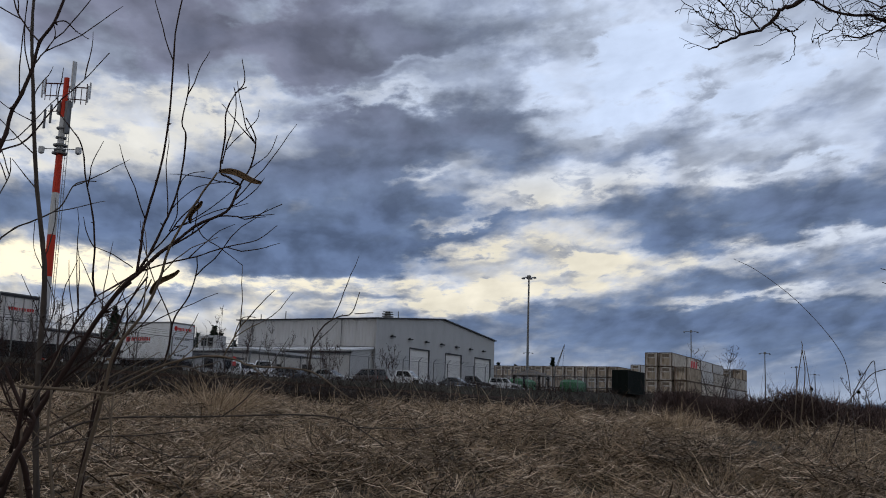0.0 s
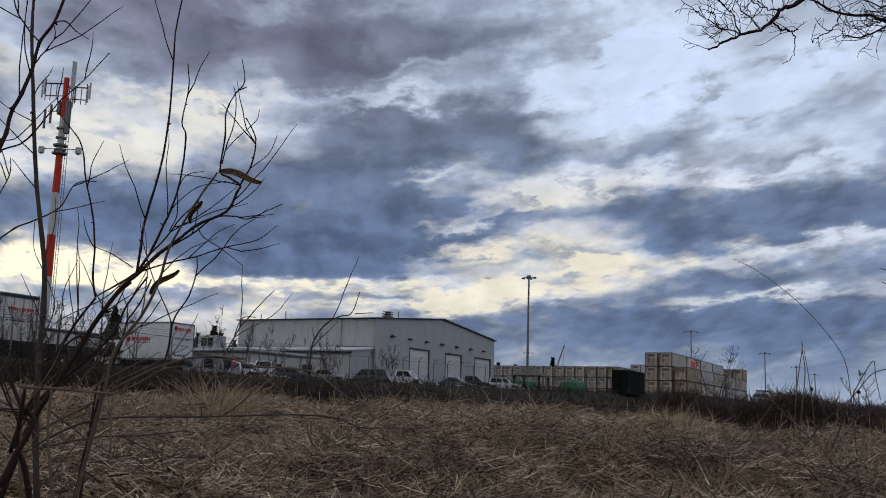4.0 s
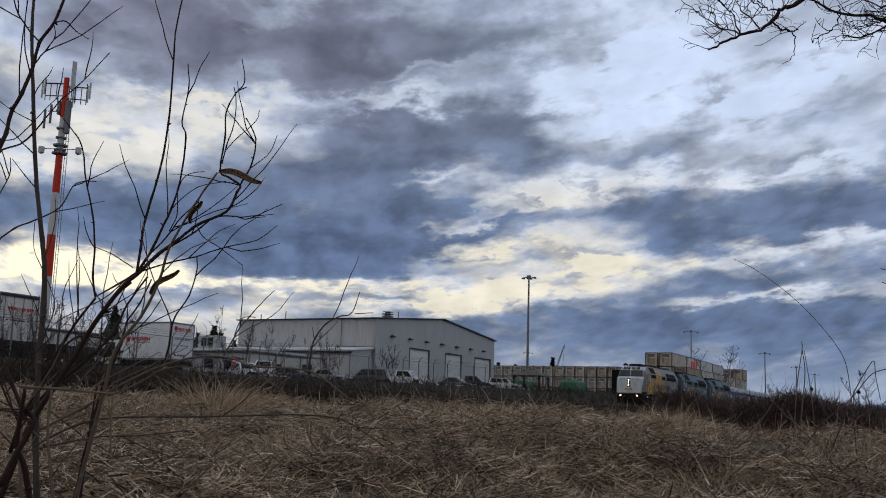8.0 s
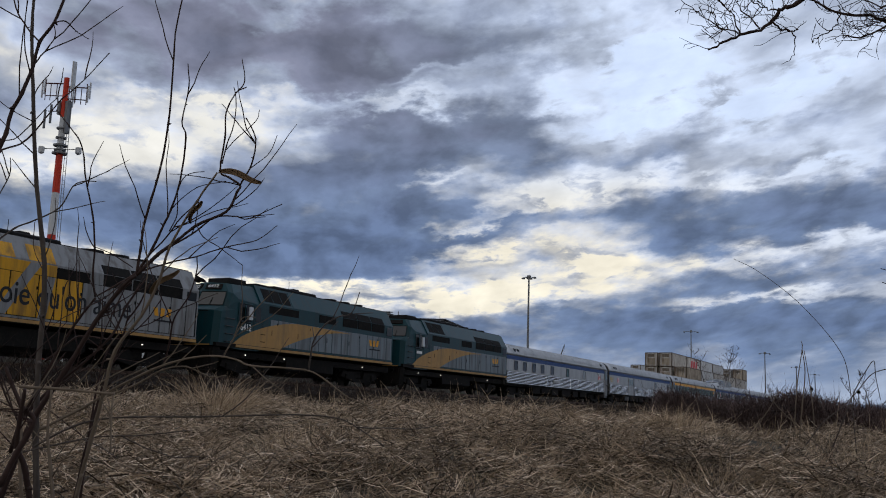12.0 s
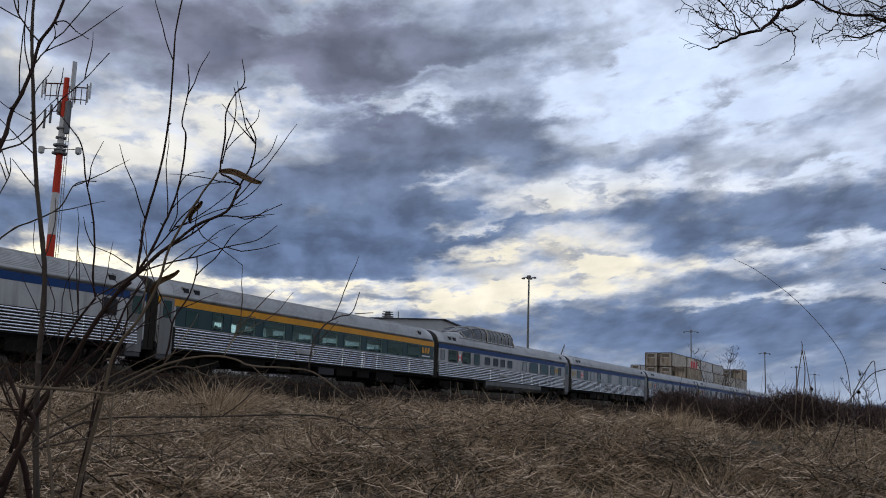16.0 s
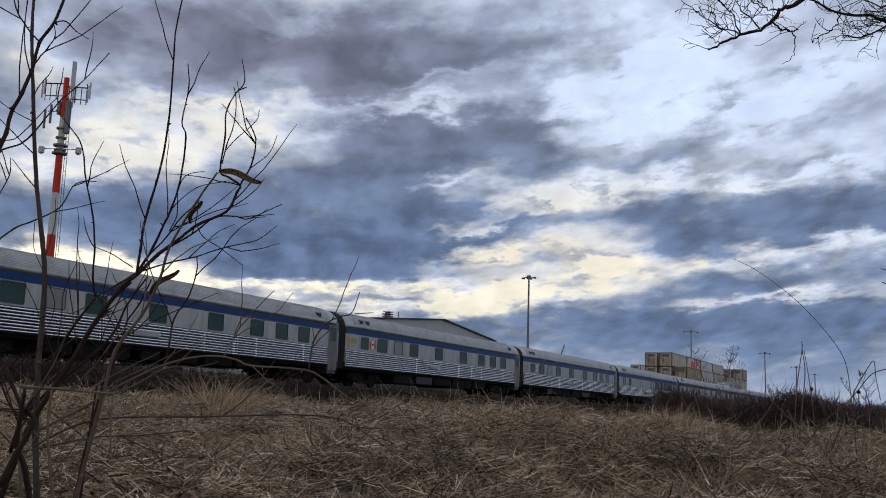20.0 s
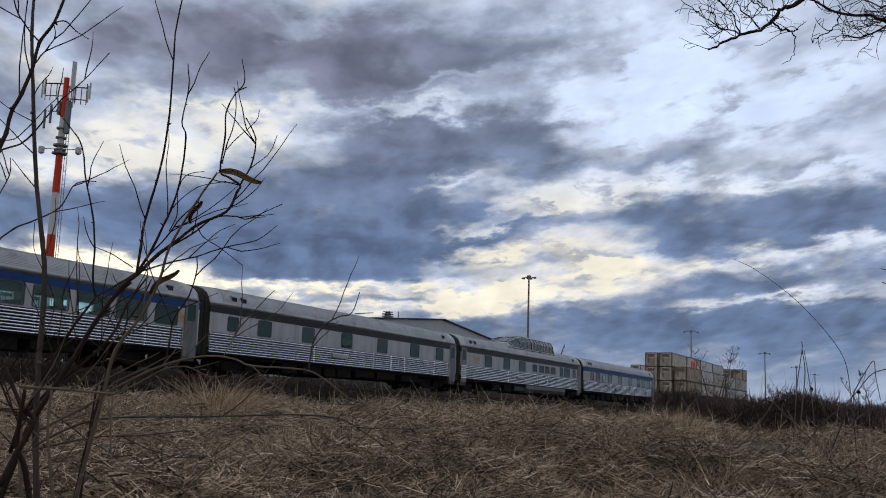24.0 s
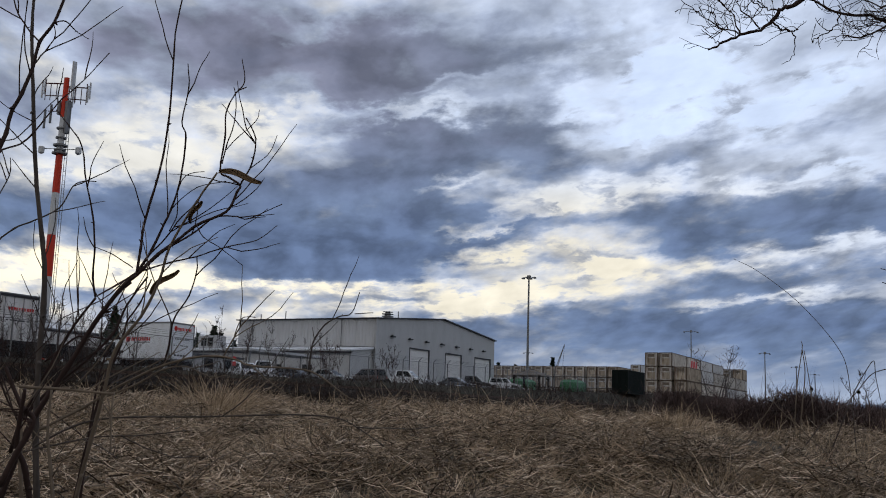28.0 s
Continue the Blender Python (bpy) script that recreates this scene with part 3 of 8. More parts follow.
# ------------------------------------------------------------------ setting: ground, clouds, hills
def build_ground():
    us = np.sinh(np.linspace(-5.2, 5.2, 190)) / math.sinh(5.2) * 4700
    vs = np.sinh(np.linspace(-5.2, 5.2, 190)) / math.sinh(5.2) * 4700
    xs, ys = us + 14.0, vs + 10.0
    ys = np.sort(np.concatenate([ys, np.linspace(24, 47, 40)]))
    verts = [(x, y, ground(x, y)) for y in ys for x in xs]
    n = len(xs)
    faces = [(j * n + i, j * n + i + 1, (j + 1) * n + i + 1, (j + 1) * n + i) for j in range(len(ys) - 1) for i in range(n - 1)]
    me = quads(verts, faces)
    me.materials.append(M["soil"])
    me.materials.append(M["yard"])
    for f in me.polygons:
        f.material_index = 1 if 42.0 < f.center.y < 260 and -60 < f.center.x < 330 else 0
    me.shade_smooth()
    tagged(new("ground", me), "rough brown field rising to a rail bank and a paved yard", "ground", kind="structure")


def build_clouds():
    verts, faces = [], []
    n = 96
    els = [-4, -2, -1, 0, 0.5, 1, 1.5, 2, 3, 4, 5, 6, 8, 10, 12, 14, 16, 18, 20, 23, 26, 30, 35, 40, 48, 56, 65, 75, 84, 89.5]
    for e in els:
        s = math.sin(radians(e))
        d = min(4500.0, 450.0 / (max(s, 0.0) + 0.05) * 0.5)
        for k in range(n):
            a = 2 * math.pi * k / n
            verts.append((d * math.cos(a) * math.cos(radians(e)), d * math.sin(a) * math.cos(radians(e)), d * s))
    for j in range(len(els) - 1):
        for k in range(n):
            faces.append((j * n + k, (j + 1) * n + k, (j + 1) * n + (k + 1) % n, j * n + (k + 1) % n))
    faces.append([(len(els) - 1) * n + k for k in range(n)])
    me = quads(verts, faces)
    me.materials.append(cloud_material())
    me.shade_smooth()
    ob = new("backdrop", me)
    ob.location = EYE
    return tagged(ob, "drifting sky of slate banks of cloud with bright gaps", "sky", kind="structure")


def build_hills():
    verts, faces = [], []
    for k in range(121):
        a = radians(TH + 50 - k)
        h = 30 + 26 * noise.noise((k * 0.11, 0, 5)) + 10 * noise.noise((k * 0.5, 2, 5)) + 30 * smooth(60, 100, k)
        for d, z in ((2050, -5), (2100, h), (2300, h * 0.8), (2350, -5)):
            verts.append((d * math.cos(a), d * math.sin(a), z))
    for k in range(120):
        for j in range(3):
            faces.append((k * 4 + j, (k + 1) * 4 + j, (k + 1) * 4 + j + 1, k * 4 + j + 1))
    me = quads(verts, faces)
    # the blue of distance haze is painted into the hills' own colour
    me.materials.append(M["hill"])
    tagged(new("backdrop", me), "low hills on the horizon with blue haze put into their colour", "hills", kind="structure")


build_ground()
CLOUDS = build_clouds()
build_hills()

# ------------------------------------------------------------------ track
TRACK_Y, RAIL_Z = 30.42, 2.21


def build_track():
    bm = bmesh.new()
    prism(bm, [(TRACK_Y - 3.6, 1.62), (TRACK_Y - 1.7, 2.0), (TRACK_Y + 1.7, 2.0), (TRACK_Y + 3.6, 1.62), (TRACK_Y + 3.6, 1.2), (TRACK_Y - 3.6, 1.2)], "x", -150, 900)
    bed = tagged(part("track_bed", bm, M["ballast"]), "dark crushed-stone ballast bed under the railway track", "ballast", kind="structure")
    prof = [(-0.07, 0), (0.07, 0), (0.07, 0.015), (0.012, 0.04), (0.012, 0.12), (0.036, 0.135), (0.036, 0.17), (-0.036, 0.17), (-0.036, 0.135), (-0.012, 0.12), (-0.012, 0.04), (-0.07, 0.015)]
    for s in (-1, 1):
        bm = bmesh.new()
        prism(bm, [(TRACK_Y + s * 0.755 + u, RAIL_Z - 0.17 + v) for u, v in prof], "x", -150, 900)
        tagged(part("rail", bm, M["rail"]), "rusty steel rail with a worn bright head", "rail", "rails of the track", "structure")
    tie = boxed(-0.11, 0.11, -1.3, 1.3, -0.2, 0, 0.012)
    me = bpy.data.meshes.new("tie")
    tie.to_mesh(me)
    tie.free()
    for k in range(240):
        ob = mesh_part("tie", me, M["tie"], bed)
        ob.location = (18 + k * 0.56, TRACK_Y, RAIL_Z - 0.165)
    # loose stones on the shoulder next to the field
    rng = np.random.default_rng(5)
    verts, faces = [], []
    base = np.array([(0, 0, 1), (1, 0, 0), (0, 1, 0), (-1, 0, 0), (0, -1, 0), (0, 0, -1)], float)
    fs = [(0, 1, 2), (0, 2, 3), (0, 3, 4), (0, 4, 1), (5, 2, 1), (5, 3, 2), (5, 4, 3), (5, 1, 4)]
    for k in range(7000):
        x, y = 16 + rng.random() ** 1.6 * 130, TRACK_Y - 1.5 - 2.3 * rng.random()
        z = 2.0 - 0.2 * max(0, TRACK_Y - 1.7 - y)
        v = (base + rng.normal(0, 0.18, base.shape)) * (0.05 + 0.05 * rng.random()) + (x, y, z)
        o = len(verts)
        verts += v.tolist()
        faces += [tuple(i + o for i in f) for f in fs]
    me = quads(verts, faces)
    ob = mesh_part("ballast_stones", me, M["ballast"])
    tagged(ob, "loose dark ballast stones on the track's shoulder", "stones", kind="stuff")


build_track()


# ------------------------------------------------------------------ the shop building in the yard
def build_shop():
    X0, X1, Y0, Y1 = 108.28, 145.85, 64.0, 86.0
    Z0, EAVE, XR, RIDGE = 3.2, 12.38, 127.2, 14.02
    shop = empty("workshop_building", pose(0, 0, 0), "grey metal-clad workshop with three white roll-up doors", "building")
    doors = [(117.3, 123.2), (128.2, 133.75), (138.4, 144.5)]
    DT = 9.22
    # gable wall with its door openings, in strips
    def wall_strip(a, b, z0):
        def top(x):
            return EAVE + (RIDGE - EAVE) * (1 - abs(x - XR) / (XR - X0 if x < XR else X1 - XR))
        pts = [(a, z0), (b, z0), (b, top(b))]
        if a < XR < b:
            pts.append((XR, RIDGE))
        pts.append((a, top(a)))
        bm = bmesh.new()
        prism(bm, pts, "y", Y0, Y0 + 0.25)
        part("gable_wall_panel", bm, M["wall_panel"], shop)
    edges = [X0] + [e for d in doors for e in d] + [X1]
    for k in range(0, len(edges) - 1):
        wall_strip(edges[k], edges[k + 1], DT if k % 2 else Z0)
    for a, b in doors:
        door = part("roll_up_door", boxed(a + 0.1, b - 0.1, Y0 + 0.16, Y0 + 0.2, Z0, DT - 0.02), M["door_white"], shop, "white sectional roll-up door")
        for j in range(9):
            z = Z0 + 0.62 * j
            part("door_panel", boxed(a + 0.12, b - 0.12, Y0 + 0.11, Y0 + 0.158, z + 0.02, min(z + 0.6, DT - 0.04), 0.015), M["door_white"], door)
        part("door_frame", frame3(a, b, Z0, DT, Y0, 0.16), M["roof_trim"], shop, "dark steel door surround")
    # ribbed long wall
    bm = bmesh.new()
    y, pts = Y0, []
    while y < Y1:
        pts += [(X0, y), (X0 - 0.05, y + 0.06), (X0 - 0.05, y + 0.14), (X0, y + 0.2)]
        y += 0.5
    lo, hi = [bm.verts.new((a, b, Z0)) for a, b in pts], [bm.verts.new((a, b, EAVE)) for a, b in pts]
    for k in range(len(pts) - 1):
        bm.faces.new((lo[k + 1], lo[k], hi[k], hi[k + 1]))
    part("ribbed_side_wall", bm, M["wall_metal"], shop, "pale ribbed metal side wall")
    part("inner_side_wall", boxed(X0 + 0.01, X0 + 0.2, Y0 + 0.25, Y1, Z0, EAVE), M["wall_metal"], shop)
    part("far_side_wall", boxed(X1 - 0.2, X1, Y0 + 0.25, Y1, Z0, EAVE), M["wall_metal"], shop)
    part("back_wall", boxed(X0 + 0.2, X1 - 0.2, Y1 - 0.2, Y1, Z0, EAVE), M["wall_metal"], shop)
    bm = bmesh.new()
    prism(bm, [(X0 - 0.35, EAVE), (XR, RIDGE + 0.02), (X1 + 0.35, EAVE), (X1 + 0.35, EAVE + 0.16), (XR, RIDGE + 0.2), (X0 - 0.35, EAVE + 0.16)], "y", Y0 - 0.25, Y1 + 0.25)
    roof = part("roof", bm, M["roof_trim"], shop, "low gabled roof with dark edge trim")
    vent = part("roof_vent", boxed(128.4, 129.4, 73.8, 74.8, 13.8, 15.0, 0.04), M["wall_metal"], roof, "pale louvred roof vent")
    for k in range(3):
        part("vent_slat", boxed(128.25, 129.55, 73.65, 74.95, 14.45 + k * 0.34, 14.62 + k * 0.34, 0.04), M["galv"], roof)
    part("vent_cap", boxed(128.3, 129.5, 73.7, 74.9, 15.50, 15.62, 0.04), M["wall_metal"], roof)
    part("vent_neck", boxed(128.6, 129.2, 74.0, 74.6, 15.0, 15.5), M["galv"], roof)
    for x, y, z, h in ((124.5, 70, 13.8, 1.3), (140, 70, 13.0, 1.5), (140.7, 70, 13.0, 1.5), (113.5, 82, 12.8, 1.4), (110.5, 84, 12.6, 0.9)):
        part("roof_pipe", tubed([(x, y, z), (x, y, z + h)], 0.07, 6), M["galv"], roof)
    # wall lamps over the doors
    for k in range(7):
        x = 112.3 + k * 4.85
        lamp = part("wall_lamp", boxed(x - 0.45, x + 0.45, Y0 - 0.42, Y0 - 0.01, 10.34, 10.5, 0.03), M["roof_trim"], shop, "dark wall-pack lamp")
        part("lamp_bracket", boxed(x - 0.12, x + 0.12, Y0 - 0.2, Y0 - 0.01, 10.5, 10.62), M["roof_trim"], lamp)
    # trims at corners and along the eave
    part("corner_trim", boxed(X0 - 0.07, X0 + 0.12, Y0 - 0.06, Y0 - 0.003, Z0, EAVE), M["wall_metal"], shop)
    part("downpipe", tubed([(X0 - 0.14, Y0 + 5.2, EAVE), (X0 - 0.14, Y0 + 5.2, 8.9), (X0 - 0.14, Y0 + 0.1, 8.75), (X0 - 0.14, Y0 + 0.1, Z0)], 0.06, 6), M["galv"], shop)
    part("downpipe", tubed([(X0 - 0.14, Y0 + 19.5, EAVE), (X0 - 0.14, Y0 + 19.5, 8.6)], 0.06, 6), M["galv"], shop)
    # lean-to along the side wall
    lean = empty("lean_to_annex", pose(0, 0, 0), "low lean-to annex with a pale snow-dusted roof edge", "building")
    bm = bmesh.new()
    prism(bm, [(X0 - 0.06, 8.75), (X0 - 5.5, 8.12), (X0 - 5.5, 7.95), (X0 - 0.06, 8.50)], "y", Y0 + 0.2, Y1 + 6)
    part("roof", bm, M["white"], lean)
    part("fascia", boxed(X0 - 5.6, X0 - 5.5, Y0 + 0.15, Y1 + 6, 7.62, 7.86), M["roof_trim"], lean)
    part("front_wall", boxed(X0 - 5.3, X0 - 5.1, Y0 + 0.4, Y1 + 5.8, Z0, 7.95), M["wall_metal"], lean)
    bm = bmesh.new()
    prism(bm, [(X0 - 5.1, Z0), (X0 - 0.07, Z0), (X0 - 0.07, 8.46), (X0 - 5.1, 7.94)], "y", Y0 + 0.4, Y0 + 0.55)
    part("end_wall", bm, M["wall_panel"], lean)
    for k in range(4):
        y = 70 + k * 4.6
        w = part("window", boxed(X0 - 5.36, X0 - 5.305, y, y + 1.4, 5.0, 6.2), M["roof_trim"], lean)
        part("pane", boxed(X0 - 5.38, X0 - 5.362, y + 0.08, y + 1.32, 5.08, 6.12), M["glass_dark"], w)
    unit = empty("rooftop_unit", pose(X0 - 3, Y1 + 2, 8.35), "boxy air-handling unit on the annex roof", "air conditioner")
    part("casing", boxed(-1, 1, -1.6, 1.6, 0, 1.7, 0.06), M["wall_metal"], unit)
    for y in (-1.0, 0.1):
        part("grille", boxed(-1.03, -1.003, y, y + 0.9, 0.3, 1.4), M["glass_dark"], unit)


def frame3(a, b, z0, z1, y, w):
    bm = bmesh.new()
    box(bm, a - 0.02, a + w, y - 0.04, y + 0.1, z0, z1 + w)
    box(bm, b - w, b + 0.02, y - 0.04, y + 0.1, z0, z1 + w)
    box(bm, a + w, b - w, y - 0.04, y + 0.1, z1, z1 + w)
    return bm


build_shop()


# ------------------------------------------------------------------ chain-link fence at the yard's edge
def build_fence():
    Y = 43.6
    fence = empty("chain_link_fence", pose(0, 0, 0), "tall chain-link fence with angled barbed-wire arms", "fence")
    post, arm = bmesh.new(), bmesh.new()
    tube(post, [(0, 0, -0.4), (0, 0, 2.15)], 0.045, 6)
    tube(arm, [(0, 0, 2.15), (0.0, -0.32, 2.5)], 0.025, 5)
    pm, am = bpy.data.meshes.new("post"), bpy.data.meshes.new("arm")
    post.to_mesh(pm), arm.to_mesh(am)
    post.free(), arm.free()
    for k in range(42):
        x = 30 + k * 3.05
        p = mesh_part("post", pm, M["galv"], fence)
        p.location = (x, Y, yard_z(x))
        a = mesh_part("barb_arm", am, M["galv"], p)
    for h, dy in ((2.12, 0), (2.27, -0.11), (2.38, -0.21), (2.48, -0.31)):
        pts = [(x, Y + dy, yard_z(x) + h - 0.03 * (k % 2)) for k, x in enumerate(np.linspace(30, 158, 85))]
        part("top_rail" if dy == 0 else "barbed_wire", tubed(pts, 0.028 if dy == 0 else 0.012, 4), M["galv"], fence)
    xs = np.linspace(30, 158, 60)
    verts = [(x, Y + 0.05, yard_z(x) + z) for x in xs for z in (0.02, 2.1)]
    faces = [(2 * k, 2 * k + 2, 2 * k + 3, 2 * k + 1) for k in range(len(xs) - 1)]
    mesh_part("wire_net", quads(verts, faces), M["link"], fence, "woven wire netting")


build_fence()


# ------------------------------------------------------------------ shipping containers
def container_meshes(length, h=2.62):
    """The parts of a shipping container that lies along x from 0 to length, with doors at x = 0."""
    w = 2.44
    out = []
    fr = bmesh.new()
    for x in (0, length - 0.16):
        for y in (-w / 2, w / 2 - 0.14):
            box(fr, x, x + 0.16, y, y + 0.14, 0, h)
    for y in (-w / 2, w / 2 - 0.1):
        for z in (0, h - 0.12):
            box(fr, 0.16, length - 0.16, y, y + 0.1, z, z + 0.12)
    for x in (0, length - 0.12):
        for z in (0, h - 0.12):
            box(fr, x, x + 0.12, -w / 2 + 0.14, w / 2 - 0.14, z, z + 0.12)
    out.append(("frame", fr, 0))
    for s in (-1, 1):
        bm = bmesh.new()
        y0, d = s * (w / 2 - 0.02), -s * 0.045
        pts, x = [], 0.16
        while x < length - 0.3:
            pts += [(x, y0), (x + 0.07, y0), (x + 0.12, y0 + d), (x + 0.19, y0 + d)]
            x += 0.26
        pts.append((length - 0.16, y0))
        lo, hi = [bm.verts.new((a, b, 0.12)) for a, b in pts], [bm.verts.new((a, b, h - 0.12)) for a, b in pts]
        for k in range(len(pts) - 1):
            bm.faces.new((lo[k], lo[k + 1], hi[k + 1], hi[k]))
        out.append(("side_panel", bm, 0))
    out.append(("roof_panel", boxed(0.1, length - 0.1, -w / 2 + 0.1, w / 2 - 0.1, h - 0.05, h - 0.02), 0))
    for s in (-1, 1):
        bm = boxed(0.02, 0.07, 0.02 if s > 0 else -w / 2 + 0.15, w / 2 - 0.15 if s > 0 else -0.02, 0.13, h - 0.13, 0.01)
        out.append(("door", bm, 0))
        for y in (0.25, 0.8):
            out.append(("lock_rod", tubed([(-0.02, s * y, 0.1), (-0.02, s * y, h - 0.1)], 0.028, 5), 1))
    if h < 3:
        out.append(("cooling_grille", boxed(-0.045, -0.03, -0.62, 0.62, h - 0.85, h - 0.30, 0.0), 0))
        out.append(("machinery_panel", boxed(-0.045, -0.03, -0.78, 0.78, 0.30, h - 1.10, 0.0), 0))
    out.append(("end_panel", boxed(length - 0.1, length - 0.06, -w / 2 + 0.14, w / 2 - 0.14, 0.12, h - 0.12), 0))
    made = []
    for name, bm, k in out:
        me = bpy.data.meshes.new(name)
        bm.to_mesh(me)
        bm.free()
        made.append((name, me, k))
    return made


def build_containers():
    long, short = container_meshes(12.19), container_meshes(6.06)
    rng = random.Random(4)
    kinds = [(M["container"], "weathered cream shipping container streaked with rust"), (M["container_grey"], "weathered white shipping container in a stack"), (M["container_rust"], "rust-stained tan shipping container in a stack")]

    def put(kit, x, y, z, pick, frame_mat=None):
        mat, label = pick
        c = empty("shipping_container", pose(x, y, z), label, "container", "stacked containers in the yard")
        for name, me, k in kit:
            m2 = me.copy()
            m2.materials.clear()
            if name == "cooling_grille" and mat is M["container_dark"]:
                continue
            mesh_part(name, m2, M["grime"] if name == "cooling_grille" else M["container_rust"] if name == "machinery_panel" else M["container_grey"] if k and mat is not M["container_dark"] else M["container_edge"] if name == "frame" and frame_mat else mat, c)
        return c

    def pick(wts):
        return rng.choices(kinds, wts)[0]
    # the three-high stack
    for row in range(5):
        for col in range(3):
            for lev in range(3):
                if (col == 2 and lev == 2) or (row == 4 and lev == 2) or (row > 1 and col == 0):
                    continue
                x, y = 186.0 + row * 12.45, 48.9 - col * 2.78
                c = put(long, x, y, yard_z(186) + lev * 2.66, pick((5, 3, 2)) if row == 0 else pick((3, 6, 0)), True)
                if row == 1 and col == 1 and lev == 2:
                    mark = bmesh.new()
                    for k in range(3):
                        prism(mark, [(3 + k * 2.2, 0.5), (4.6 + k * 2.2, 0.7), (5.0 + k * 2.2, 2.1), (3.5 + k * 2.2, 1.9)], "y", -1.245, -1.235)
                    part("red_mark", mark, M["red"], c, "worn red marking painted on the side")
    # the rank seen end on, along the far side of the yard
    for k in range(17):
        for lev in range(3):
            put(long, 232.0, 70.5 + k * 2.62 + 0.4 * (k // 3), yard_z(232) - 0.9 + lev * 2.66, pick((5, 3, 2)), True)
    for lev in range(3):
        put(long, 232.0, 64.8, yard_z(232) - 0.4 + lev * 2.66, kinds[1], True)
    # two single stacks further along
    for lev in range(3):
        for k in range(2):
            put(short, 252.0, 44.6 + k * 2.7, yard_z(252) - 0.3 + lev * 2.66, pick((3, 2, 1)), True)
    # the tall dark one standing alone
    put(container_meshes(9.0, 3.4), 140.0, 41.4, yard_z(140) - 0.05, (M["container_dark"], "dark green storage container standing alone by the fence"))


build_containers()


# ------------------------------------------------------------------ the train
SPEED = 22.25


def hull(pts):
    bm = bmesh.new()
    for p in pts:
        bm.verts.new(p)
    res = bmesh.ops.convex_hull(bm, input=bm.verts)
    junk = [g for g in set(res["geom_interior"] + res["geom_unused"]) if isinstance(g, bmesh.types.BMVert)]
    bmesh.ops.delete(bm, geom=junk, context="VERTS")
    bmesh.ops.dissolve_limit(bm, angle_limit=0.02, verts=bm.verts, edges=bm.edges)
    return bm


def mirror(pts):
    return [(x, s * y, z) for x, y, z in pts for s in (-1, 1)]


def truck_meshes(wheelbase, r):
    """A two-axle railway truck: side frames, wheels, axles and springs."""
    out = []
    for s in (-1, 1):
        bm = bmesh.new()
        y = s * 1.05
        prism(bm, [(-wheelbase / 2 - 0.55, r), (-wheelbase / 2 - 0.4, r + 0.28), (-0.5, r + 0.3), (-0.35, r - 0.1), (0.35, r - 0.1), (0.5, r + 0.3), (wheelbase / 2 + 0.4, r + 0.28), (wheelbase / 2 + 0.55, r), (0.5, r - 0.28), (-0.5, r - 0.28)][::-1], "y", y - 0.09, y + 0.09)
        out.append(("side_frame", bm))
        for a in (-wheelbase / 2, wheelbase / 2):
            out.append(("journal_box", boxed(a - 0.17, a + 0.17, y - 0.16, y + 0.16, r - 0.16, r + 0.16, 0.03)))
    for a in (-wheelbase / 2, wheelbase / 2):
        for s in (-1, 1):
            bm = bmesh.new()
            tube(bm, [(a, s * 0.70, r), (a, s * 0.72, r), (a, s * 0.80, r), (a, s * 0.83, r)], [r + 0.03, r + 0.03, r, r * 0.98], 20)
            out.append(("wheel", bm))
        out.append(("axle", tubed([(a, -0.7, r), (a, 0.7, r)], 0.09, 8)))
    out.append(("bolster", boxed(-0.3, 0.3, -1.0, 1.0, r - 0.05, r + 0.35)))
    res = []
    for name, bm in out:
        me = bpy.data.meshes.new(name)
        bm.normal_update()
        bm.to_mesh(me)
        bm.free()
        me.materials.append(M["black"])
        res.append((name, me))
    return res


TRUCK_CAR, TRUCK_LOCO = truck_meshes(2.6, 0.46), truck_meshes(2.75, 0.51)


def add_truck(kit, thing, x):
    t = None
    for name, me in kit:
        if t is None:
            t = mesh_part("truck_frame", me, None, thing)
            t.location = (x, 0, 0)
        else:
            mesh_part(name, me, None, t)


def window_meshes(w, h, r=0.06):
    fr, pane = bmesh.new(), bmesh.new()
    outer, inner = rounded(w + 0.07, h + 0.07, r + 0.03), rounded(w, h, r)
    a = [fr.verts.new((u, 0, v)) for u, v in outer]
    b = [fr.verts.new((u, -0.022, v)) for u, v in outer]
    c = [fr.verts.new((u, -0.022, v)) for u, v in inner]
    d = [fr.verts.new((u, -0.004, v)) for u, v in inner]
    n = len(a)
    for p, q in ((a, b), (b, c), (c, d)):
        for k in range(n):
            fr.faces.new((p[k], p[(k + 1) % n], q[(k + 1) % n], q[k]))
    bmesh.ops.recalc_face_normals(fr, faces=fr.faces)
    pane.faces.new([pane.verts.new((u, -0.006, v)) for u, v in inner][::-1])
    ms = []
    for bm in (fr, pane):
        me = bpy.data.meshes.new("window")
        bm.normal_update()
        bm.to_mesh(me)
        bm.free()
        ms.append(me)
    return ms


WINDOWS = {}


def add_window(thing, x, z, w, h, glass, frame_mat, y=-1.53, turn=0.0):
    key = (w, h)
    if key not in WINDOWS:
        WINDOWS[key] = window_meshes(w, h)
    fr, pane = WINDOWS[key]
    f = mesh_part("window_frame", fr.copy(), None, thing)
    f.data.materials.append(frame_mat)
    p = mesh_part("pane", pane.copy(), None, f)
    p.data.materials.append(glass)
    f.location = (x, y, z)
    f.rotation_euler = (0, 0, turn)


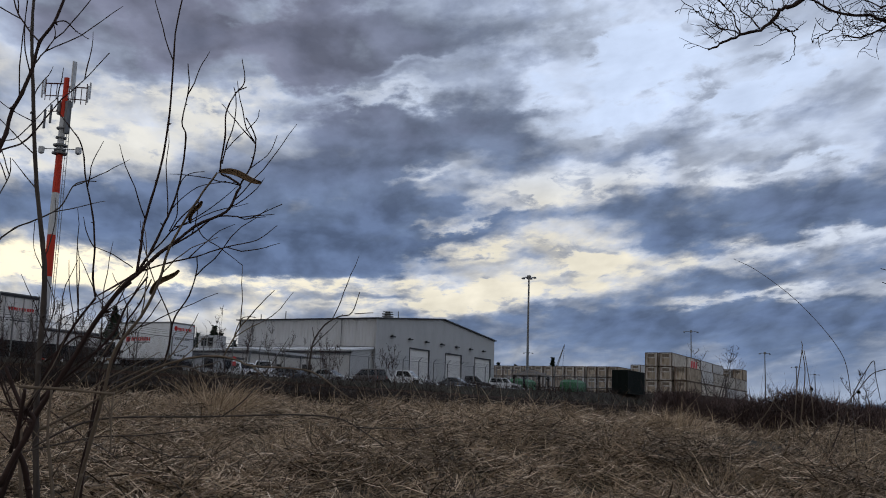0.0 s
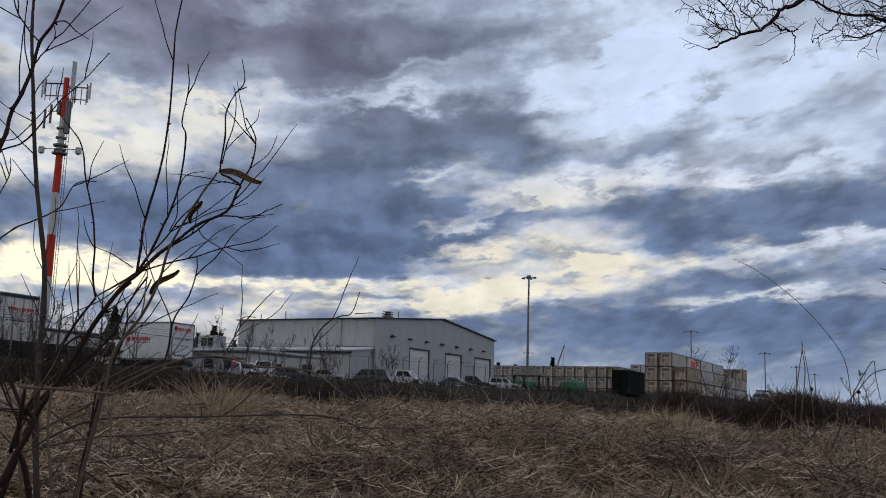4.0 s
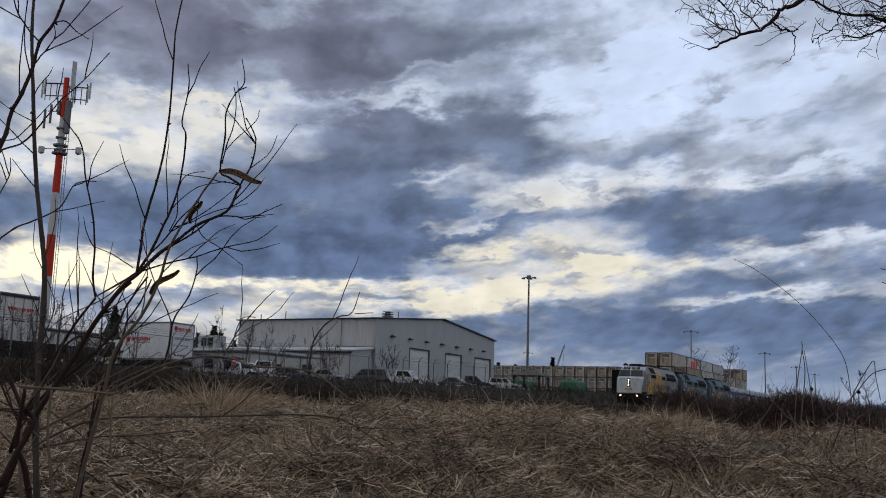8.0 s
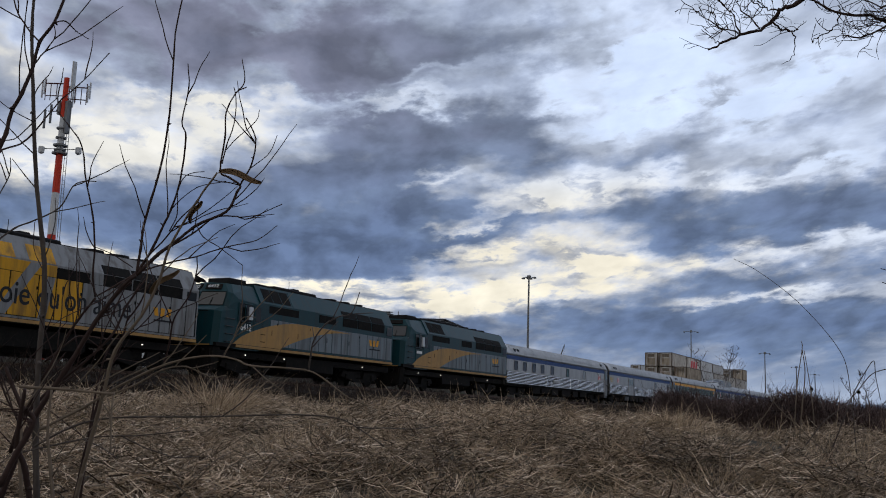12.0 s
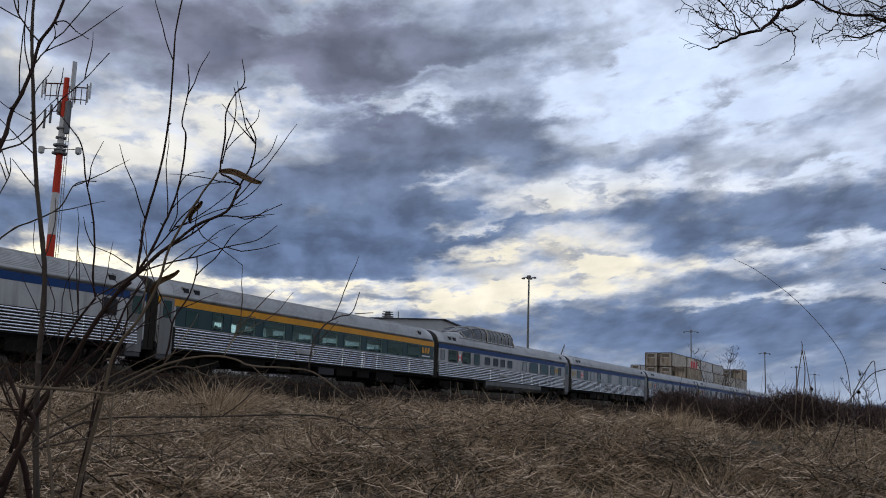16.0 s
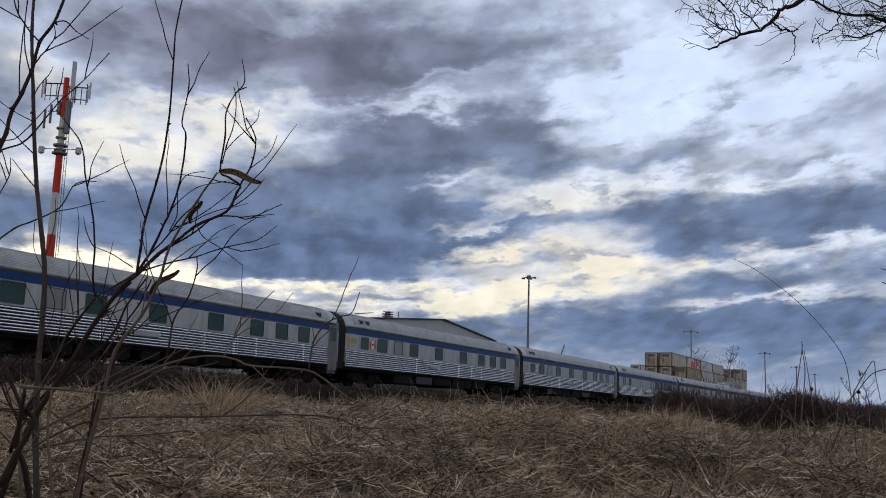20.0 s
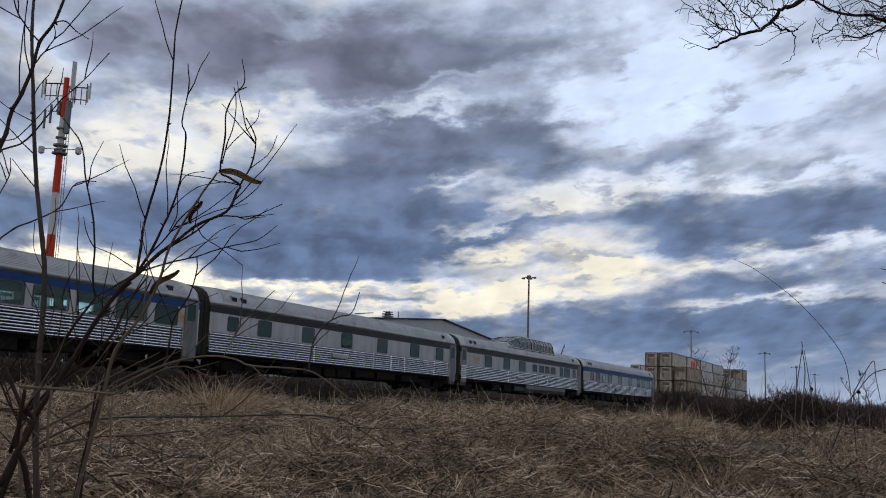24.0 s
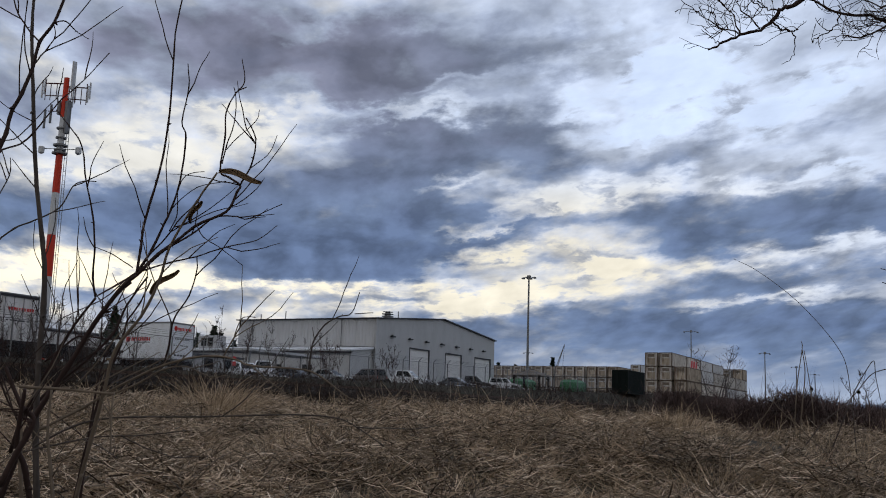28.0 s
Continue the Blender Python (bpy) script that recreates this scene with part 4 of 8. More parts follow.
def add_flutes(car, x0, x1, s):
    """Eight half-round flutes on the lower side, with gaps coloured dark as shade between; all share one mesh."""
    bm = bmesh.new()
    pts = [(0.0, 0.030), (0.020, 0.031), (0.036, 0.042), (0.040, 0.056), (0.037, 0.070), (0.028, 0.084), (0.014, 0.094), (0.0, 0.098)]
    lo, hi = [bm.verts.new((x0, s * (1.5295 + u), v)) for u, v in pts], [bm.verts.new((x1, s * (1.5295 + u), v)) for u, v in pts]
    for j in range(len(pts) - 1):
        bm.faces.new((lo[j], lo[j + 1], hi[j + 1], hi[j]) if s < 0 else (lo[j + 1], lo[j], hi[j], hi[j + 1]))
    first = part("flute", bm, M["flute"], car, smooth=True)
    first.location.z = 1.015
    for k in range(1, 8):
        mesh_part("flute", first.data, None, car).location.z = 1.015 + k * 0.115


ROOF = [(1.53, 3.13), (1.515, 3.33), (1.45, 3.55), (1.30, 3.76), (1.05, 3.93), (0.70, 4.05), (0.35, 4.10)]
L = 25.9


def build_shell(car, A, B, bays, zc):
    """The car's side walls with through openings at the clear windows, its floor and its cabin inside."""
    part("floor", boxed(A, B, -1.525, 1.525, 1.0, 1.25), M["seat_cloth"], car)
    part("cabin_ceiling", boxed(A, B, -1.36, 1.36, 2.90, 2.94), M["cabin_lining"], car)
    for s in (-1, 1):
        y0, y1 = sorted((s * 1.44, s * 1.525))
        edge = [A]
        for x, w, h, kind in sorted(bays):
            edge += [x - w / 2, x + w / 2]
            part("sill_panel", boxed(x - w / 2, x + w / 2, y0, y1, 1.25, zc - h / 2), M["steel"], car)
            part("header_panel", boxed(x - w / 2, x + w / 2, y0, y1, zc + h / 2, 2.83), M["steel"], car)
        edge.append(B)
        for k in range(0, len(edge), 2):
            part("side_panel", boxed(edge[k], edge[k + 1], y0, y1, 1.25, 2.83), M["steel"], car, "brushed stainless steel side")
    for x in (A + 0.02, B - 0.06):
        part("end_wall", boxed(x, x + 0.04, -1.435, 1.435, 1.25, 2.9), M["cabin_lining"], car)
    for x, w, h, kind in bays:
        # seats stand between the bays; the far pane lets daylight through
        for s in (-1, 1):
            seat = part("seat_row", boxed(x + w / 2 - 0.12, x + w / 2 + 0.10, s * 0.95 - 0.45, s * 0.95 + 0.45, 1.25, 2.22, 0.05), M["seat_cloth"], car)
        add_window(car, x, zc, w, h, M["glass_teal"], M["steel_dark"], 1.527, math.pi)
        part("cabin_wall", boxed(x - w / 2 - 0.3, x + w / 2 + 0.3, -1.43, -1.40, 2.82, 2.9), M["cabin_lining"], car)


def passenger_car(name, label, band, windows, x_front, dome=None, coach=False, door_mid=0.0, flag=0.0, badge=None, number=0, door_front=False, skirt=None):
    """A stainless streamlined car, 25.9 m over couplers; local x runs back from its front coupler, z up from the rail."""
    car = empty(name, pose(x_front, TRACK_Y, RAIL_Z), label, "railway car", "cars of the passenger train")
    A, B = 0.35, L - 0.35
    side = M["steel"]
    build_shell(car, A, B, [w for w in windows if w[3] == "t"], 2.40 if coach else 2.41)
    for s in (-1, 1):
        if door_mid and s < 0:
            add_flutes(car, A + 0.03, door_mid - 1.0, s)
            add_flutes(car, door_mid + 1.35, B - 0.4, s)
        else:
            add_flutes(car, A + (0.03 if not coach else 1.1), B - (0.03 if coach else 0.97), s)
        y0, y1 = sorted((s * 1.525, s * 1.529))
        # near-black backing paints the shade between the flutes
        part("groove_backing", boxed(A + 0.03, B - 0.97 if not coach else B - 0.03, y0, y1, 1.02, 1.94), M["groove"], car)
        y0, y1 = sorted((s * 1.525, s * 1.536))
        part("letter_band", boxed(A, B, y0, y1, 2.84, 3.13), band, car, "painted band below the roof")
        y0, y1 = sorted((s * 1.525, s * 1.548))
        part("belt_rail", boxed(A + 0.02 if not coach else A + 1.1, B - 0.97, y0, y1, 1.945, 1.975, 0.006), side, car)
    # roof, in ribbed lengths
    bm = bmesh.new()
    ring = ROOF + [(-u, v) for u, v in ROOF[::-1]]
    secs = []
    for x, k in ((A, 0.90), (A + 0.25, 0.97), (A + 0.8, 1.0), (B - 0.8, 1.0), (B - 0.25, 0.97), (B, 0.90)):
        secs.append([(x, u * (1 if v < 3.2 else 0.5 + 0.5 * k), 3.13 + (v - 3.13) * k) for u, v in ring])
    loft(bm, secs)
    bmesh.ops.recalc_face_normals(bm, faces=bm.faces)
    roof = part("roof", bm, M["steel_roof"], car, "weathered ribbed steel roof", smooth=True)
    bm = bmesh.new()
    for k in range(1, 17):
        f = 1 + k * 0.275
        (u0, v0), (u1, v1) = ROOF[int(f)], ROOF[min(int(f) + 1, len(ROOF) - 1)]
        u, v = u0 + (u1 - u0) * (f % 1), v0 + (v1 - v0) * (f % 1)
        for s in (-1, 1):
            box(bm, A + 0.9, B - 0.9, s * u - 0.012, s * u + 0.012, v - 0.02, v + 0.008)
    part("roof_ribs", bm, M["steel_roof"], roof)
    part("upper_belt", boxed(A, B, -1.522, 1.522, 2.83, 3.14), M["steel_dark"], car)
    # roof hatches and grab irons
    for x in (1.9, 2.6, L - 2.4):
        hatch = part("roof_louvre", boxed(x, x + 0.34, -1.49, -1.40, 3.42, 3.66, 0.02, None), M["glass_dark"], roof)
        part("louvre_frame", boxed(x - 0.03, x + 0.37, -1.47, -1.38, 3.66, 3.70), M["steel"], hatch)
    # windows on the side that faces the field
    if coach:
        part("window_band", boxed(A + 1.1, B - 0.05, -1.5375, -1.525, 2.78, 2.83), M["teal_panel"], car, "dark teal window band")
        part("window_band", boxed(A + 1.1, B - 0.05, -1.5375, -1.525, 1.99, 2.02), M["teal_panel"], car)
        edge = [A + 1.1] + [e for x, w, h, kind in sorted(windows) if kind == "t" for e in (x - w / 2, x + w / 2)] + [B - 0.05]
        for k in range(0, len(edge), 2):
            part("window_pier", boxed(edge[k], edge[k + 1], -1.5375, -1.525, 2.02, 2.78), M["teal_panel"], car)
    for x, w, h, kind in windows:
        glass = M[{"d": "glass_dark", "t": "glass_teal", "p": "glass_pale", "m": "glass_mid"}[kind]]
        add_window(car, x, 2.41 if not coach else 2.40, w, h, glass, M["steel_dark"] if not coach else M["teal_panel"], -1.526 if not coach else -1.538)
    # the end vestibule: door, its window, steps
    for x in ([A + 0.55] if coach else [A + 0.55, B - 0.52] if door_front else [B - 0.52]):
        d = part("vestibule_door", boxed(x - 0.42, x + 0.42, -1.552, -1.527, 0.75, 3.12, 0.01), M["steel_door"], car, "plain grimy steel vestibule door")
        part("door_window", boxed(x - 0.25, x + 0.25, -1.560, -1.553, 2.28, 3.0, 0.0), M["glass_mid"], d)
        part("grab_iron", tubed([(x - 0.52, -1.58, 1.2), (x - 0.52, -1.58, 2.5)], 0.015, 5), M["steel"], car)
        part("step_box", boxed(x - 0.42, x + 0.42, -1.5, -0.9, 0.55, 0.98, 0.02), M["steel_dark"], car)
    if door_mid:
        d = part("baggage_door", boxed(door_mid - 0.9, door_mid + 1.2, -1.56, -1.527, 1.02, 2.82, 0.015), M["steel"], car, "sliding baggage door with two windows")
        for x in (door_mid - 0.45, door_mid + 0.45):
            part("door_window", boxed(x - 0.36, x + 0.36, -1.568, -1.561, 2.05, 2.68), M["glass_mid"], d)
        part("door_post", boxed(door_mid + 1.0, door_mid + 1.25, -1.58, -1.561, 1.02, 2.82), M["steel_dark"], d)
    if flag:
        f = part("flag_emblem", boxed(flag - 0.3, flag + 0.3, -1.5325, -1.527, 2.16, 2.62), M["letter_white"], car, "red and white flag emblem")
        for x in (-0.3, 0.16):
            part("flag_bar", boxed(flag + x, flag + x + 0.14, -1.536, -1.533, 2.16, 2.62), M["red"], f)
        part("flag_leaf", leaf_mark(flag, 2.39, -1.5345), M["red"], f)
    if badge:
        b = part("badge_mark", emblem(badge, 2.47, -1.534, 1.0, 0.30), M["amber_faded"], car, "faded amber angular mark")
        part("badge_bar", boxed(badge - 0.5, badge + 0.35, -1.5335, -1.5285, 2.18, 2.25), M["amber_faded"], b)
    if coach:
        b = part("maker_mark", emblem(L - 1.5, 2.52, -1.552, 1.0, 0.34), M["amber"], car, "amber angular emblem")
        part("emblem_text_bar", boxed(L - 2.0, L - 0.9, -1.548, -1.543, 2.12, 2.2), M["letter_white"], b)
    part("name_plate", boxed(L * 0.4, L * 0.4 + 1.5, -1.598, -1.578, 1.42, 1.62, 0.01), M["steel"], car, "small name board with unreadable lettering")
    # ends: diaphragm, end wall, couplers
    for x0, x1 in ((0.02, A - 0.004), (B + 0.004, L - 0.02)):
        bm = bmesh.new()
        ring = [(u * 0.965, v - 0.05) for u, v in ROOF] + [(-u * 0.965, v - 0.05) for u, v in ROOF[::-1]] + [(-1.45, 0.9), (1.45, 0.9)]
        prism(bm, ring, "x", x0, x1)
        part("diaphragm", bm, M["bellows"], car, "black full-width gangway bellows")
    for x0, x1 in ((0.0, 0.9), (L - 0.9, L)):
        part("coupler", boxed(x0, x1, -0.14, 0.14, 0.72, 0.98), M["black"], car)
    # underfloor gear
    part("underframe", boxed(A, B, -1.4, 1.4, 0.86, 1.0), M["black"], car)
    rng = random.Random(number * 7 + 3)
    x = 6.2
    while x < L - 6.8:
        w = rng.uniform(0.9, 2.3)
        part("equipment_box", boxed(x, x + w, -1.38, 1.38, rng.uniform(0.32, 0.5), 0.862, 0.03), M["black"] if rng.random() < 0.9 else M["roof_trim"], car)
        x += w + rng.uniform(0.15, 0.9)
    for x in (3.2, L - 3.2):
        add_truck(TRUCK_CAR, car, x)
    if skirt:
        bm = bmesh.new()
        prism(bm, [(-1.50, 1.0), (-1.49, 0.72), (-1.40, 0.50), (-1.2, 0.44), (1.2, 0.44), (1.40, 0.50), (1.49, 0.72), (1.50, 1.0)], "x", *skirt)
        part("equipment_skirt", bm, M["steel_door"], car, "rounded grey skirt under the floor")
    if dome:
        add_dome(car, *dome)
    return car


def leaf_mark(x, z, y):
    bm = bmesh.new()
    prism(bm, [(x, z + 0.13), (x + 0.05, z + 0.05), (x + 0.12, z + 0.06), (x + 0.07, z - 0.05), (x + 0.01, z - 0.06), (x, z - 0.12), (x - 0.01, z - 0.06), (x - 0.07, z - 0.05), (x - 0.12, z + 0.06), (x - 0.05, z + 0.05)], "y", y - 0.003, y)
    return bm


def emblem(x, z, y, w, h):
    """A plain mark of three slanted bars."""
    bm = bmesh.new()
    for k in range(3):
        a = x - w / 2 + k * w / 3
        s = (0.10, -0.02, -0.10)[k] * w
        prism(bm, [(a + 0.03 * w, z - h / 2), (a + 0.27 * w, z - h / 2), (a + 0.27 * w - s, z + h / 2), (a + 0.03 * w - s, z + h / 2)], "y", y - 0.003, y)
    return bm


def add_dome(car, x0, x1, xr):
    """The raised glass observation dome, with its metal ribs."""
    low, top = 3.78, 4.86
    def ring(x, h):
        z = low + (top - low) * h
        w0, w1 = 1.34, 1.28 * (0.55 + 0.45 * h)
        return [(x, -w0, low), (x, -w1 - 0.03, low + (z - low) * 0.55), (x, -w1 * 0.86, low + (z - low) * 0.86), (x, -w1 * 0.5, z - 0.02), (x, 0, z),
                (x, w1 * 0.5, z - 0.02), (x, w1 * 0.86, low + (z - low) * 0.86), (x, w1 + 0.03, low + (z - low) * 0.55), (x, w0, low)]
    run = xr - x0
    hs = [(x0, 0.05), (x0 + run * 0.22, 0.50), (x0 + run * 0.5, 0.86), (x0 + run * 0.8, 1.0), (xr, 1.0)]
    n = 7
    step = (x1 - 0.5 - xr) / n
    hs += [(xr + step * (k + 1), 1.0) for k in range(n)] + [(x1 - 0.2, 0.80), (x1, 0.1)]
    bm = bmesh.new()
    loft(bm, [ring(x, h) for x, h in hs], cap=False, closed=False)
    bmesh.ops.recalc_face_normals(bm, faces=bm.faces)
    dome = part("dome_glazing", bm, M["glass_dome"], car, "curved tinted dome glazing", smooth=False)
    for k, (x, h) in enumerate(hs):
        pts = ring(x, h)
        part("dome_rib", tubed([Vector(p) + Vector((0, -0.01 if p[1] < 0 else 0.01, 0.01)) for p in pts], 0.030 if k != 4 else 0.07, 5), M["steel_roof"], dome)
    for i in (0, 2, 4, 6, 8):
        part("dome_rail", tubed([Vector(ring(x, h)[i]) + Vector((0, 0, 0.01)) for x, h in hs], 0.025 if i in (2, 6) else 0.04, 5), M["steel"], dome)
    part("dome_roof_panel", hull([(x, s * 0.32, top + d) for x in (xr - 0.2, x1 - 0.5) for s in (-1, 1) for d in (-0.03, 0.03)]), M["steel_roof"], dome)
    for x in (xr + 0.8, xr + 2.4, x1 - 1.3):
        part("dome_seat_row", boxed(x - 0.2, x + 0.2, -1.0, 1.0, low, low + 0.5), M["black"], dome)
    # fairings before and behind it
    part("dome_fairing", hull(mirror([(x0 - 0.7, 0.9, 3.95), (x0 + 0.5, 1.32, 3.80), (x0 + 0.5, 1.0, 4.16), (x0 - 0.2, 0.5, 4.16)])), M["steel_roof"], car)
    part("dome_fairing", hull(mirror([(x1 + 2.2, 0.9, 3.9), (x1 - 0.5, 1.36, 3.74), (x1 - 0.5, 1.0, 4.22), (x1 + 0.4, 0.5, 4.2)])), M["steel_roof"], car)


M["glass_dome"] = mat_glass("tinted_dome_glass", (0.018, 0.026, 0.034), 0.05, clear=0.22, gloss=0.45)
LOCO = 17.35


def locomotive(name, label, x_front, scheme, road):
    """A four-axle passenger diesel with a full-width slanted nose; local x runs back from its front coupler."""
    eng = empty(name, pose(x_front, TRACK_Y, RAIL_Z), label, "locomotive", "locomotives of the passenger train")
    lead = scheme == "yellow"
    body, nose_mat = (M["loco_grey"], M["loco_white"]) if lead else (M["teal"], M["teal"])
    up_mat = M["loco_grey"] if lead else M["teal"]
    # nose and cab
    V = 0.26                                  # the front falls back from its middle in two facets
    turn = math.atan(V)
    nose = part("nose", hull([(0.34, 0, 1.38), (0.52, 0, 3.02)] + mirror([(0.34 + V * 1.32, 1.32, 1.38), (0.52 + V * 1.28, 1.28, 2.98), (0.98, 1.52, 1.38), (1.12, 1.50, 2.93), (2.4, 1.54, 1.3), (2.4, 1.54, 3.2), (1.25, 1.36, 3.20), (1.45, 1.48, 3.16)]) + [(1.02, 0, 3.22)]), nose_mat, eng)
    cab = part("cab", hull([(1.02, 0, 3.18), (1.40, 0, 3.94), (1.72, 0, 4.38)] + mirror([(1.02 + V * 1.38, 1.38, 3.18), (1.55, 1.50, 3.14), (3.95, 1.54, 1.3), (2.3, 1.54, 1.3), (1.40 + V * 1.30, 1.30, 3.90), (1.95, 1.44, 3.84), (1.72 + V * 0.92, 0.92, 4.34), (2.20, 1.08, 4.32), (3.95, 1.04, 4.40), (3.95, 1.54, 3.50), (2.2, 1.54, 3.62)])), M["loco_white"] if lead else M["teal"], eng)
    if lead:
        for ob in (nose, cab):
            ob.data.materials.append(M["loco_grey"])
            # faces turned sideways take the darker grey, which paints in their shade
            for p in ob.data.polygons:
                p.material_index = 1 if abs(p.normal.y) > 0.8 else 0
    hood = part("carbody", hull(mirror([(3.9, 1.54, 1.3), (16.8, 1.54, 1.3), (3.9, 1.54, 3.5), (16.8, 1.54, 3.5), (3.9, 1.04, 4.37), (16.8, 1.04, 4.37)])), up_mat, eng)
    # windscreens: panes sloped with the cab front
    for s in (-1, 1):
        a, b = Vector((1.04 + V * 0.06, s * 0.06, 3.24)), Vector((1.04 + V * 1.32, s * 1.32, 3.24))
        c, d = Vector((1.37 + V * 1.24, s * 1.24, 3.88)), Vector((1.37 + V * 0.06, s * 0.06, 3.88))
        nrm = (b - a).cross(d - a).normalized()
        nrm *= 1 if nrm.x < 0 else -1
        w = hull([p + nrm * k for p in (a, b, c, d) for k in (0.0, 0.03)])
        part("windscreen", w, M["glass_screen"], cab, "sloping windscreen pane")
        part("windscreen_frame", tubed([p + nrm * 0.03 for p in (a, b, c, d, a)], 0.022, 4), M["black"], cab)
        part("wiper", tubed([a + nrm * 0.05 + (b - a) * 0.5, a + nrm * 0.05 + (c - a) * 0.55], 0.012, 4), M["black"], cab)
        # number board on the brow, slanted
        tilt = Matrix.Translation(Vector((1.565 + V * 0.50, s * 0.50, 4.14))) @ Matrix.Rotation(-s * turn, 4, "Z") @ Matrix.Rotation(radians(36), 4, "Y")
        board = part("number_board", boxed(-0.06, 0.02, -0.40, 0.40, -0.16, 0.16, 0.01, tilt), M["black"], cab, "black number board")
        face = tilt @ Matrix.Translation((-0.064, 0.345, 0)) @ Matrix(((0, 0, -1, 0), (-1, 0, 0, 0), (0, 1, 0, 0), (0, 0, 0, 1)))
        words(road, 0.27, M["letter_white"], board, face @ Matrix.Translation((0.06, 0, 0)), "number", squeeze=1.0)
        # ditch lights under the nose
        dl = part("ditch_light", tubed([(0.52, s * 0.93, 1.12), (0.68, s * 0.93, 1.12)], 0.12, 12), M["black"], eng)
        part("lens", tubed([(0.495, s * 0.93, 1.12), (0.518, s * 0.93, 1.12)], 0.075, 12), M["lamp"] if lead else M["glass_dark"], dl, "lit round lamp" if lead else "")
    # headlights, one above the other in a dark panel
    hp = part("headlight_panel", hull([(0.37 + 0.110 * (z - 1.38) - d, y, z) for y in (-0.17, 0.17) for z in (2.08, 3.0) for d in (0.0, 0.05)]), M["black"], nose)
    for z in (2.25, 2.54, 2.83):
        x = 0.318 + 0.110 * (z - 1.38)
        part("headlight", tubed([(x - 0.03, 0, z), (x + 0.01, 0, z)], 0.075, 12), M["lamp"] if lead else M["glass_dark"], hp, "lit headlight" if lead else "")
    for k, y in enumerate((0.34, 0.12, -0.12, -0.34)):
        bm = bmesh.new()
        at = Matrix.Translation((0.385 + V * abs(y), y, 1.80)) @ Matrix.Rotation((turn if y < 0 else -turn), 4, "Z")
        prism(bm, [(-0.07 + (-1) ** k * 0.03, -0.10), (0.07 + (-1) ** k * 0.03, -0.10), (0.07 - (-1) ** k * 0.03, 0.10), (-0.07 - (-1) ** k * 0.03, 0.10)], "x", -0.014, 0.0)
        bmesh.ops.transform(bm, matrix=at, verts=bm.verts)
        part("nose_mark", bm, M["amber_dull"] if k < 3 else M["red"], nose, "plain amber nose mark")
    for sd in (-1, 1):
        at = Matrix.Translation((0.518 + V * 0.68, sd * 0.68, 2.93)) @ Matrix.Rotation(-sd * turn, 4, "Z")
        part("nose_seam", boxed(-0.025, 0.01, -0.34, 0.34, -0.012, 0.012, 0.0, at), M["black"], nose)
        at = Matrix.Translation((0.345 + V * 0.66, sd * 0.66, 1.40)) @ Matrix.Rotation(-sd * turn, 4, "Z")
        part("nose_stripe", boxed(-0.015, 0.02, -0.64, 0.64, -0.03, 0.03, 0.0, at), M["amber_dull"], nose, "dirty amber stripe")
    for z in (1.6, 1.95, 2.3, 2.65):
        part("grab_iron", tubed([(1.40, -1.50, z), (1.40, -1.60, z), (1.95, -1.60, z), (1.95, -1.50, z)], 0.022, 4), M["steel_dark"], nose)
    part("pilot", hull([(0.42, 0, 0.28), (0.44, 0, 1.32)] + mirror([(0.72, 1.35, 0.28), (0.80, 1.42, 1.32), (1.1, 1.45, 0.28), (1.15, 1.5, 1.32)])), M["black"], eng, "black pilot plate")
    part("coupler", boxed(0.0, 0.5, -0.15, 0.15, 0.72, 1.0, 0.02), M["black"], eng)
    part("coupler", boxed(LOCO - 0.6, LOCO, -0.15, 0.15, 0.72, 1.0, 0.02), M["black"], eng)
    # horn and bell on the roof
    horn = part("horn", tubed([(2.3, 0.75, 4.55), (1.85, 0.75, 4.62)], [0.06, 0.13], 8), M["black"], cab)
    for dy in (0.18, -0.18):
        part("horn_bell", tubed([(2.3, 0.75 + dy, 4.5), (1.98, 0.75 + dy, 4.54)], [0.05, 0.11], 8), M["black"], horn)
    part("roof_cooler", boxed(2.3, 3.6, -0.85, 0.45, 4.36, 4.66, 0.05), M["loco_roof"], cab)
    # side window of the cab and its door
    win = part("cab_window", boxed(2.30, 3.22, -1.562, -1.545, 2.62, 3.42, 0.004), M["glass_dark"], cab)
    part("window_frame", tubed([(2.27, -1.56, 2.59), (3.25, -1.56, 2.59), (3.25, -1.56, 3.45), (2.27, -1.56, 3.45), (2.27, -1.56, 2.59)], 0.03, 4), M["loco_yellow"] if lead else M["teal"], win)
    part("window_post", boxed(2.74, 2.79, -1.575, -1.563, 2.62, 3.42), M["loco_yellow"] if lead else M["teal"], win)
    door = part("cab_door", boxed(3.42, 4.02, -1.575, -1.5635, 1.5, 3.46, 0.01), M["loco_yellow"] if lead else M["teal"], cab)
    part("door_window", boxed(3.52, 3.92, -1.583, -1.576, 2.66, 3.36), M["glass_dark"], door)
    part("mirror", boxed(2.80, 3.06, -1.80, -1.72, 2.70, 3.3, 0.01), M["loco_white"], cab)
    part("mirror_arm", tubed([(2.95, -1.56, 2.62), (2.95, -1.74, 2.68)], 0.015, 4), M["black"], cab)
    part("arm_rest", boxed(2.4, 3.2, -1.585, -1.563, 2.55, 2.59), M["black"], cab)
    # side doors: each tall panel is a plate with a gap to the next
    # black on the lead engine, this plate deepens the shade in the door gaps
    part("door_gap", boxed(4.12, 16.74, -1.5405, -1.536, 1.48, 3.04), M["black"] if lead else M["teal"], eng)
    x, k = 4.15, 0
